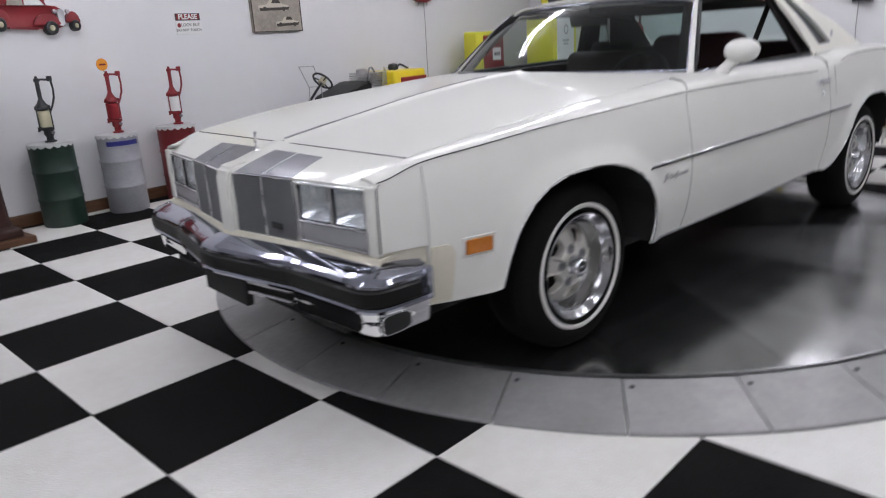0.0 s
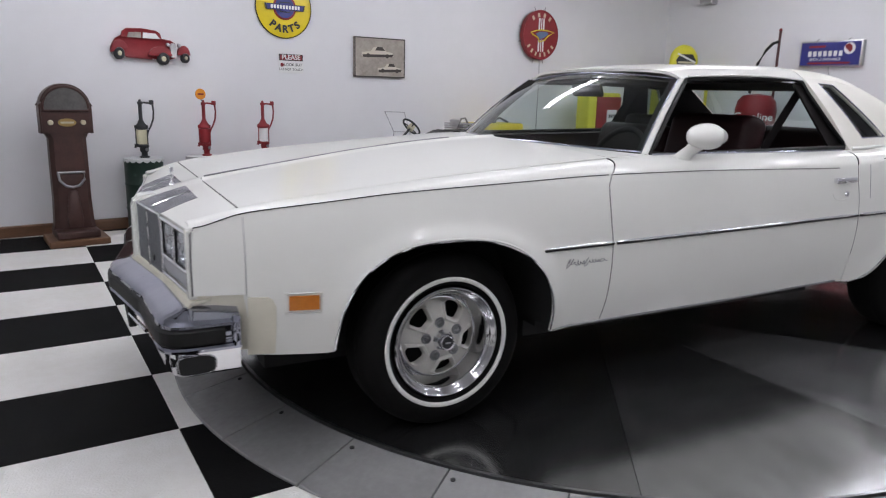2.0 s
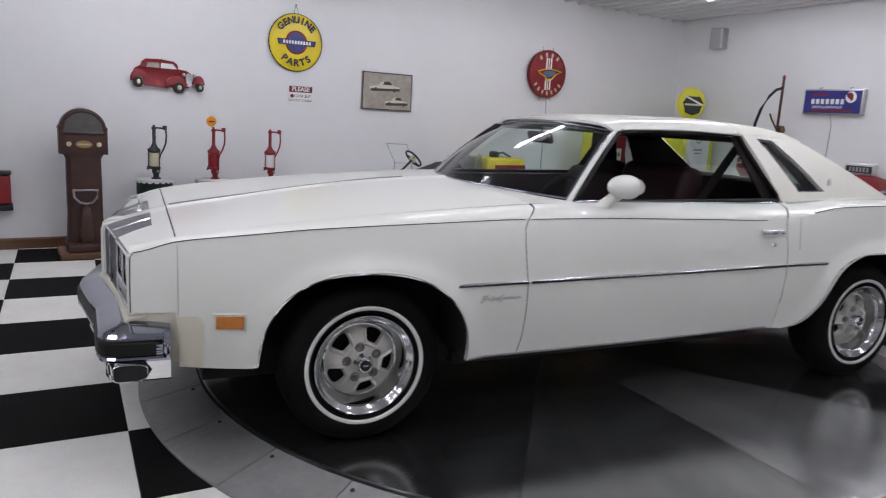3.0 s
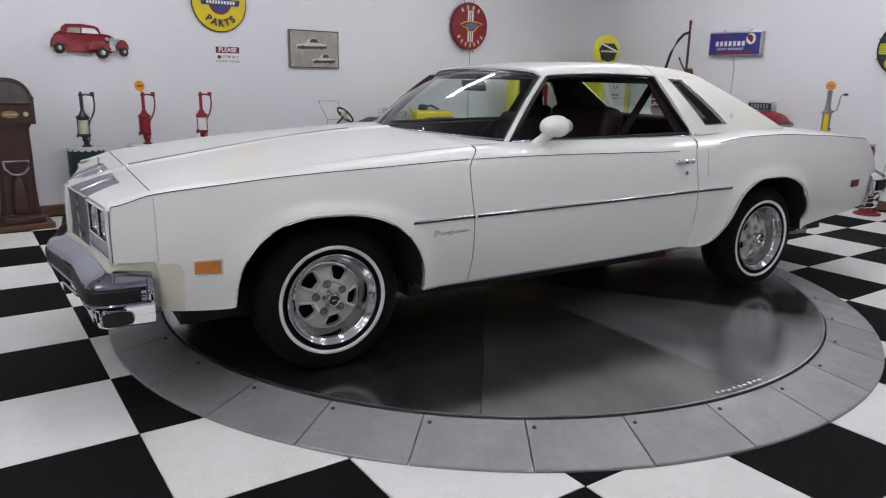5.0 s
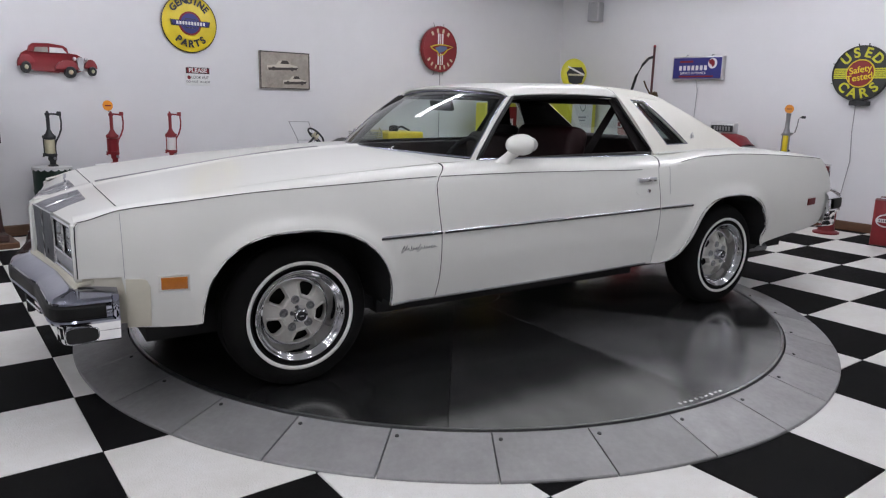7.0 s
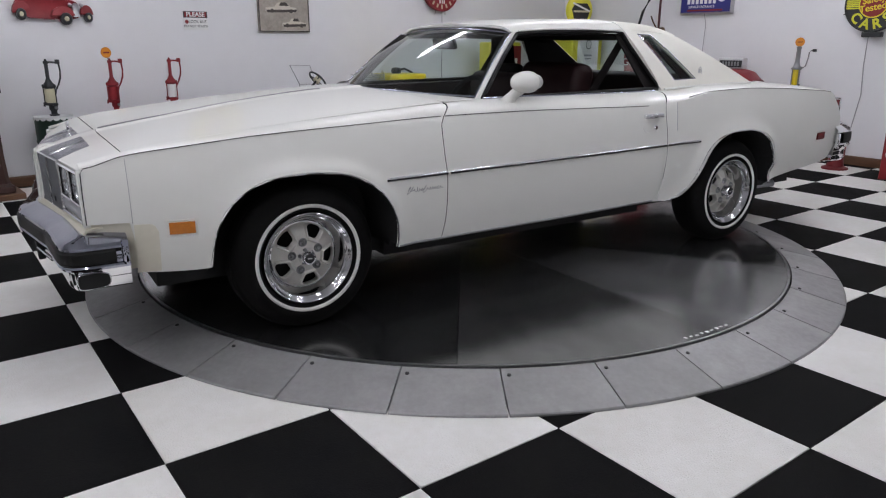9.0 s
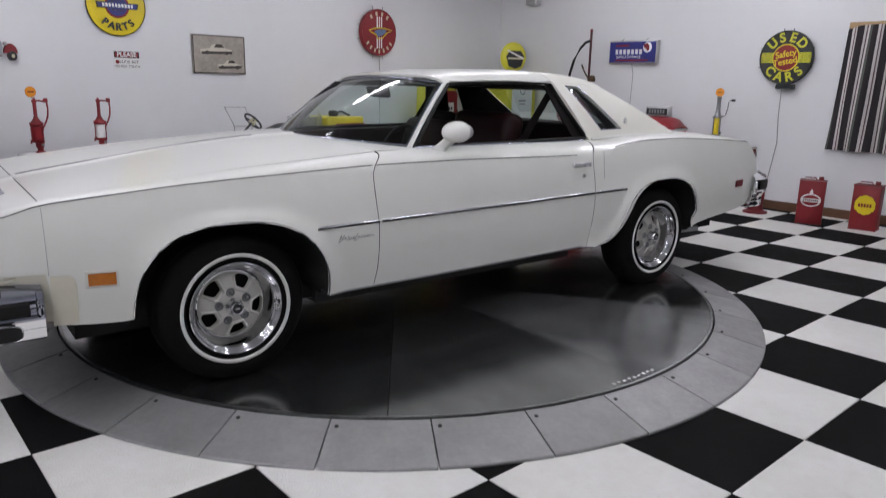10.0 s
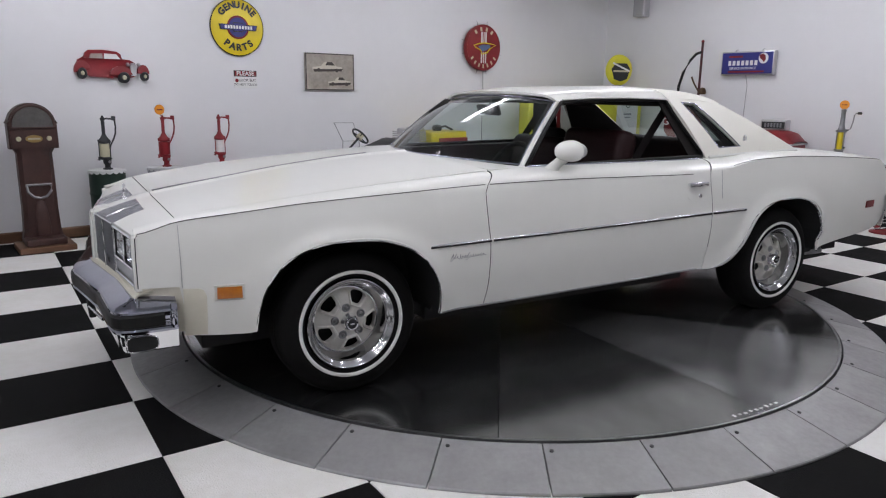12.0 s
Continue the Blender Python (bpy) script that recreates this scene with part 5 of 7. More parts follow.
        part("stalk", bm, M_PAINT, mir, smooth=60)
        bm = bmesh.new()
        lathe(bm, [(0, 0.0), (1.0, 0.0)], 24, m=Matrix.Translation((1.2355, side * 0.925, 1.050)) @ Matrix.Rotation(radians(90), 4, "Y") @ Matrix.Diagonal((0.036, 0.060, 1, 1)))
        part("mirror_glass", bm, M_CHROME, mir, "mirror glass")


def build_tail(car):
    bm = bmesh.new()
    rows = []
    for f in np.linspace(0, 1, 16):
        u = 3.02 + 0.93 * f
        w = top_in(u) - 0.004
        rows.append([(u, s * w, top_edge(u) + 0.012 * (1 - s * s)) for s in np.linspace(-1, 1, 17)])
    sheet(bm, rows)
    thicken(part("trunk_lid", bm, M_PAINT, car, smooth=40), 0.012)
    bm = bmesh.new()
    rows = []
    for s in np.linspace(-1, 1, 21):
        u = 4.07 + 0.03 * (1 - s * s)
        rows.append([(u - 0.13, s * 0.70, 0.872), (u - 0.09, s * 0.78, 0.84), (u + 0.025, s * 0.82, 0.70), (u + 0.035, s * 0.82, 0.50), (u - 0.05, s * 0.80, 0.42)])
    sheet(bm, rows)
    thicken(part("tail_panel", bm, M_PAINT, car, smooth=40), 0.012)
    for side in (-1, 1):
        bm = bmesh.new()
        rows = []
        for f in np.linspace(0, 1, 6):
            z = 0.45 + 0.39 * f
            te = tail_end(z)
            rows.append([(te - 0.004, side * side_y(te, z), z), (te + 0.030, side * (side_y(te, z) - 0.016), z), (te + 0.05, side * 0.78, z)])
        sheet(bm, rows)
        thicken(part("tail_corner", bm, M_PAINT, car, smooth=40), 0.01)
        bm = bmesh.new()
        box(bm, 4.10, 4.15, side * 0.68 if side > 0 else -0.80, 0.80 if side > 0 else -0.68, 0.60, 0.80, 0.008)
        tl = part("tail_lamp", bm, M_REDLENS, car, "red upright tail lamp")
        bm = bmesh.new()
        tube(bm, [(4.14, side * 0.67, 0.59), (4.14, side * 0.81, 0.59), (4.135, side * 0.81, 0.81), (4.135, side * 0.67, 0.81)], 0.008, 6, closed=True)
        part("lamp_bezel", bm, M_CHROME, tl)
    build_bumper(car, front=False)
    bm = bmesh.new()
    tube(bm, [(3.1, -0.55, 0.21), (3.6, -0.56, 0.215), (3.78, -0.60, 0.22)], 0.025, 12)
    part("exhaust_pipe", bm, M_STEEL, car, "dull steel exhaust pipe", smooth=60)


def build_cabin(car):
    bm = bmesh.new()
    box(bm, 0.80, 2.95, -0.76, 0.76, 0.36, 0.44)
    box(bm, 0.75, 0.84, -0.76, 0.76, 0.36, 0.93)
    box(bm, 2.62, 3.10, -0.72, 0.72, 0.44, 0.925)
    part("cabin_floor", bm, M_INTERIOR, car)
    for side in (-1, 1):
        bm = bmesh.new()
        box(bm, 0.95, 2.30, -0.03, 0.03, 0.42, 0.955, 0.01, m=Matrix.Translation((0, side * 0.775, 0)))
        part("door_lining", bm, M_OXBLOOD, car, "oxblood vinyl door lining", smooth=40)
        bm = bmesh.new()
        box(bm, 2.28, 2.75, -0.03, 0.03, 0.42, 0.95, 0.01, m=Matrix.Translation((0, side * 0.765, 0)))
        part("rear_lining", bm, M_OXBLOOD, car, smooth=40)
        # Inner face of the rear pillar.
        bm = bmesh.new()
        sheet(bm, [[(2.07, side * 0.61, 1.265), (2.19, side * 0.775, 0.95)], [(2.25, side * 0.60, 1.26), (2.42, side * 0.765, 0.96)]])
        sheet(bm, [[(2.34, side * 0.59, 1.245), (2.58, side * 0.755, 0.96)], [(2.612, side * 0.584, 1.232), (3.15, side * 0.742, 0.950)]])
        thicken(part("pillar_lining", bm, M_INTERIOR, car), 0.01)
        # Shoulder belt.
        bm = bmesh.new()
        pts = [Vector((2.16, side * 0.60, 1.24)), Vector((2.02, side * 0.60, 1.06)), Vector((1.90, side * 0.60, 0.90)), Vector((1.80, side * 0.55, 0.62))]
        sheet(bm, [[(p.x - 0.022, p.y, p.z + 0.015) for p in pts], [(p.x + 0.022, p.y, p.z - 0.015) for p in pts]])
        thicken(part("seat_belt", bm, M_INTERIOR, car, "dark shoulder belt"), 0.003)
        # Front seats.
        seat = bpy.data.objects.new("front_seat", None)
        scene.collection.objects.link(seat)
        seat.parent = car
        seat.empty_display_size = 0.1
        seat["label"] = "oxblood vinyl front seat with a tall back"
        y0, y1 = (0.06, 0.66) if side > 0 else (-0.62, -0.06)
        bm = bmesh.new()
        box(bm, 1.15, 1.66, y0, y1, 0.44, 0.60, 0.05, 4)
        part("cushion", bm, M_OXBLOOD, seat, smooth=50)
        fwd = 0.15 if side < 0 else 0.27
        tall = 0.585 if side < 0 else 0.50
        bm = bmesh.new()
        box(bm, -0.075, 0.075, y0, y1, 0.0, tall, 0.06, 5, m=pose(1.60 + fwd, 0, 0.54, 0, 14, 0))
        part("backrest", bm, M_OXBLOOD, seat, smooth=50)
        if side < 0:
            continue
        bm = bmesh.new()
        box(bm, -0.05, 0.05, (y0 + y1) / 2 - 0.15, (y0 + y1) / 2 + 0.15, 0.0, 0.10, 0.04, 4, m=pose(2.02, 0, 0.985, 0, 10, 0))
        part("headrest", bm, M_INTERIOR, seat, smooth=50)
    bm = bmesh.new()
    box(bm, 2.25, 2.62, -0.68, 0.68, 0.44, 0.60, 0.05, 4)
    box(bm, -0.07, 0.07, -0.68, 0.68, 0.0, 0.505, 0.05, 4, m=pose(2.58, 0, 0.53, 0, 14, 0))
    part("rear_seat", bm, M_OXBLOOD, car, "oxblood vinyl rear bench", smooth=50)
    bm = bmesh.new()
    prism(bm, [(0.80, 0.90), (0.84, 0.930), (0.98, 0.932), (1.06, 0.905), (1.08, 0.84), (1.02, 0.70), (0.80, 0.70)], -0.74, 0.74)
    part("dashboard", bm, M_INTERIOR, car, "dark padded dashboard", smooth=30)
    bm = bmesh.new()
    m = pose(1.17, -0.38, 0.895, 0, -62, 0)
    ring = [m @ Vector((0.175 * math.cos(a), 0.175 * math.sin(a), 0)) for a in np.linspace(0, 2 * math.pi, 33)[:-1]]
    tube(bm, ring, 0.014, 8, closed=True)
    for a in (0, 180):
        tube(bm, [m @ Vector((0.175 * math.cos(radians(a + 90)), 0.175 * math.sin(radians(a + 90)), 0)), m @ Vector((0, 0, -0.03))], 0.012, 6)
    tube(bm, [m @ Vector((0, 0, -0.01)), m @ Vector((0, 0, -0.25))], 0.03, 10)
    part("steering_wheel", bm, M_INTERIOR, car, "dark steering wheel", smooth=60)
    bm = bmesh.new()
    box(bm, -0.012, 0.012, -0.12, 0.12, -0.032, 0.032, 0.010, 3, m=pose(1.28, 0.0, 1.225, 0, -18, 0))
    tube(bm, [(1.285, 0, 1.25), (1.30, 0, 1.295)], 0.006, 6)
    part("rear_view_mirror", bm, M_INTERIOR, car, "dark rear-view mirror", smooth=40)
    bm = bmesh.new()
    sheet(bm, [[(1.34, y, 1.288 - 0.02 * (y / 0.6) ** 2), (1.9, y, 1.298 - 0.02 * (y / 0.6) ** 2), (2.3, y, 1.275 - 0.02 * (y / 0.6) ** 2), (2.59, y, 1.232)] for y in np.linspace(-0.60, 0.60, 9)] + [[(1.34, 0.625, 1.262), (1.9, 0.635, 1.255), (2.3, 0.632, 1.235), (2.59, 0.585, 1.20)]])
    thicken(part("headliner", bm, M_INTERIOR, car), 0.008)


build_car()


# ---- things along the back wall ----
def sized(m, s, tall=0):
    return m @ Matrix.Diagonal((s, s, tall or s, 1.0))


def north(x, z, out=0.0, s=1.0):
    return sized(pose(x, back_y(x), z, 0, 0, BACK_TURN) @ pose(0, -out, 0), s)


def east(y, z, out=0.0, s=1.0):
    return sized(pose(WALL_X, y, z, 0, 0, -90) @ pose(0, -out, 0), s)


FACE = pose(0, 0, 0, 90, 0, 0)  # turns a lathe's axis towards the room


def disc(parent, name, r, t, mat, lift=0.0, dome=0.0, label="", seg=56):
    bm = bmesh.new()
    prof = [(0, t + dome)] + [(r * k / 5, t + dome * (1 - (k / 5) ** 2)) for k in range(1, 5)] + [(r - 0.004, t), (r, t - 0.003), (r, 0.0), (0, 0.0)]
    lathe(bm, prof, seg, m=Matrix.Translation((0, -lift, 0)) @ FACE)
    return part(name, bm, mat, parent, label, smooth=35)


def cord(parent, pts, r=0.004, mat=None):
    bm = bmesh.new()
    tube(bm, pts, r, 6)
    return part("cord", bm, mat or M_CORD, parent, "thin hanging power cord")


def bars(parent, name, rects, y, mat, t=0.002):
    """Small plain bars in the place of writing that cannot be read; rects of x, z, width, height."""
    bm = bmesh.new()
    for x, z, w, h in rects:
        box(bm, x - w / 2, x + w / 2, y - t, y + 0.0005, z - h / 2, z + h / 2)
    return part(name, bm, mat, parent)


def arc_bars(parent, name, r, a0, a1, n, w, h, lift, mat):
    for k in range(n):
        a = radians(a0 + (a1 - a0) * k / (n - 1))
        bm = bmesh.new()
        m = Matrix.Translation((r * math.cos(a), -lift, r * math.sin(a))) @ Matrix.Rotation(-(a - math.pi / 2), 4, "Y")
        box(bm, -w / 2, w / 2, -0.002, 0.0005, -h / 2, h / 2, m=m)
        part(name, bm, mat, parent)


def build_parts_sign():
    s = thing("round_sign", north(1.976, 2.061, 0.012, 1.089), "round yellow enamel parts sign with a blue emblem", "sign")
    disc(s, "plate", 0.268, 0.012, M_YELLOW, dome=0.018, label="domed yellow enamel plate")
    bm = bmesh.new()
    lathe(bm, [(0.262, 0.0), (0.270, 0.004), (0.270, 0.012), (0.262, 0.016)], 64, m=FACE)
    part("rim", bm, M_IRON, s, smooth=50)
    disc(s, "red_circle", 0.110, 0.006, M_RED, lift=0.027)
    disc(s, "blue_circle", 0.094, 0.006, M_BLUE, lift=0.029)
    bm = bmesh.new()
    wing = [(-0.192, 0.026), (-0.052, 0.026), (-0.048, 0.044), (0.048, 0.044), (0.052, 0.026), (0.192, 0.026)]
    prism(bm, wing + [(-x * 0.94, -z) for x, z in wing], -0.043, -0.033)
    emblem = part("emblem", bm, M_IRON, s, "dark blue band emblem")
    bm = bmesh.new()
    prism(bm, [(x * 0.93, z * 0.82) for x, z in wing] + [(-x * 0.87, -z * 0.82) for x, z in wing], -0.0455, -0.042)
    part("emblem_field", bm, M_BLUE, emblem, "blue field of the emblem")
    bars(s, "emblem_bar", [(-0.128 + 0.0285 * k, 0.0, 0.019, 0.030) for k in range(10)], -0.046, M_WHITE)
    arc_lettering("GENUINE", 0.206, 0.084, 90, 16.2, M_IRON, "lettering", s, 0.030, bold=0.0035)
    arc_lettering("PARTS", 0.190, 0.088, -90, 19.2, M_IRON, "lettering", s, 0.030, under=True, bold=0.0035)
    for dx in (-0.025, 0.025):
        bm = bmesh.new()
        tube(bm, [(dx, -0.012, 0.26), (dx * 0.5, -0.008, 0.31), (0, -0.004, 0.345)], 0.0025, 6)
        part("hanging_wire", bm, M_STEEL, s)
    bm = bmesh.new()
    lathe(bm, [(0, 0.02), (0.008, 0.018), (0.008, 0.0)], 10, m=Matrix.Translation((0, 0, 0.345)) @ FACE)
    part("hook", bm, M_STEEL, s)


def build_please_sign():
    s = thing("notice_sign", north(2.047, 1.529, 0.002, 1.091), "small white notice with a black and red header", "sign")
    bm = bmesh.new()
    box(bm, -0.12, 0.12, -0.004, 0.0, -0.087, 0.087, 0.002, 1)
    part("plate", bm, M_WHITE, s)
    bm = bmesh.new()
    box(bm, -0.117, 0.117, -0.0055, -0.0035, 0.026, 0.084)
    header = part("header", bm, M_IRON, s, "black header band with a red field")
    bm = bmesh.new()
    box(bm, -0.108, 0.108, -0.0065, -0.005, 0.033, 0.077, 0.0007, 1)
    part("header_field", bm, M_RED, header, "red field")
    lettering("PLEASE", 0.058, M_WHITE, "lettering", s, pose(0, -0.0066, 0.055, 90, 0, 0), 0.001, bold=0.0015)
    lettering("LOOK BUT", 0.036, M_IRON, "lettering", s, pose(0.02, -0.004, -0.010, 90, 0, 0), 0.001)
    lettering("DO NOT TOUCH", 0.030, M_IRON, "lettering", s, pose(0, -0.004, -0.052, 90, 0, 0), 0.001)
    bm = bmesh.new()
    lathe(bm, [(0, 0.002), (0.017, 0.002), (0.018, 0.0)], 20, m=Matrix.Translation((-0.088, -0.004, -0.012)) @ FACE)
    part("symbol", bm, M_RED, s)


def car_outline(w, h, roof=(0.30, 0.62)):
    return [(-0.50 * w, 0.10 * h), (-0.49 * w, 0.42 * h), (-0.22 * w, 0.52 * h), ((roof[0] - 0.42) * w, 0.92 * h), ((roof[1] - 0.48) * w, 1.0 * h), (0.28 * w, 0.55 * h), (0.47 * w, 0.45 * h), (0.50 * w, 0.12 * h), (0.36 * w, 0.0), (-0.36 * w, 0.0)]


def build_picture():
    s = thing("canvas_picture", north(3.067, 1.632, 0.0, 1.099), "sepia canvas print of two sports cars", "picture")
    bm = bmesh.new()
    box(bm, -0.287, 0.287, -0.032, 0.0, -0.188, 0.188, 0.003, 2)
    part("canvas", bm, M_SEPIA, s)
    bm = bmesh.new()
    for x0, x1, z0, z1 in ((-0.288, 0.288, 0.178, 0.189), (-0.288, 0.288, -0.189, -0.178), (-0.288, -0.277, -0.178, 0.178), (0.277, 0.288, -0.178, 0.178)):
        box(bm, x0, x1, -0.0335, -0.030, z0, z1)
    part("border", bm, M_SEPIA_DARK, s)
    for x, z, w, h in ((-0.03, 0.005, 0.36, 0.10), (0.11, -0.135, 0.28, 0.085)):
        bm = bmesh.new()
        prism(bm, [(a + x, b + z) for a, b in car_outline(w, h)], -0.034, -0.031)
        part("car_print", bm, M_SEPIA_LIGHT, s)
        bm = bmesh.new()
        prism(bm, [(x - 0.48 * w, z + 0.02), (x + 0.5 * w, z + 0.03), (x + 0.46 * w, z + 0.004), (x - 0.44 * w, z - 0.006)], -0.035, -0.033)
        for q in (-0.3, 0.3):
            lathe(bm, [(0, 0.002), (0.02, 0.002), (0.02, 0)], 16, m=Matrix.Translation((x + q * w, -0.034, z + 0.012)) @ FACE)
        prism(bm, [(x - 0.08 * w, z + h * 0.62), (x - 0.02 * w, z + h * 0.95), (x + 0.14 * w, z + h * 0.98), (x + 0.24 * w, z + h * 0.62)], -0.035, -0.033)
        part("ink", bm, M_SEPIA_DARK, s)


def build_neon_sign():
    s = thing("neon_sign", north(5.353, 2.006, 0.03, 1.118), "round red neon wall sign with clear backing", "sign")
    disc(s, "backing", 0.275, 0.006, M_CLEAR)
    disc(s, "plate", 0.262, 0.055, M_RED, dome=0.004, label="deep red sign plate")
    bm = bmesh.new()
    lathe(bm, [(0.255, 0.058), (0.262, 0.064), (0.268, 0.058)], 56, m=FACE, close=True)
    part("neon_ring", bm, M_RED, s, smooth=60)
    bars(s, "white_stripe", [(0.0, 0.115, 0.085, 0.13)], -0.061, M_WHITE)
    bars(s, "white_stripe", [(0.0, -0.115, 0.085, 0.13)], -0.061, M_WHITE)
    for lx in (-0.014, 0.014):
        for lz in (0.115, -0.115):
            bars(s, "stripe_line", [(lx, lz, 0.012, 0.13)], -0.063, M_RED)
    bm = bmesh.new()
    tube(bm, [(x, -0.068, z) for x, z in ((-0.16, 0.02), (-0.08, 0.045), (0.0, 0.055), (0.10, 0.05), (0.19, 0.035), (0.10, -0.005), (0.05, -0.055), (-0.03, -0.075), (-0.05, -0.03), (-0.13, 0.0))], 0.007, 6, closed=True)
    part("emblem", bm, M_YELLOW, s, "yellow horse-shaped neon emblem outline")
    bm = bmesh.new()
    prism(bm, [(-0.09, 0.012), (-0.02, 0.036), (0.08, 0.036), (0.10, 0.012), (0.03, -0.03), (-0.03, -0.045)], -0.075, -0.069)
    part("emblem_fill", bm, material("dull_blue", (0.10, 0.17, 0.33), 0.4, vary=0.2), s)
    arc_bars(s, "upper_bar", 0.215, 125, 55, 4, 0.030, 0.045, 0.060, M_CREAM)
    arc_bars(s, "lower_bar", 0.215, -145, -35, 7, 0.024, 0.045, 0.060, M_CREAM)
    for a in (15, -15, 165, 195, 75, 105, -75, -105):
        bm = bmesh.new()
        ca, sa = math.cos(radians(a)), math.sin(radians(a))
        tube(bm, [(0.255 * ca, -0.02, 0.255 * sa), (0.285 * ca, -0.028, 0.285 * sa), (0.312 * ca, -0.022, 0.312 * sa)], 0.0026, 6)
        part("clip", bm, M_IRON, s)
    cord(s, [(0.04, -0.01, -0.26), (0.05, -0.006, -0.5), (0.045, -0.004, -0.9), (0.05, -0.004, -1.70)])


def build_wall_car():
    """A pressed relief of an old red coupe seen from its front quarter, with wheels and lamps proud of it."""
    s = thing("wall_sculpture", north(0.700, 1.473, 0.0, 1.080) @ Matrix.Diagonal((0.94, 1.0, 0.96, 1.0)), "red pressed-metal vintage coupe hung as wall art", "wall art")

    def relief(name, outline, deep, mat, rise=0.012, inset=0.012, base=0.0, label=""):
        bm = bmesh.new()
        prism(bm, outline, -deep, -base)
        front = [f for f in bm.faces if all(abs(v.co.y + deep) < 1e-4 for v in f.verts)]
        bmesh.ops.inset_region(bm, faces=front, thickness=inset, depth=rise)
        bmesh.ops.inset_region(bm, faces=front, thickness=inset, depth=rise * 0.4)
        return part(name, bm, mat, s, label, smooth=60)

    def oval(cx, cz, rx, rz, a0=0, a1=360, n=22):
        return [(cx + rx * math.cos(radians(a)), cz + rz * math.sin(radians(a))) for a in np.linspace(a0, a1, n, endpoint=a1 - a0 < 360)]

    hull = [(-0.30, 0.09), (-0.31, 0.15), (-0.285, 0.20), (-0.235, 0.228), (-0.10, 0.225), (0.09, 0.215), (0.17, 0.205), (0.215, 0.18), (0.215, 0.06), (0.14, 0.035), (0.02, 0.045), (-0.20, 0.055)]
    relief("body", hull, 0.030, M_RED, label="glossy red relief body")
    roof = [(-0.236, 0.216), (-0.222, 0.262), (-0.190, 0.287), (-0.06, 0.292), (0.055, 0.278), (0.088, 0.256), (0.10, 0.208)]
    relief("roof", roof, 0.034, M_RED, 0.008, 0.008)
    relief("side_window", [(-0.188, 0.214), (-0.176, 0.254), (-0.075, 0.258), (-0.075, 0.212)], 0.046, M_SEPIA, 0.001, 0.004, 0.034, "beige side window")
    relief("windscreen", [(-0.062, 0.212), (-0.058, 0.258), (0.046, 0.254), (0.082, 0.212)], 0.046, M_WHITE, 0.001, 0.004, 0.034, "white windscreen")
    relief("radiator", [(0.168, 0.062), (0.162, 0.16), (0.178, 0.182), (0.200, 0.182), (0.214, 0.16), (0.208, 0.062)], 0.056, M_ALU, 0.004, 0.006, 0.03, "silver radiator grille")
    for outline, deep in ((oval(-0.255, 0.10, 0.070, 0.090, 10, 190), 0.046), (oval(0.080, 0.06, 0.105, 0.090, 5, 175), 0.052), (oval(0.285, 0.085, 0.055, 0.082, 0, 180), 0.036)):
        relief("mudguard", outline, deep, M_RED, 0.010, 0.010)
    relief("running_board", [(-0.20, 0.062), (0.0, 0.050), (0.01, 0.036), (-0.20, 0.048)], 0.044, M_DRUMRED, 0.002, 0.003)
    for x, z, rx, rz in ((-0.262, 0.078, 0.040, 0.050), (0.100, 0.046, 0.050, 0.052), (0.292, 0.060, 0.034, 0.042)):
        squash = Matrix.Translation((x, -0.052, z)) @ Matrix.Diagonal((rx, 1, rz, 1)) @ FACE
        bm = bmesh.new()
        lathe(bm, [(0, 0.014), (0.5, 0.014), (0.62, 0.020), (0.9, 0.018), (1.0, 0.010), (1.0, -0.05)], 28, m=squash)
        wh = part("wheel", bm, M_IRON, s, "black wheel", smooth=40)
        bm = bmesh.new()
        lathe(bm, [(0, 0.020), (0.34, 0.018), (0.46, 0.012)], 20, m=squash)
        part("hub", bm, M_CREAM, wh, smooth=40)
    for x in (0.140, 0.238):
        bm = bmesh.new()
        lathe(bm, [(0, 0.02), (0.014, 0.016), (0.018, 0.0)], 16, m=Matrix.Translation((x, -0.056, 0.165)) @ FACE)
        part("headlamp", bm, M_ALU, s, smooth=40)


M_LID = pail_paint("lid_enamel", (0.58, 0.585, 0.59), 0.45, 0.15)


def build_drum(x, y, paint, label):
    d = thing("oil_drum", sized(pose(x, y, 0), 1.078), label, "drum", "drums along the wall")
    r, h = 0.150, 0.600
    bm = bmesh.new()
    prof = [(0, 0.0), (r - 0.004, 0.0), (r, 0.006), (r, 0.19), (r + 0.006, 0.20), (r + 0.006, 0.206), (r, 0.216), (r, 0.39), (r + 0.006, 0.40), (r + 0.006, 0.406), (r, 0.416), (r, h - 0.02), (r + 0.004, h - 0.015), (r + 0.004, h), (0, h)]
    lathe(bm, prof, 44)
    part("shell", bm, paint, d, smooth=40)
    # Lid with a scalloped skirt.
    bm = bmesh.new()
    n = 72
    top = [bm.verts.new((0, 0, h + 0.012))]
    ring = [bm.verts.new(((r + 0.005) * math.cos(2 * math.pi * k / n), (r + 0.005) * math.sin(2 * math.pi * k / n), h + 0.010)) for k in range(n)]
    low = [bm.verts.new(((r + 0.007) * math.cos(2 * math.pi * k / n), (r + 0.007) * math.sin(2 * math.pi * k / n), h - 0.004 - 0.016 * abs(math.sin(math.pi * k * 18 / n)))) for k in range(n)]
    for k in range(n):
        j = (k + 1) % n
        bm.faces.new((top[0], ring[k], ring[j]))
        bm.faces.new((ring[k], low[k], low[j], ring[j]))
    thicken(part("lid", bm, M_LID, d, "pale lid with a scalloped edge", smooth=50), 0.003)
    return d


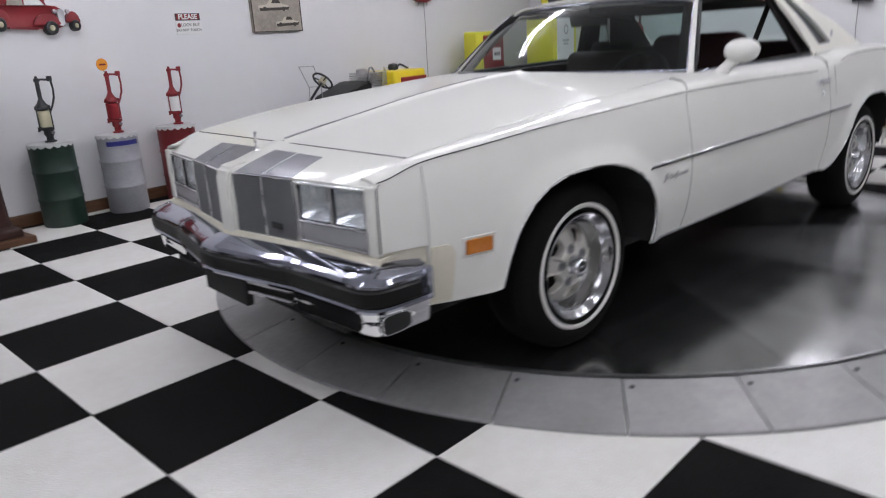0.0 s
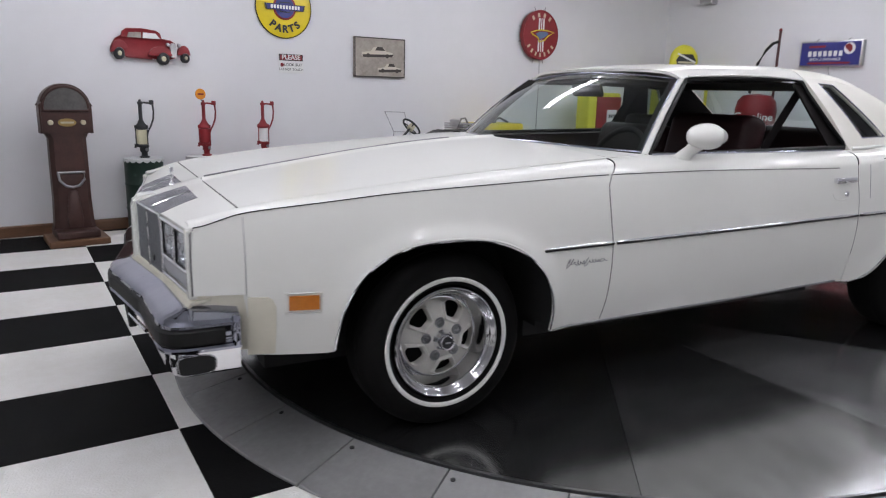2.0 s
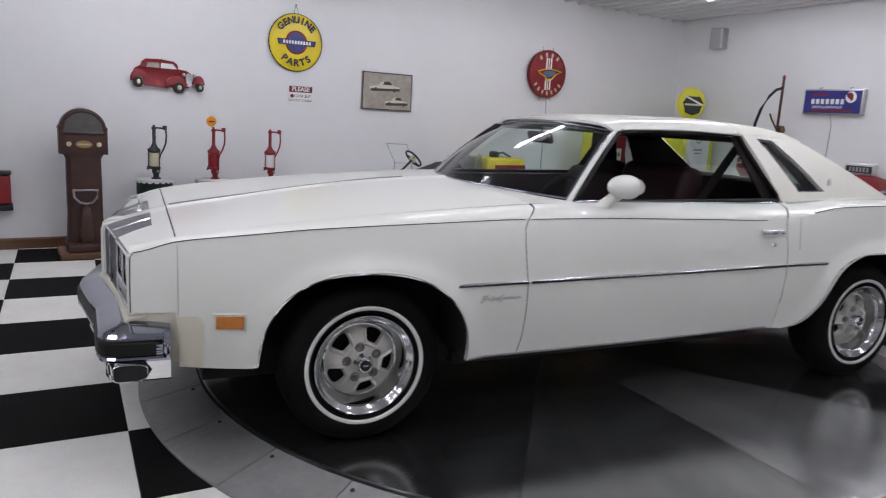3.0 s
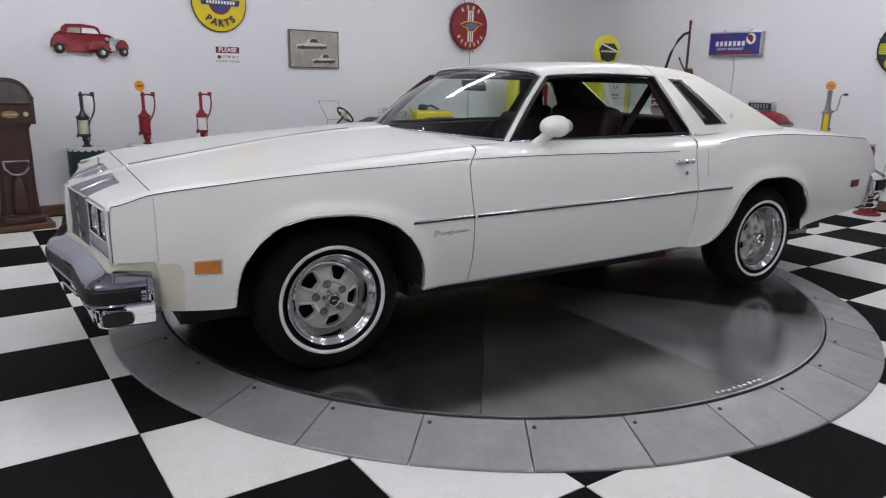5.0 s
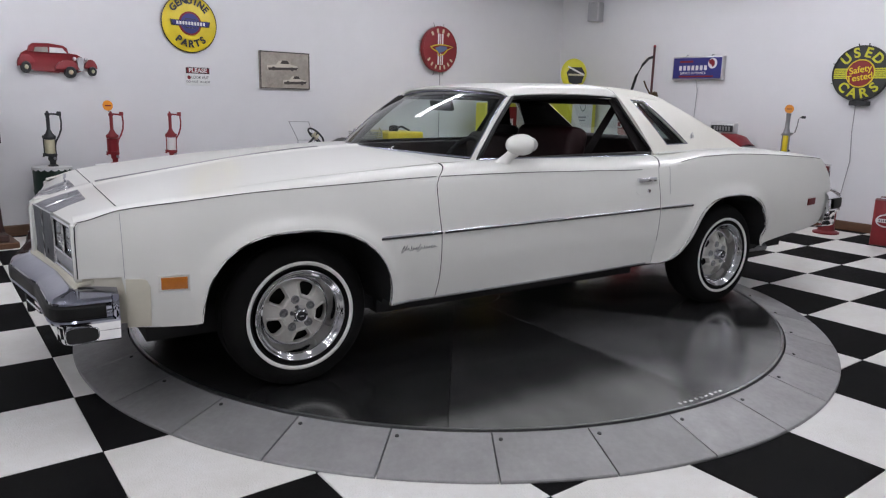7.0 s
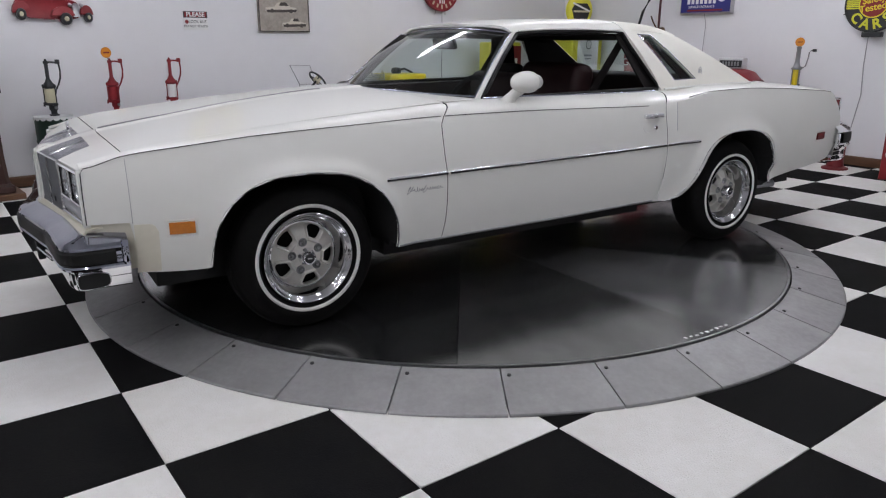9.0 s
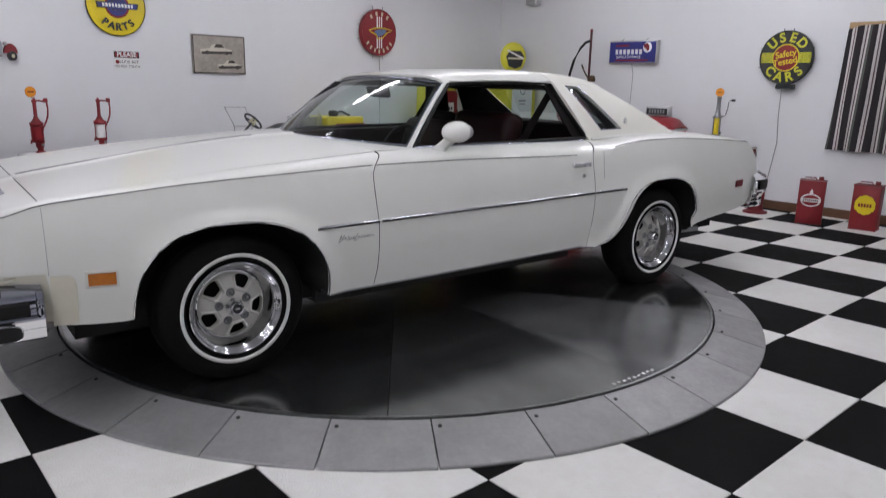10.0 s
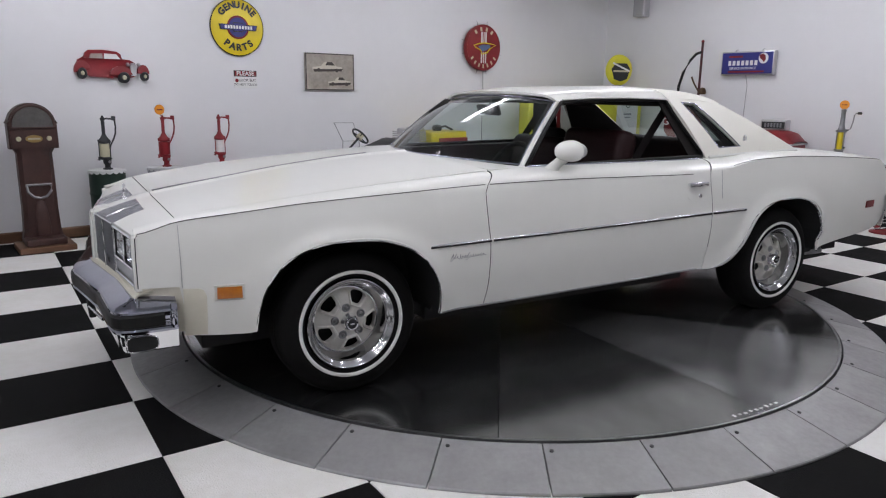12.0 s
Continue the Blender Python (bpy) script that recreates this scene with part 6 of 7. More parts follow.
def build_hand_pump(x, y, z, paint, glass, turn, label, disc_on=False):
    p = thing("hand_pump", sized(pose(x, y, z, 0, 0, turn), 1.078, 1.116), label, "pump", "hand pumps on the drums")
    bm = bmesh.new()
    lathe(bm, [(0, 0), (0.040, 0), (0.040, 0.010), (0.024, 0.016), (0.024, 0.040), (0.034, 0.052), (0.034, 0.084), (0, 0.086)], 24, m=pose(0.012, 0, 0))
    part("foot", bm, paint, p, smooth=40)
    bm = bmesh.new()
    lathe(bm, [(0, 0.084), (0.050, 0.086), (0.052, 0.096), (0.036, 0.104), (0.036, 0.222), (0.052, 0.228), (0.053, 0.240), (0.045, 0.252), (0.030, 0.268), (0.018, 0.292), (0.0145, 0.30), (0.0145, 0.412), (0.020, 0.415), (0.020, 0.432), (0.010, 0.440), (0.008, 0.452), (0, 0.454)], 24)
    part("body", bm, paint, p, smooth=40)
    bm = bmesh.new()
    lathe(bm, [(0.0365, 0.106), (0.046, 0.108), (0.046, 0.218), (0.0365, 0.220)], 24)
    part("sleeve", bm, glass, p, smooth=50)
    for rx, ry in ((-0.052, -0.014), (0.030, -0.046)):
        bm = bmesh.new()
        tube(bm, [(rx, ry, 0.086), (rx, ry, 0.244)], 0.0045, 8)
        lathe(bm, [(0, 0.256), (0.008, 0.254), (0.009, 0.240), (0, 0.238)], 6, m=pose(rx, ry, 0))
        part("tie_rod", bm, paint, p, smooth=40)
    bm = bmesh.new()
    tube(bm, [(0, 0, 0.424), (0.03, 0, 0.428), (0.075, 0, 0.424)], [0.010, 0.007, 0.008], 8)
    box(bm, 0.074, 0.108, -0.012, 0.012, 0.412, 0.448, 0.006, 2)
    part("lever_arm", bm, paint, p, smooth=40)
    bm = bmesh.new()
    tube(bm, [(0.098, 0, 0.42), (0.104, 0, 0.36), (0.098, 0, 0.30), (0.078, 0, 0.25), (0.052, 0, 0.205), (0.045, 0, 0.17)], [0.008, 0.007, 0.0075, 0.0075, 0.0065, 0.005], 8)
    part("handle", bm, paint, p, smooth=60)
    bm = bmesh.new()
    tube(bm, [(-0.03, -0.01, 0.098), (-0.058, -0.012, 0.098), (-0.064, -0.012, 0.080)], [0.016, 0.015, 0.013], 10)
    part("spout", bm, paint, p, smooth=60)
    bm = bmesh.new()
    lathe(bm, [(0, 0.02), (0.012, 0.02), (0.012, 0)], 10, m=Matrix.Translation((0.02, -0.028, 0.066)) @ FACE)
    part("bolt", bm, M_STEEL, p)
    if disc_on:
        bm = bmesh.new()
        lathe(bm, [(0, 0.006), (0.042, 0.006), (0.044, 0.003), (0.044, -0.003), (0.042, -0.006), (0, -0.006)], 28, m=Matrix.Translation((-0.02, 0, 0.50)) @ FACE)
        dd = part("badge", bm, M_ORANGE, p, "round orange badge", smooth=40)
        bm = bmesh.new()
        tube(bm, [(-0.005, 0, 0.44), (-0.02, 0, 0.46)], 0.004, 6)
        part("badge_stem", bm, M_STEEL, dd)
        bars(dd, "badge_bar", [(-0.02, 0.500, 0.05, 0.012)], -0.0065, M_RED)
    return p


def build_scale():
    """An old coin weighing machine: wooden plinth, iron column, arched head."""
    s = thing("weighing_machine", sized(pose(-0.052, 4.481, 0, 0, 0, BACK_TURN), 1.065), "antique brown iron coin weighing machine with arched head", "weighing machine")
    bm = bmesh.new()
    box(bm, -0.21, 0.21, -0.24, 0.14, 0.0, 0.05, 0.008)
    part("plinth", bm, M_BASE, s, "worn wooden plinth")
    bm = bmesh.new()
    box(bm, -0.15, 0.15, -0.20, 0.10, 0.05, 0.11, 0.012)
    part("platform", bm, M_BROWN, s)
    bm = bmesh.new()
    prof = [(0.10, 0.150), (0.16, 0.138), (0.34, 0.130), (0.60, 0.130), (0.80, 0.128), (0.84, 0.150)]
    rows = []
    for z, hw in prof:
        rows.append([(-hw, 0.08, z), (-hw, -0.03, z), (-hw + 0.03, -0.06, z), (hw - 0.03, -0.06, z), (hw, -0.03, z), (hw, 0.08, z), (-hw, 0.08, z)])
    sheet(bm, rows)
    part("column", bm, M_BROWN, s, "dark brown iron column", smooth=30)
    bm = bmesh.new()
    arch = [(-0.178, 0.84), (0.178, 0.84), (0.178, 1.03)] + [(0.172 * math.cos(t), 1.035 + 0.172 * math.sin(t)) for t in np.linspace(0.05, math.pi - 0.05, 18)] + [(-0.178, 1.03)]
    prism(bm, arch, -0.085, 0.085)
    bmesh.ops.bevel(bm, geom=[e for e in bm.edges if abs(e.verts[0].co.y - e.verts[1].co.y) < 1e-5], offset=0.012, segments=2, affect="EDGES")
    head = part("head", bm, M_BROWN, s, "arched iron head", smooth=40)
    bm = bmesh.new()
    rim = [(0.155 * math.cos(t), -0.086, 1.03 + 0.155 * math.sin(t)) for t in np.linspace(0, math.pi, 24)]
    tube(bm, rim + [(-0.155, -0.086, 1.01), (0.155, -0.086, 1.01)], 0.011, 8, closed=True)
    part("face_rim", bm, M_BROWN, head, "brown iron rim", smooth=60)
    bm = bmesh.new()
    prism(bm, [(-0.145, 1.015), (0.145, 1.015)] + [(0.145 * math.cos(t), 1.03 + 0.145 * math.sin(t)) for t in np.linspace(0, math.pi, 18)], -0.094, -0.085)
    part("dial_face", bm, material("dusty_dial", (0.11, 0.105, 0.10), 0.35, vary=0.6, scale=9), head, "dusty grey dial face")
    bm = bmesh.new()
    prism(bm, [(0.062 * math.cos(t), 0.922 + 0.030 * math.sin(t)) for t in np.linspace(0, 2 * math.pi, 29)[:-1]], -0.096, -0.086)
    part("brass_plate", bm, material("brass", (0.42, 0.30, 0.12), 0.35, metal=0.9, vary=0.3), head, "small oval brass plate")
    bars(head, "coin_slot", [(0.0, 0.922, 0.090, 0.014)], -0.096, M_CREAM)
    for x in (-0.11, 0.11):
        bm = bmesh.new()
        lathe(bm, [(0, 0.018), (0.016, 0.016), (0.02, 0.0)], 18, m=Matrix.Translation((x, -0.086, 0.922)) @ FACE)
        part("knob", bm, M_CREAM, head, "pale round knob", smooth=50)
    bm = bmesh.new()
    tube(bm, [(-0.09, -0.065, 0.545), (-0.085, -0.085, 0.49), (-0.045, -0.09, 0.445), (0.0, -0.09, 0.435), (0.045, -0.09, 0.445), (0.085, -0.085, 0.49), (0.09, -0.065, 0.545)], 0.010, 8)
    tube(bm, [(-0.095, -0.068, 0.545), (0.095, -0.068, 0.545)], 0.009, 8)
    part("bail", bm, M_STEEL, s, "grey bail handle", smooth=60)
    bm = bmesh.new()
    lathe(bm, [(0, 0.12), (0.05, 0.12), (0.058, 0.18), (0.045, 0.30), (0.03, 0.40), (0, 0.42)], 24, m=Matrix.Translation((0.0, -0.075, 0)) @ Matrix.Diagonal((1, 0.5, 1, 1)))
    part("boss", bm, M_BROWN, s, smooth=50)


def build_cart():
    """An old kart on its wheels: windscreen hoop, steering wheel, seat, motor and a yellow tail box."""
    s = thing("vintage_kart", sized(pose(2.766, 4.594, 0, 0, 0, BACK_TURN + 2.5), 1.095), "vintage kart with yellow and red tail and wire windscreen frame", "kart")
    bm = bmesh.new()
    for y in (-0.18, 0.18):
        tube(bm, [(0.0, y, 0.30), (0.5, y, 0.30), (1.8, y, 0.34)], 0.02, 8)
    for x in (0.05, 0.9, 1.75):
        tube(bm, [(x, -0.30, 0.28), (x, 0.30, 0.28)], 0.018, 8)
    part("chassis", bm, M_IRON, s, smooth=60)
    for x in (0.12, 1.60):
        for y in (-0.33, 0.33):
            bm = bmesh.new()
            lathe(bm, [(0.09, -0.05), (0.15, -0.055), (0.2, -0.03), (0.2, 0.03), (0.15, 0.055), (0.09, 0.05)], 28, m=pose(x, y, 0.2, 90, 0, 0), close=True)
            wh = part("wheel", bm, M_TYRE, s, smooth=40)
            bm = bmesh.new()
            lathe(bm, [(0, 0.03), (0.09, 0.03), (0.1, 0.0), (0.09, -0.03), (0, -0.03)], 20, m=pose(x, y, 0.2, 90, 0, 0))
            part("rim", bm, M_STEEL, wh, smooth=40)
    bm = bmesh.new()
    z0, z1 = 0.80, 0.985
    loop = [(0.13, -0.14, z0), (0.03, -0.14, z1), (0.36, 0.02, z1 - 0.012), (0.43, 0.02, z0 - 0.015)]
    tube(bm, loop, 0.0042, 6, closed=True)
    tube(bm, [(0.13, -0.14, z0), (0.10, -0.14, 0.32)], 0.0042, 6)
    tube(bm, [(0.43, 0.02, z0 - 0.015), (0.46, 0.02, 0.32)], 0.0042, 6)
    part("windscreen_frame", bm, M_CORD, s, "thin wire windscreen frame")
    bm = bmesh.new()
    m = pose(0.42, -0.02, 0.835, 0, 48, 0)
    tube(bm, [m @ Vector((0.098 * math.cos(t), 0.098 * math.sin(t), 0)) for t in np.linspace(0, 2 * math.pi, 25)[:-1]], 0.010, 8, closed=True)
    for k in range(3):
        tube(bm, [m @ Vector((0, 0, -0.01)), m @ Vector((0.098 * math.cos(2.1 * k), 0.098 * math.sin(2.1 * k), 0))], 0.006, 6)
    tube(bm, [m @ Vector((0, 0, 0)), m @ Vector((0, 0, -0.5))], 0.012, 8)
    part("steering_wheel", bm, M_IRON, s, "black steering wheel", smooth=60)
    bm = bmesh.new()
    lathe(bm, [(0, 0.03), (0.03, 0.03), (0.035, -0.03), (0, -0.03)], 14, m=m)
    part("wheel_hub", bm, M_CREAM, s, smooth=40)
    bm = bmesh.new()
    prism(bm, [(0.46, 0.36), (0.46, 0.66), (0.54, 0.70), (0.74, 0.755), (0.86, 0.80), (0.93, 0.79), (0.93, 0.36)], -0.19, 0.19)
    bmesh.ops.bevel(bm, geom=bm.edges[:], offset=0.02, segments=2, affect="EDGES")
    part("seat", bm, M_RUBBER, s, "black padded seat", smooth=50)
    bm = bmesh.new()
    box(bm, 0.95, 1.20, -0.14, 0.14, 0.38, 0.74, 0.02)
    for k in range(6):
        box(bm, 0.96, 1.19, -0.15, 0.15, 0.745 + 0.022 * k, 0.757 + 0.022 * k)
    lathe(bm, [(0, 0.0), (0.06, 0.0), (0.06, 0.05), (0.03, 0.06), (0, 0.06)], 20, m=pose(0.97, -0.02, 0.85))
    part("motor", bm, M_ALU, s, "grey finned motor", smooth=30)
    bm = bmesh.new()
    tube(bm, [(0.90, -0.14, 0.74), (0.87, -0.18, 0.83), (0.93, -0.16, 0.915), (1.03, -0.10, 0.92), (1.07, -0.12, 0.84)], 0.010, 8)
    part("hose", bm, M_STEEL, s, "steel braided hose", smooth=60)
    bm = bmesh.new()
    tube(bm, [(1.10, -0.16, 0.70), (1.12, -0.17, 0.86), (1.16, -0.15, 0.905), (1.21, -0.12, 0.87), (1.22, -0.12, 0.74)], 0.009, 8)
    part("strap", bm, M_CREAM, s, "pale strap", smooth=60)
    bm = bmesh.new()
    box(bm, 1.22, 1.75, -0.22, 0.22, 0.40, 0.865, 0.025, 3)
    tail = part("tail_box", bm, M_YELLOW, s, "yellow tail box", smooth=40)
    bm = bmesh.new()
    box(bm, 1.33, 1.75, -0.228, -0.215, 0.42, 0.795, 0.004)
    part("side_panel", bm, M_RED, tail, "red side panel")
    bm = bmesh.new()
    lathe(bm, [(0, 0.004), (0.06, 0.004), (0.062, 0.0)], 24, m=Matrix.Translation((1.55, -0.229, 0.68)) @ FACE)
    part("round_badge", bm, M_WHITE, tail, "round white badge")
    bm = bmesh.new()
    lathe(bm, [(0, 0.07), (0.045, 0.06), (0.058, 0.03), (0.05, 0.0), (0, 0.0)], 20, m=pose(1.48, 0, 0.865))
    tube(bm, [(1.52, 0, 0.90), (1.60, 0, 0.915), (1.70, -0.02, 0.87)], 0.012, 8)
    part("filler_cap", bm, M_IRON, tail, smooth=40)


def build_gas_pump_low():
    s = thing("fuel_pump", sized(pose(6.161, 5.024, 0, 0, 0, BACK_TURN), 1.138), "short yellow fuel pump with red front panel", "fuel pump")
    bm = bmesh.new()
    box(bm, -0.28, 0.28, -0.20, 0.0, 0.0, 0.08, 0.01)
    part("plinth", bm, M_IRON, s)
    bm = bmesh.new()
    box(bm, -0.27, 0.27, -0.19, 0.0, 0.08, 1.16, 0.025, 3)
    body = part("cabinet", bm, M_LEMON, s, "yellow steel cabinet", smooth=40)
    bm = bmesh.new()
    box(bm, -0.14, 0.262, -0.200, -0.188, 0.20, 1.115, 0.006)
    part("front_panel", bm, M_RED, body, "red front panel")
    bm = bmesh.new()
    box(bm, 0.03, 0.19, -0.206, -0.198, 0.83, 0.97, 0.003)
    part("meter_plate", bm, M_WHITE, body, "white meter plate")
    bars(body, "meter_bar", [(0.07, 0.90, 0.025, 0.04), (0.11, 0.90, 0.025, 0.04), (0.15, 0.90, 0.025, 0.04)], -0.206, M_IRON)
    bm = bmesh.new()
    tube(bm, [(0.27, -0.1, 0.9), (0.33, -0.12, 0.88), (0.36, -0.14, 0.6), (0.32, -0.16, 0.35), (0.29, -0.12, 0.5)], 0.016, 10)
    part("hose", bm, M_RUBBER, s, "black rubber hose", smooth=60)


def build_gas_pump_tall():
    s = thing("fuel_pump", sized(pose(7.41, 4.68, 0, 0, 0, BACK_TURN), 1.103, 1.15), "yellow fuel pump with white panel and round globe", "fuel pump")
    bm = bmesh.new()
    box(bm, -0.30, 0.30, -0.20, 0.20, 0.0, 1.32, 0.02, 3)
    body = part("cabinet", bm, M_LEMON, s, "yellow steel cabinet", smooth=40)
    bm = bmesh.new()
    box(bm, -0.21, 0.21, -0.208, -0.196, 0.30, 1.28, 0.004)
    part("front_panel", bm, M_WHITE, body, "white enamel front panel")
    bm = bmesh.new()
    lathe(bm, [(0.045, 0.004), (0.05, 0.006), (0.055, 0.004)], 28, m=Matrix.Translation((0.0, -0.208, 1.12)) @ FACE, close=True)
    part("dial_ring", bm, M_GREEN, body)
    bars(body, "panel_bar", [(0, 0.99, 0.16, 0.02), (0, 0.95, 0.12, 0.015)], -0.208, M_GREYDRUM)
    bm = bmesh.new()
    lathe(bm, [(0, 0), (0.07, 0), (0.06, 0.03), (0, 0.03)], 20, m=pose(0, 0, 1.315))
    part("globe_base", bm, M_STEEL, s)
    bm = bmesh.new()
    lathe(bm, [(0, 0.055), (0.12, 0.050), (0.17, 0.035), (0.19, 0.0), (0.17, -0.035), (0.12, -0.05), (0, -0.055)], 40, m=Matrix.Translation((0, 0, 1.53)) @ FACE)
    gl = part("globe", bm, M_LEMON, s, "round yellow pump globe", smooth=50, m=pose(0.03, 0, 0, 0, 0, -24))
    bm = bmesh.new()
    prism(bm, [(-0.09, 1.42), (-0.13, 1.54), (-0.08, 1.61), (0.08, 1.61), (0.13, 1.54), (0.09, 1.42), (0, 1.39)], -0.062, -0.040)
    part("globe_emblem", bm, M_IRON, gl, "dark blue shield emblem")
    bars(gl, "globe_bar", [(0, 1.515, 0.22, 0.022)], -0.063, M_CREAM)
    bm = bmesh.new()
    box(bm, -0.13, 0.13, -0.066, -0.063, -0.010, 0.010, m=pose(0, 0, 1.565, 0, 22, 0))
    part("globe_streak", bm, M_WHITE, gl)


def build_wall_cabinet():
    s = thing("wall_cabinet", north(-0.728, 0.371, 0.0, 1.073), "small red wall cabinet on a black bracket", "cabinet")
    bm = bmesh.new()
    box(bm, -0.14, 0.09, -0.15, 0.0, 0.05, 0.29, 0.02, 3)
    part("body", bm, M_RED, s, smooth=40)
    bm = bmesh.new()
    box(bm, -0.15, 0.10, -0.16, 0.0, 0.0, 0.048, 0.01)
    part("bracket", bm, M_IRON, s, "black iron bracket")
    bm = bmesh.new()
    box(bm, -0.15, 0.10, -0.155, 0.0, 0.292, 0.315, 0.01)
    part("top", bm, M_IRON, s, "dark top rim")


build_parts_sign()
build_please_sign()
build_picture()
build_neon_sign()
build_wall_car()
build_scale()
build_drum(0.549, 4.682, M_GREEN, "dark green oil drum with a scalloped lid")
build_drum(1.085, 4.715, M_GREYDRUM, "grey oil drum with blue band and white lid")
build_drum(1.643, 4.776, M_DRUMRED, "dark red oil drum with a scalloped lid")
bm = bmesh.new()
sheet(bm, [[(0.1525 * math.cos(a), 0.1525 * math.sin(a), z) for z in (0.525, 0.560)] for a in np.linspace(radians(-145), radians(-50), 14)])
thicken(part("paint_band", bm, M_BLUE, bpy.data.objects["oil_drum.001"], "dark blue painted label band"), 0.002, 0)
build_hand_pump(0.549, 4.682, 0.660, M_IRON, M_CREAM, 8, "black iron hand pump with a cream sleeve")
build_hand_pump(1.095, 4.715, 0.660, M_RED, M_RED, 8, "red hand pump with a round orange badge", True)
build_hand_pump(1.664, 4.776, 0.660, M_RED, M_WHITE, 8, "red hand pump with a white sleeve")
build_wall_cabinet()
build_cart()
build_gas_pump_low()
build_gas_pump_tall()


# ---- things along the right-hand wall ----
def build_box_sign():
    s = thing("light_box_sign", east(2.953, 1.823, 0.0, 1.112), "blue rectangular light-box sign with silver sides", "sign")
    bm = bmesh.new()
    box(bm, -0.303, 0.362, -0.07, -0.002, -0.133, 0.133, 0.006)
    part("case", bm, M_ALU, s, "silver sign case", smooth=40)
    bm = bmesh.new()
    box(bm, -0.288, 0.352, -0.076, -0.068, -0.118, 0.118, 0.003)
    part("face", bm, M_BLUE, s, "deep blue face")
    bars(s, "name_bar", [(-0.185 + 0.056 * k, 0.002, 0.036, 0.054) for k in range(7)], -0.0765, M_WHITE)
    lettering("SERVICE ENTRANCE", 0.038, M_WHITE, "lettering", s, pose(-0.015, -0.0765, -0.058, 90, 0, 0), 0.001)
    bars(s, "red_bar", [(-0.11, 0.075, 0.18, 0.022), (0.03, -0.095, 0.46, 0.018)], -0.0765, M_RED)
    bm = bmesh.new()
    lathe(bm, [(0, 0.003), (0.058, 0.003), (0.059, 0.0)], 28, m=Matrix.Translation((0.24, -0.0765, 0.05)) @ FACE)
    em = part("emblem_disc", bm, M_WHITE, s, "round white emblem")
    bm = bmesh.new()
    prism(bm, [(0.19, 0.085), (0.235, 0.10), (0.265, 0.075), (0.27, 0.035), (0.25, 0.005), (0.23, 0.03), (0.20, 0.05)], -0.0815, -0.078)
    part("emblem_shape", bm, M_RED, em)
    for x in (-0.14, 0.20):
        bm = bmesh.new()
        tube(bm, [(x, -0.05, 0.13), (x, -0.03, 0.15), (x, -0.005, 0.155)], 0.005, 6)
        part("hanger", bm, M_STEEL, s)
    cord(s, [(0.02, -0.05, -0.13), (0.03, -0.02, -0.25), (0.015, -0.012, -0.6), (0.0, -0.012, -0.9), (0.03, -0.012, -1.55)])


def build_used_cars_sign():
    s = thing("neon_sign", east(0.890, 1.726, 0.03, 1.06), "round black and yellow used cars neon sign", "sign")
    disc(s, "plate", 0.280, 0.03, M_IRON, label="round black sign plate")
    acid_paint = material("acid_yellow", (0.60, 0.58, 0.03), 0.4, vary=0.1)
    for z in (-0.045, -0.027, -0.009, 0.009, 0.027, 0.045):
        for sx in (-1, 1):
            x1 = math.sqrt(0.262**2 - z * z)
            bm = bmesh.new()
            box(bm, min(sx * 0.13, sx * x1), max(sx * 0.13, sx * x1), -0.038, -0.030, z - 0.0065, z + 0.0065)
            part("side_stripe", bm, acid_paint, s)
    disc(s, "yellow_ring", 0.142, 0.006, M_YELLOW, lift=0.030)
    disc(s, "red_centre", 0.130, 0.008, M_RED, lift=0.032, label="red sign centre")
    arc_lettering("USED", 0.208, 0.135, 90, 31, acid_paint, "lettering", s, 0.034, bold=0.004)
    arc_lettering("CARS", 0.206, 0.135, -90, 31, acid_paint, "lettering", s, 0.034, under=True, bold=0.004)
    for txt, z in (("Safety", 0.036), ("Tested", -0.042)):
        lettering(txt, 0.092, M_YELLOW, "lettering", s, pose(0.0, -0.042, z, 90, 0, 0) @ pose(0, 0, 0, 0, 0, 10), 0.002, bold=0.001)
    bm = bmesh.new()
    tube(bm, [(0.272 * math.cos(t), -0.042, 0.272 * math.sin(t)) for t in np.linspace(0, 2 * math.pi, 49)[:-1]], 0.006, 8, closed=True)
    part("neon_tube", bm, M_IRON, s, "unlit dark neon tube ring", smooth=60)
    for a in (80, 100, 160, 200, 20, -20):
        bm = bmesh.new()
        ca, sa = math.cos(radians(a)), math.sin(radians(a))
        tube(bm, [(0.27 * ca, -0.02, 0.27 * sa), (0.300 * ca, -0.03, 0.300 * sa)], 0.005, 6)
        part("clip", bm, M_IRON, s)
    bm = bmesh.new()
    box(bm, -0.06, 0.13, -0.07, -0.005, -0.325, -0.275, 0.008)
    part("transformer", bm, M_IRON, s, "black neon transformer")
    cord(s, [(0.0, -0.04, -0.31), (-0.01, -0.015, -0.6), (0.01, -0.012, -0.9), (-0.03, -0.012, -1.2), (-0.06, -0.02, -1.42), (-0.05, -0.02, -1.5)], 0.005)


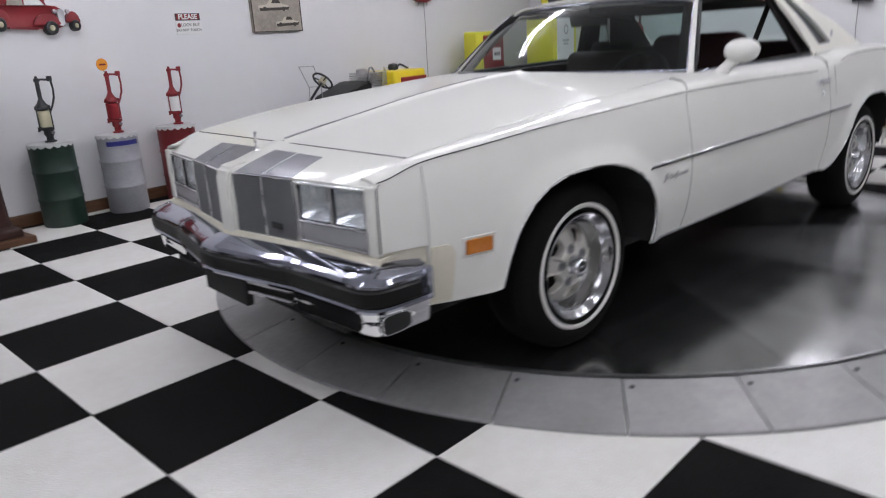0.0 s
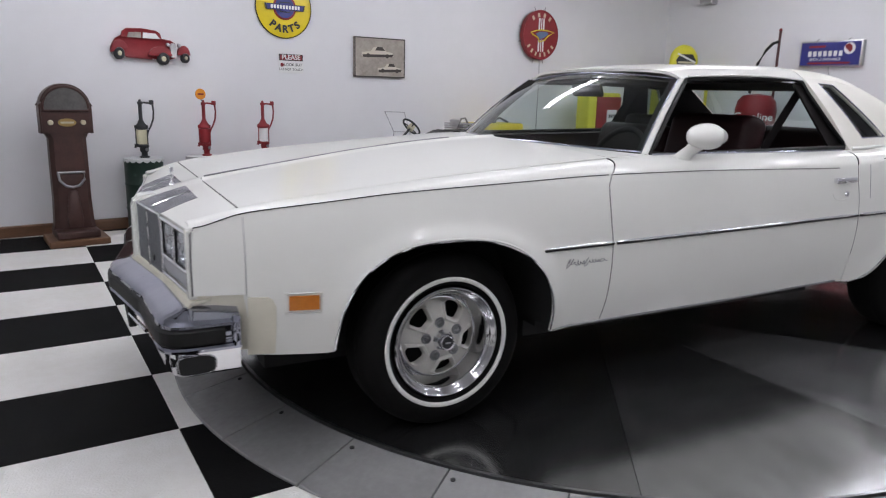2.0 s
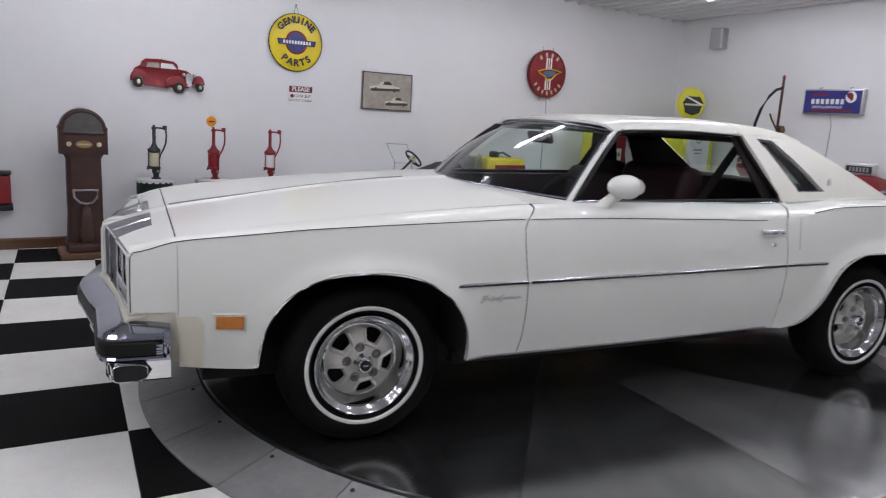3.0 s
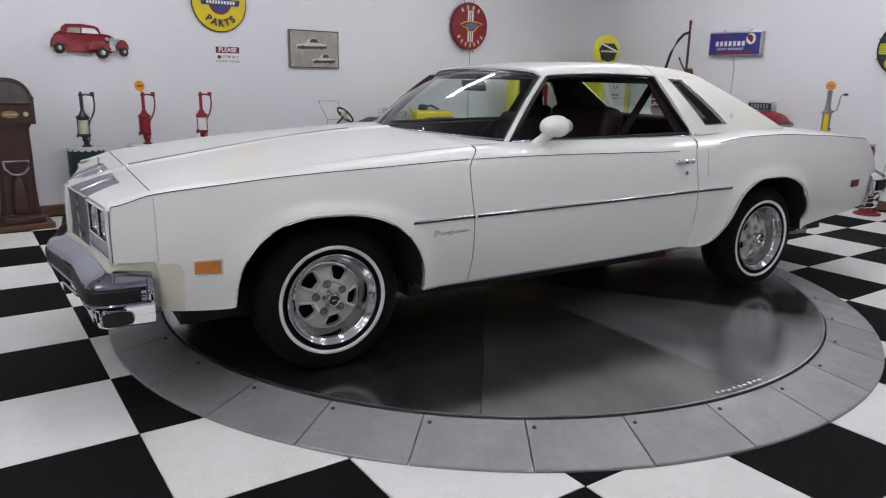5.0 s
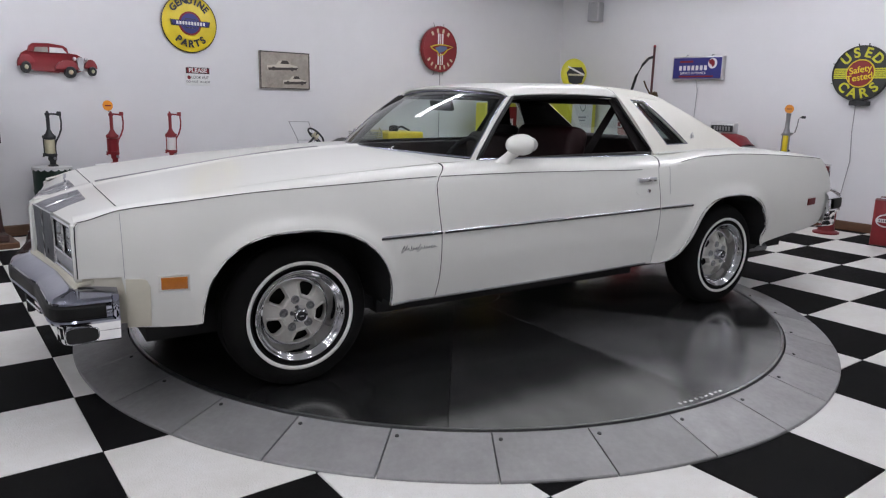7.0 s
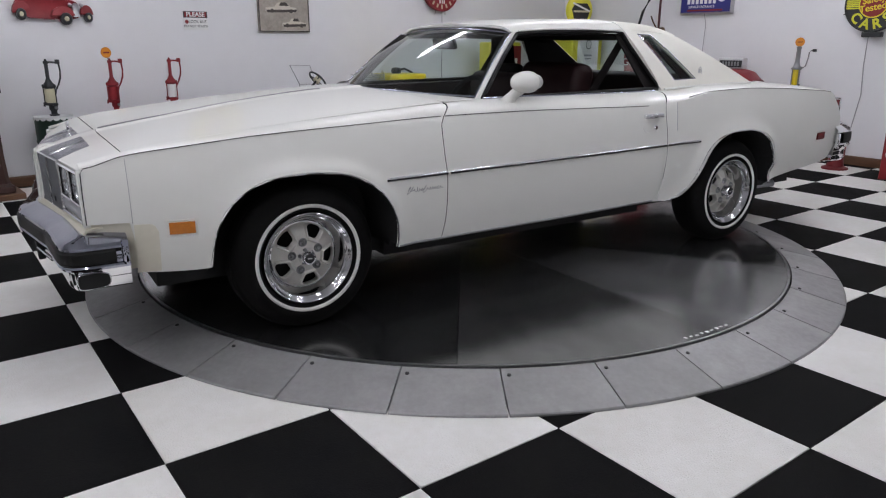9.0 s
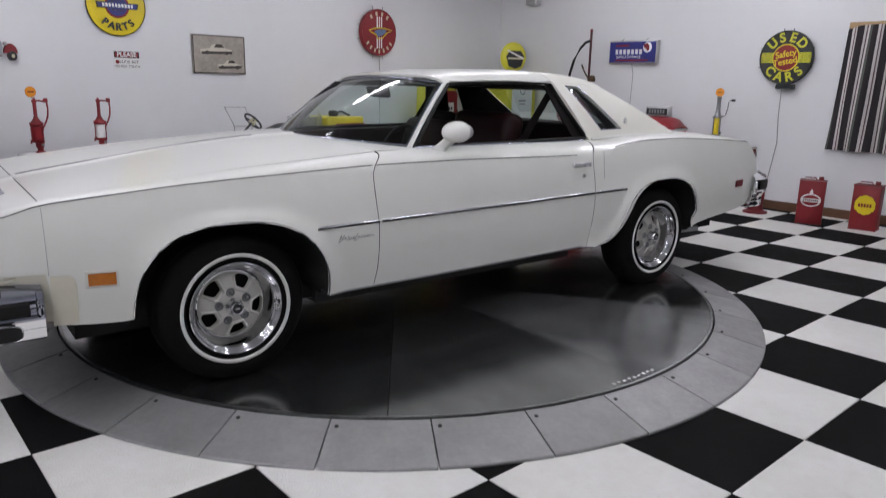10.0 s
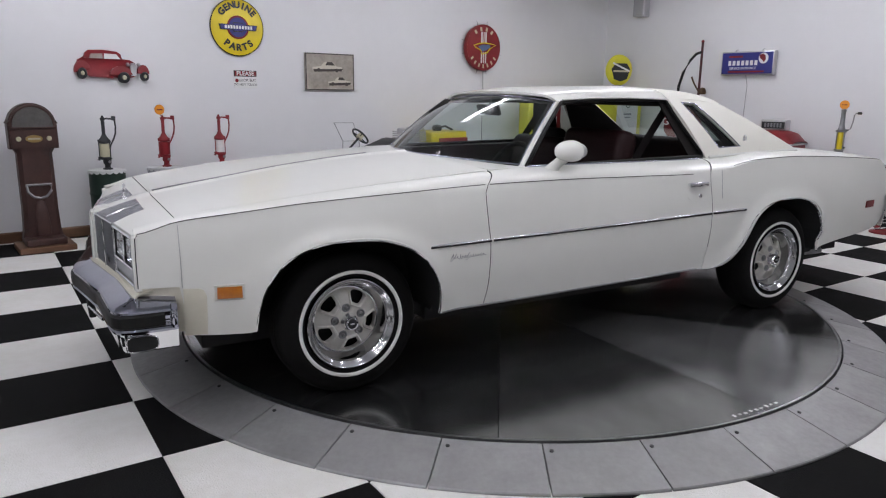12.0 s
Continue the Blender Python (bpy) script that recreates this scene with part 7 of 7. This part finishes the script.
def build_curtain():
    s = thing("striped_blanket", east(-0.438, 1.390, 0.0, 1.118), "striped woven blanket hung over a window", "blanket")
    bm = bmesh.new()
    rows = []
    nx, nz = 140, 16
    for j in range(nz + 1):
        f = j / nz
        z = 0.585 - 1.165 * f - 0.010 * f * math.sin(6.0 * f)
        line = []
        for i in range(nx + 1):
            g = i / nx
            x = -0.625 + 1.35 * g
            fold = 0.038 * math.sin(g * 27 + 0.8 * math.sin(3 * f)) + 0.016 * math.sin(g * 61 + 2 * f)
            pull = -0.035 * f - 0.05 * f * math.exp(-((g / 0.07) ** 2))
            line.append((x + 0.012 * math.sin(g * 34 + 1.5) * f + pull, -0.075 + fold * (0.35 + 0.65 * f), z - 0.03 * math.exp(-((g / 0.05) ** 2)) * (1 - f)))
        rows.append(line)
    sheet(bm, rows)
    cloth = material("striped_weave", (0.04, 0.035, 0.04), 0.85)
    nt = cloth.node_tree
    co = nt.nodes.new("ShaderNodeTexCoord")
    sep = nt.nodes.new("ShaderNodeSeparateXYZ")
    nt.links.new(co.outputs["Object"], sep.inputs[0])
    nz1 = nt.nodes.new("ShaderNodeTexNoise")
    nz1.inputs["Scale"].default_value = 90
    nt.links.new(co.outputs["Object"], nz1.inputs["Vector"])
    jig = nt.nodes.new("ShaderNodeMath")
    jig.operation = "MULTIPLY_ADD"
    jig.inputs[1].default_value = 0.006
    nt.links.new(nz1.outputs["Fac"], jig.inputs[0])
    lean = nt.nodes.new("ShaderNodeMath")
    lean.operation = "MULTIPLY_ADD"
    lean.inputs[1].default_value = -0.030
    nt.links.new(sep.outputs["Z"], lean.inputs[0])
    nt.links.new(sep.outputs["X"], lean.inputs[2])
    nt.links.new(lean.outputs[0], jig.inputs[2])
    mul = nt.nodes.new("ShaderNodeMath")
    mul.operation = "MULTIPLY"
    mul.inputs[1].default_value = 4.4
    nt.links.new(jig.outputs[0], mul.inputs[0])
    fr = nt.nodes.new("ShaderNodeMath")
    fr.operation = "FRACT"
    nt.links.new(mul.outputs[0], fr.inputs[0])
    ramp = nt.nodes.new("ShaderNodeValToRGB")
    ramp.color_ramp.interpolation = "CONSTANT"
    stops = ((0.0, (0.09, 0.10, 0.085)), (0.10, (0.022, 0.016, 0.020)), (0.32, (0.62, 0.58, 0.56)), (0.40, (0.12, 0.08, 0.085)), (0.44, (0.52, 0.48, 0.46)), (0.50, (0.020, 0.014, 0.018)), (0.78, (0.46, 0.42, 0.40)), (0.87, (0.06, 0.045, 0.05)), (0.92, (0.55, 0.51, 0.49)))
    el = ramp.color_ramp.elements
    while len(el) < len(stops):
        el.new(0.5)
    for e, (p, c) in zip(el, stops):
        e.position, e.color = p, (*c, 1)
    nt.links.new(fr.outputs[0], ramp.inputs[0])
    nt.links.new(ramp.outputs[0], nt.nodes["Principled BSDF"].inputs["Base Color"])
    thicken(part("cloth", bm, cloth, s, "grey, black and white striped weave", smooth=60), 0.004, 0)
    bm = bmesh.new()
    box(bm, -0.63, 0.75, -0.06, -0.002, 0.560, 0.615, 0.004)
    part("rail", bm, material("raw_pine", (0.50, 0.33, 0.17), 0.6, vary=0.3, scale=5, stretch=(1, 8, 8)), s, "raw pine rail")


def build_oil_can(y, x, emblem):
    s = thing("oil_can", sized(pose(x, y, 0, 0, 0, -72 if emblem == "oval" else -84), 0.99, 1.088), "red rectangular oil can with a " + ("white oval badge" if emblem == "oval" else "yellow shell badge"), "oil can", "red cans on the floor")
    bm = bmesh.new()
    box(bm, -0.125, 0.125, -0.085, 0.085, 0.0, 0.42, 0.010, 2)
    part("body", bm, M_RED, s, "red painted tin", smooth=40)
    for z in (0.004, 0.414):
        bm = bmesh.new()
        box(bm, -0.128, 0.128, -0.088, 0.088, z, z + 0.008, 0.003, 1)
        part("seam_rim", bm, M_DRUMRED, s)
    bm = bmesh.new()
    lathe(bm, [(0, 0.455), (0.022, 0.455), (0.024, 0.45), (0.024, 0.425), (0.03, 0.42), (0, 0.42)], 18, m=pose(0.07, 0.02, 0))
    part("cap", bm, M_DRUMRED, s, smooth=40)
    bm = bmesh.new()
    tube(bm, [(-0.09, 0, 0.42), (-0.08, 0, 0.445), (0.02, 0, 0.445), (0.03, 0, 0.42)], 0.006, 6)
    part("handle", bm, M_DRUMRED, s)
    if emblem == "oval":
        bm = bmesh.new()
        prism(bm, [(0.098 * math.cos(t), 0.235 + 0.062 * math.sin(t)) for t in np.linspace(0, 2 * math.pi, 33)[:-1]], -0.0885, -0.0855)
        prism(bm, [(-0.022, 0.28), (-0.012, 0.325), (0.0, 0.345), (0.012, 0.325), (0.022, 0.28)], -0.0885, -0.0855)
        e = part("badge", bm, M_WHITE, s, "white oval badge with flame")
        bm = bmesh.new()
        prism(bm, [(0.085 * math.cos(t), 0.235 + 0.050 * math.sin(t)) for t in np.linspace(0, 2 * math.pi, 33)[:-1]], -0.0905, -0.088)
        part("badge_field", bm, M_RED, e)
        bars(e, "badge_band", [(0, 0.235, 0.185, 0.034)], -0.0905, M_WHITE)
        bars(e, "badge_bar", [(-0.063 + 0.018 * k, 0.235, 0.011, 0.018) for k in range(8)], -0.0925, M_IRON)
    else:
        bm = bmesh.new()
        pts = []
        for t in np.linspace(0, 2 * math.pi, 57)[:-1]:
            r = 0.092 * (1 + 0.05 * abs(math.sin(5 * t))) * (0.92 if math.sin(t) < -0.6 else 1)
            pts.append((r * math.cos(t), 0.235 + r * math.sin(t)))
        prism(bm, pts, -0.0885, -0.0855)
        e = part("badge", bm, M_YELLOW, s, "yellow scallop-shaped badge")
        bars(e, "badge_bar", [(-0.052 + 0.026 * k, 0.235, 0.018, 0.032) for k in range(5)], -0.0885, M_RED)


def build_speaker():
    s = thing("wall_speaker", sized(pose(WALL_X - 0.095, 4.705, 2.662, 0, 0, -80), 1.111), "small grey wall speaker under the ceiling", "speaker")
    bm = bmesh.new()
    box(bm, -0.085, 0.085, -0.07, 0.07, -0.125, 0.125, 0.015, 3)
    part("case", bm, M_ALU, s, smooth=40)
    bm = bmesh.new()
    box(bm, -0.072, 0.072, -0.078, -0.068, -0.11, 0.11, 0.008)
    part("grille", bm, material("speaker_mesh", (0.38, 0.38, 0.39), 0.6, bump=0.3, bump_scale=400), s, "pale grey mesh front")
    bm = bmesh.new()
    tube(bm, [(0, 0.06, 0), (0, 0.10, 0)], 0.015, 8)
    part("bracket", bm, M_STEEL, s)


def build_hose_tower():
    s = thing("gasoline_pump", sized(pose(7.52, 3.56, 0, 0, 0, -60), 1.104, 1.125), "red gasoline pump with tall pole and black hose", "fuel pump")
    bm = bmesh.new()
    lathe(bm, [(0, 0), (0.20, 0), (0.20, 0.05), (0.15, 0.08), (0.14, 0.70), (0.17, 0.78), (0.21, 0.84), (0.22, 1.02), (0.20, 1.12), (0.15, 1.18), (0, 1.20)], 40)
    part("body", bm, M_RED, s, "glossy red bell-shaped body", smooth=40)
    lettering("Gasoline", 0.115, M_WHITE, "lettering", s, pose(0, -0.226, 0.95, 90, 0, 0), 0.004)
    bm = bmesh.new()
    tube(bm, [(0.16, 0.0, 0.02), (0.16, 0.0, 1.86)], 0.0145, 10)
    part("pole", bm, material("dark_red_pole_paint", (0.07, 0.010, 0.013), 0.45, vary=0.3), s, "tall red steel pole", smooth=60)
    bm = bmesh.new()
    lathe(bm, [(0, 1.89), (0.012, 1.88), (0.022, 1.86), (0, 1.86)], 12, m=pose(0.16, 0, 0))
    part("finial", bm, M_RED, s, smooth=40)
    bm = bmesh.new()
    tube(bm, [(0.16, 0.0, 1.75), (0.10, -0.01, 1.73), (0.04, -0.02, 1.66), (-0.03, -0.03, 1.52), (-0.07, -0.04, 1.36), (-0.08, -0.04, 1.20)], 0.016, 10)
    part("hose", bm, M_RUBBER, s, "black rubber hose", smooth=60)
    bm = bmesh.new()
    lathe(bm, [(0, 1.27), (0.04, 1.27), (0.045, 1.30), (0.03, 1.34), (0, 1.35)], 16, m=pose(0.20, 0, 0))
    tube(bm, [(0.16, -0.02, 1.30), (0.10, -0.04, 1.40), (0.07, -0.04, 1.47)], 0.010, 8)
    part("valve", bm, material("old_brass", (0.10, 0.06, 0.03), 0.4, metal=0.6, vary=0.4), s, "dark brass valve", smooth=40)


def build_cooler():
    s = thing("drink_cooler", sized(pose(7.574, 2.215, 0, 0, 0, -80), 1.05, 1.114), "rounded red drink cooler against the wall", "cooler")
    bm = bmesh.new()
    box(bm, -0.25, 0.25, -0.22, 0.22, 0.06, 0.78, 0.03, 3)
    part("cabinet", bm, M_RED, s, smooth=40)
    bm = bmesh.new()
    rows = []
    for x in np.linspace(-0.26, 0.26, 9):
        e = math.sqrt(max(1 - (x / 0.262) ** 4, 0))
        rows.append([(x, 0.23 * math.cos(t), 0.78 + 0.135 * math.sin(t) * e) for t in np.linspace(0, math.pi, 13)])
    sheet(bm, rows)
    thicken(part("lid", bm, M_RED, s, "domed red lid", smooth=60), 0.01)
    bm = bmesh.new()
    box(bm, -0.26, 0.26, -0.232, 0.232, 0.765, 0.785, 0.005)
    part("lid_trim", bm, M_ALU, s)
    for x in (-0.2, 0.2):
        for y in (-0.17, 0.17):
            bm = bmesh.new()
            lathe(bm, [(0, 0), (0.02, 0), (0.02, 0.07), (0, 0.07)], 10, m=pose(x, y, 0))
            part("foot", bm, M_STEEL, s)
    r = thing("table_radio", sized(pose(7.574, 2.251, 1.016, 0, 0, -80), 1.114), "small white table radio on the red cooler", "radio")
    bm = bmesh.new()
    box(bm, -0.135, 0.135, -0.06, 0.06, 0.0, 0.115, 0.012, 3)
    part("case", bm, M_ALU, r, smooth=40)
    bm = bmesh.new()
    box(bm, -0.12, 0.12, -0.065, -0.058, 0.02, 0.09, 0.003)
    part("front", bm, M_IRON, r, "dark dial front")
    bars(r, "dial_bar", [(-0.08 + 0.032 * k, 0.055, 0.02, 0.045) for k in range(6)], -0.066, M_STEEL)


def build_stand_pump():
    d = build_drum(7.634, 1.494, M_GREYDRUM, "grey drum behind the car's tail")
    d.scale = (0.796, 0.796, 1.249)
    p = thing("crank_pump", sized(pose(7.634, 1.494, 0.768, 0, 0, -68), 1.105), "grey crank pump with yellow sleeve and orange badge", "pump")
    bm = bmesh.new()
    lathe(bm, [(0, 0), (0.060, 0), (0.060, 0.010), (0.042, 0.016), (0.042, 0.052), (0.050, 0.056), (0.050, 0.066), (0, 0.066)], 28)
    part("foot", bm, M_STEEL, p, "dull steel foot", smooth=40)
    bm = bmesh.new()
    lathe(bm, [(0.030, 0.062), (0.034, 0.068), (0.034, 0.236), (0.030, 0.242)], 24)
    part("sleeve", bm, M_YELLOW, p, "yellow sleeve", smooth=50)
    for k in range(4):
        a = radians(45 + 90 * k)
        bm = bmesh.new()
        tube(bm, [(0.044 * math.cos(a), 0.044 * math.sin(a), 0.06), (0.044 * math.cos(a), 0.044 * math.sin(a), 0.245)], 0.0055, 8)
        part("tie_rod", bm, M_STEEL, p, smooth=40)
    bm = bmesh.new()
    lathe(bm, [(0, 0.236), (0.050, 0.238), (0.052, 0.250), (0.036, 0.262), (0.028, 0.290), (0.022, 0.320), (0.021, 0.440), (0.024, 0.444), (0.024, 0.460), (0.010, 0.468), (0, 0.468)], 24)
    part("barrel", bm, M_STEEL, p, "dull steel barrel", smooth=40)
    bm = bmesh.new()
    tube(bm, [(0.02, -0.01, 0.262), (0.060, -0.02, 0.258), (0.080, -0.02, 0.272), (0.094, -0.02, 0.34), (0.100, -0.02, 0.408), (0.112, -0.02, 0.424), (0.128, -0.02, 0.427)], [0.010, 0.009, 0.0065, 0.006, 0.006, 0.006, 0.006], 8)
    crank = part("crank", bm, M_STEEL, p, "bent steel crank", smooth=60)
    bm = bmesh.new()
    lathe(bm, [(0, 0.0), (0.010, 0.002), (0.013, 0.014), (0.013, 0.036), (0.008, 0.042), (0, 0.043)], 14, m=pose(0.122, -0.02, 0.427, 0, 90, 0))
    part("knob", bm, M_IRON, crank, "black knob", smooth=40)
    bm = bmesh.new()
    tube(bm, [(0.03, -0.02, 0.085), (0.052, -0.024, 0.082)], [0.010, 0.009], 8)
    part("spout", bm, M_IRON, p, smooth=60)
    bm = bmesh.new()
    lathe(bm, [(0, 0.006), (0.042, 0.006), (0.044, 0.003), (0.044, -0.003), (0.042, -0.006), (0, -0.006)], 28, m=Matrix.Translation((0, 0, 0.508)) @ FACE)
    badge = part("badge", bm, M_ORANGE, p, "round orange badge", smooth=40)
    bars(badge, "badge_bar", [(-0.018 + 0.012 * k, 0.508, 0.008, 0.010) for k in range(4)], -0.006, M_RED)


def build_tail_can():
    s = thing("gas_can", pose(7.52, 0.859, 0, 0, 0, -75), "dark red metal can on a red stand", "can")
    bm = bmesh.new()
    lathe(bm, [(0, 0.0), (0.12, 0.0), (0.12, 0.02), (0.08, 0.04), (0.07, 0.10), (0.07, 0.33), (0.06, 0.38), (0.03, 0.40), (0.03, 0.42), (0, 0.42)], 32)
    part("body", bm, M_DRUMRED, s, smooth=40)
    bm = bmesh.new()
    lathe(bm, [(0.071, 0.16), (0.073, 0.165), (0.073, 0.28), (0.071, 0.285)], 32)
    part("band", bm, M_RED, s, smooth=50)
    s.scale = (1.096, 1.096, 0.877)


build_box_sign()
build_used_cars_sign()
build_curtain()
build_oil_can(0.203, 7.355, "oval")
build_oil_can(-0.292, 7.478, "shell")
build_speaker()
build_hose_tower()
build_cooler()
build_stand_pump()
build_tail_can()

# ---- the floor's pieces ----
build_tiles(bpy.data.objects["floor"])
